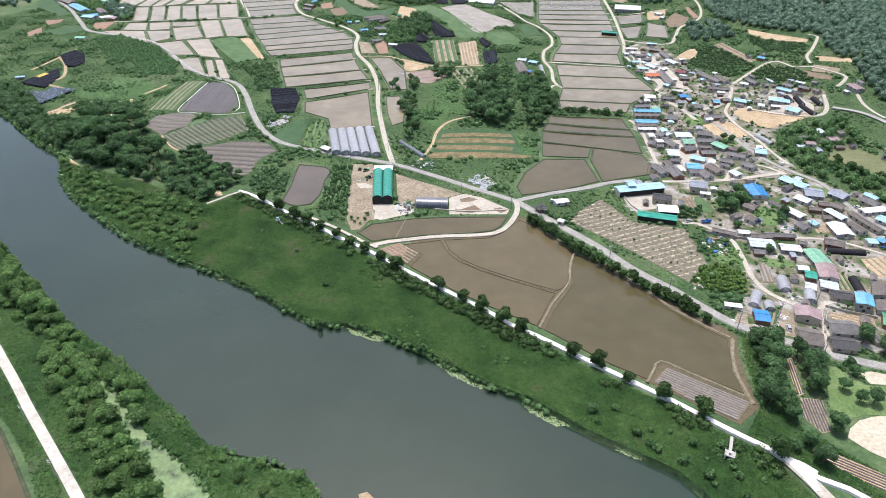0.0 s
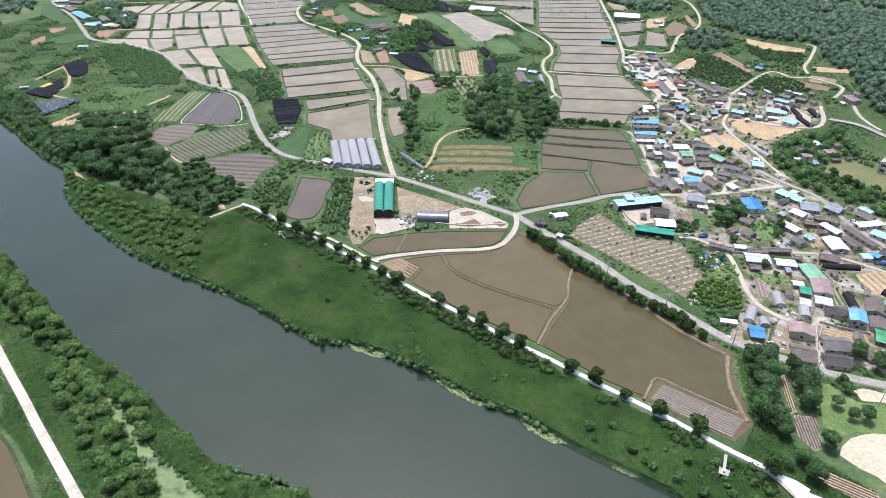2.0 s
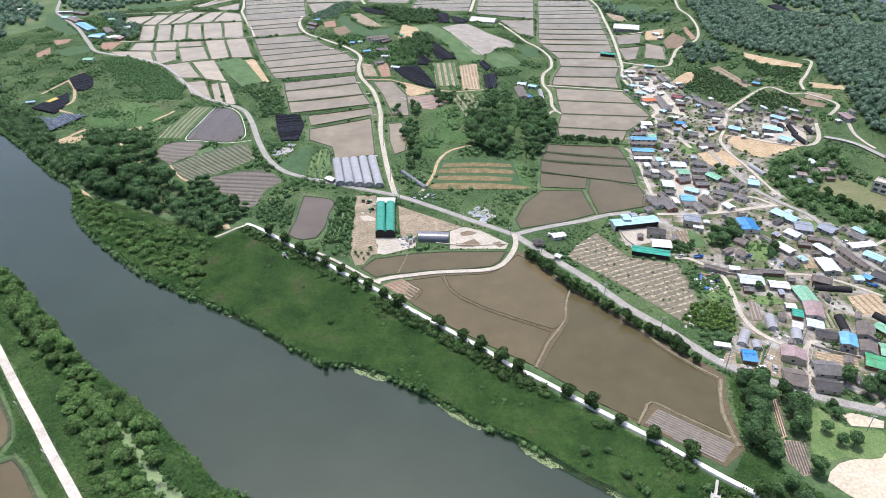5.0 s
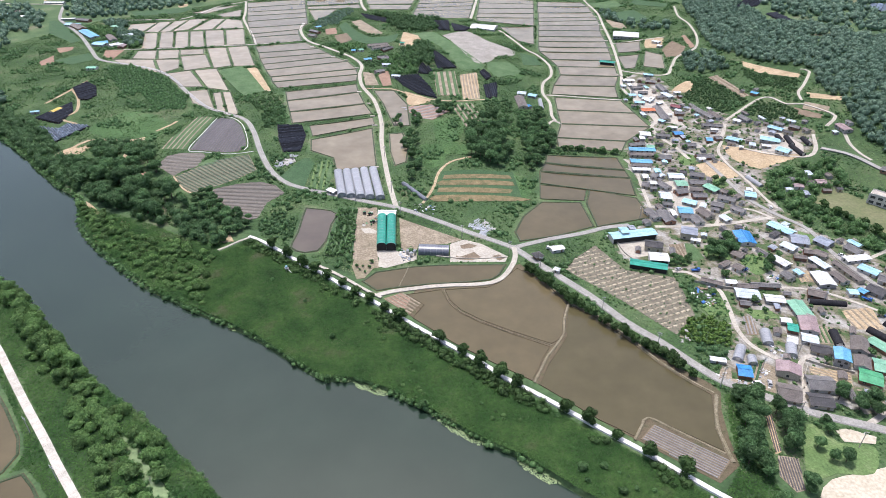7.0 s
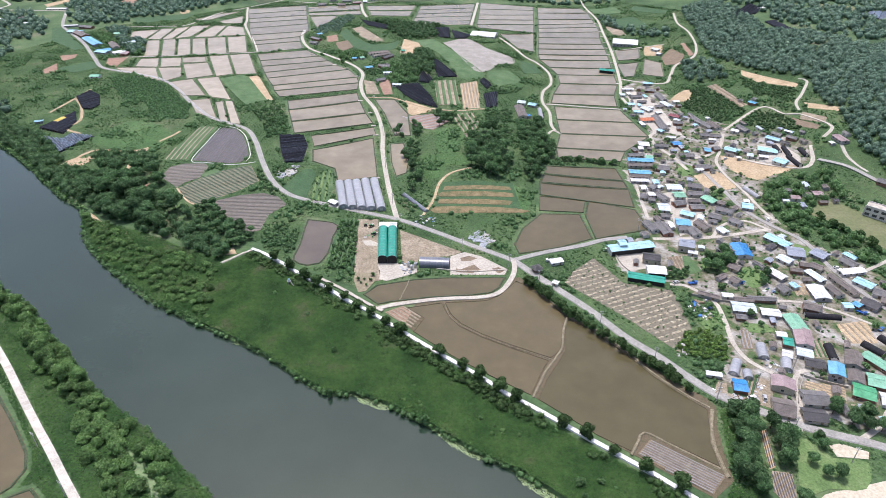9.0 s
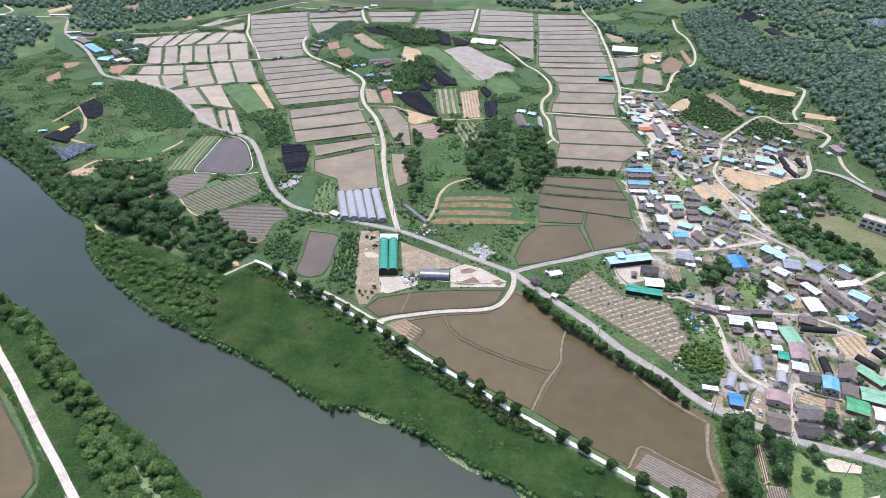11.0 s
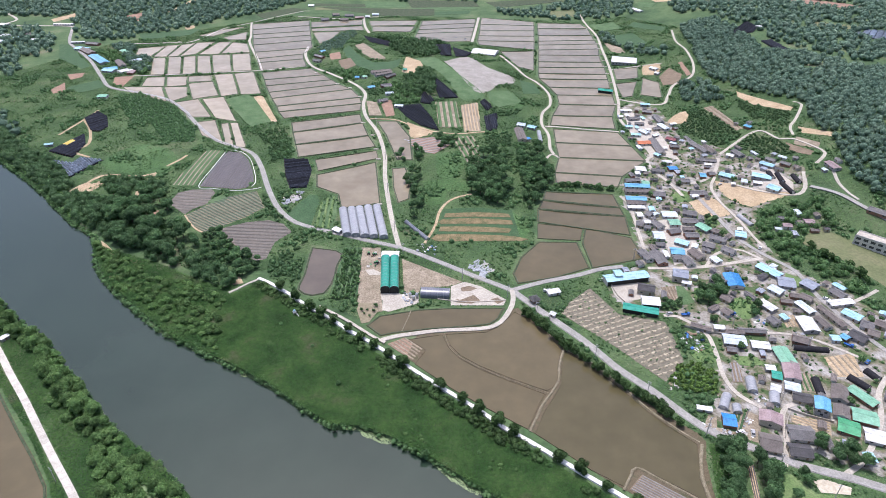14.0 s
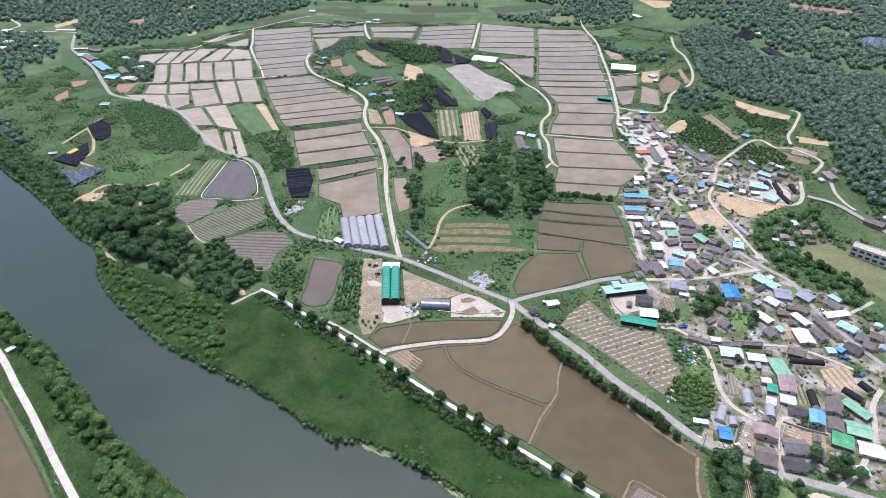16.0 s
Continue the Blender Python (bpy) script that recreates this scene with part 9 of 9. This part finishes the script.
def pads(name, outlines, label, seed):
    groups = []
    for k, o in enumerate(outlines):
        spots, rng = free_spots(o, 0.55, seed + k, False)
        for x, y in spots:
            r = rng.uniform(0.18, 0.48)
            a = np.linspace(0, 6.283, 7)[:-1] + rng.uniform(0, 6)
            rr = r * rng.uniform(0.8, 1.15, 6)
            v = np.stack([x + np.cos(a) * rr, y + np.sin(a) * rr, np.full(6, -1.96 + rng.uniform(0, 0.05))], 1)
            groups.append((v, np.array([[0, 1, 2, 3], [0, 3, 4, 5]])))
    tagged(new(name, fast_mesh(name, groups, mat("pad_leaves", [(0.13, 0.195, 0.075), (0.20, 0.265, 0.12)], 0.6, 0.6, 4.0, island=0.3))), label, "water plants", kind="stuff")


pads("water_plants", [[(-48.0, 215.1), (-43.9, 216.7), (-40.1, 213.0), (-41.4, 209.2), (-46.5, 209.9)], [(-40.2, 210.7), (-31.0, 207.9), (-21.2, 202.3), (-28.0, 201.5), (-37.8, 206.3)], [(-4.9, 191.0), (1.8, 187.8), (10.3, 181.0), (18.1, 175.7), (14.3, 175.1), (3.9, 181.6)], [(28.4, 168.7), (36.1, 165.2), (45.0, 157.4), (40.1, 157.3), (31.9, 163.5)], [(58.2, 150.8), (62.8, 149.6), (67.9, 143.8), (64.9, 143.0), (58.8, 147.2)], [(-106.6, 249.0), (-102.9, 247.2), (-101.3, 243.5), (-104.5, 243.9)], [(-174.5, 222.9), (-164.0, 219.0), (-159.0, 212.5), (-165.8, 213.2)], [(-197.6, 241.8), (-186.6, 238.4), (-183.0, 234.0), (-192.5, 237.4)]], "pale green floating leaves at the water's edge", 5)


def shoal(pts, label):
    crop_ob = polygon("shoal", pts, -1.93, M["sand"], label, "sandbank", curve=True)
    return crop_ob


shoal([(-42.3, 130.7), (-39.7, 132.0), (-37.4, 129.1), (-37.8, 125.2), (-41.4, 125.8)], "pale sandbank at the bank's point")
shoal([(-25.5, 128.8), (-22.8, 129.7), (-20.4, 127.2), (-21.4, 124.4), (-24.7, 125.2)], "small pale sandbank in the river")
for o, k in (([(-233.1, 368.4), (-227.2, 363.7), (-216.1, 352.2), (-217.8, 350.9), (-227.7, 359.8)], 0), ([(-205.5, 347.3), (-199.5, 346.3), (-192.7, 340.2), (-196.5, 338.9)], 1), ([(-134.8, 327.2), (-128.5, 330.1), (-124.5, 323.3), (-130.3, 321.4)], 2), ([(-210.2, 328.2), (-203.4, 333.8), (-199.7, 327.2), (-205.2, 321.1)], 3), ([(-282.9, 443.0), (-270.9, 456.0), (-268.8, 446.4), (-275.3, 431.8)], 4), ([(-384.6, 958.0), (-376.9, 971.7), (-370.0, 958.8), (-376.1, 945.5)], 5)):
    crop(o, M["sand"], "patch of bare sand among bushes", z=0.15, curve=True)
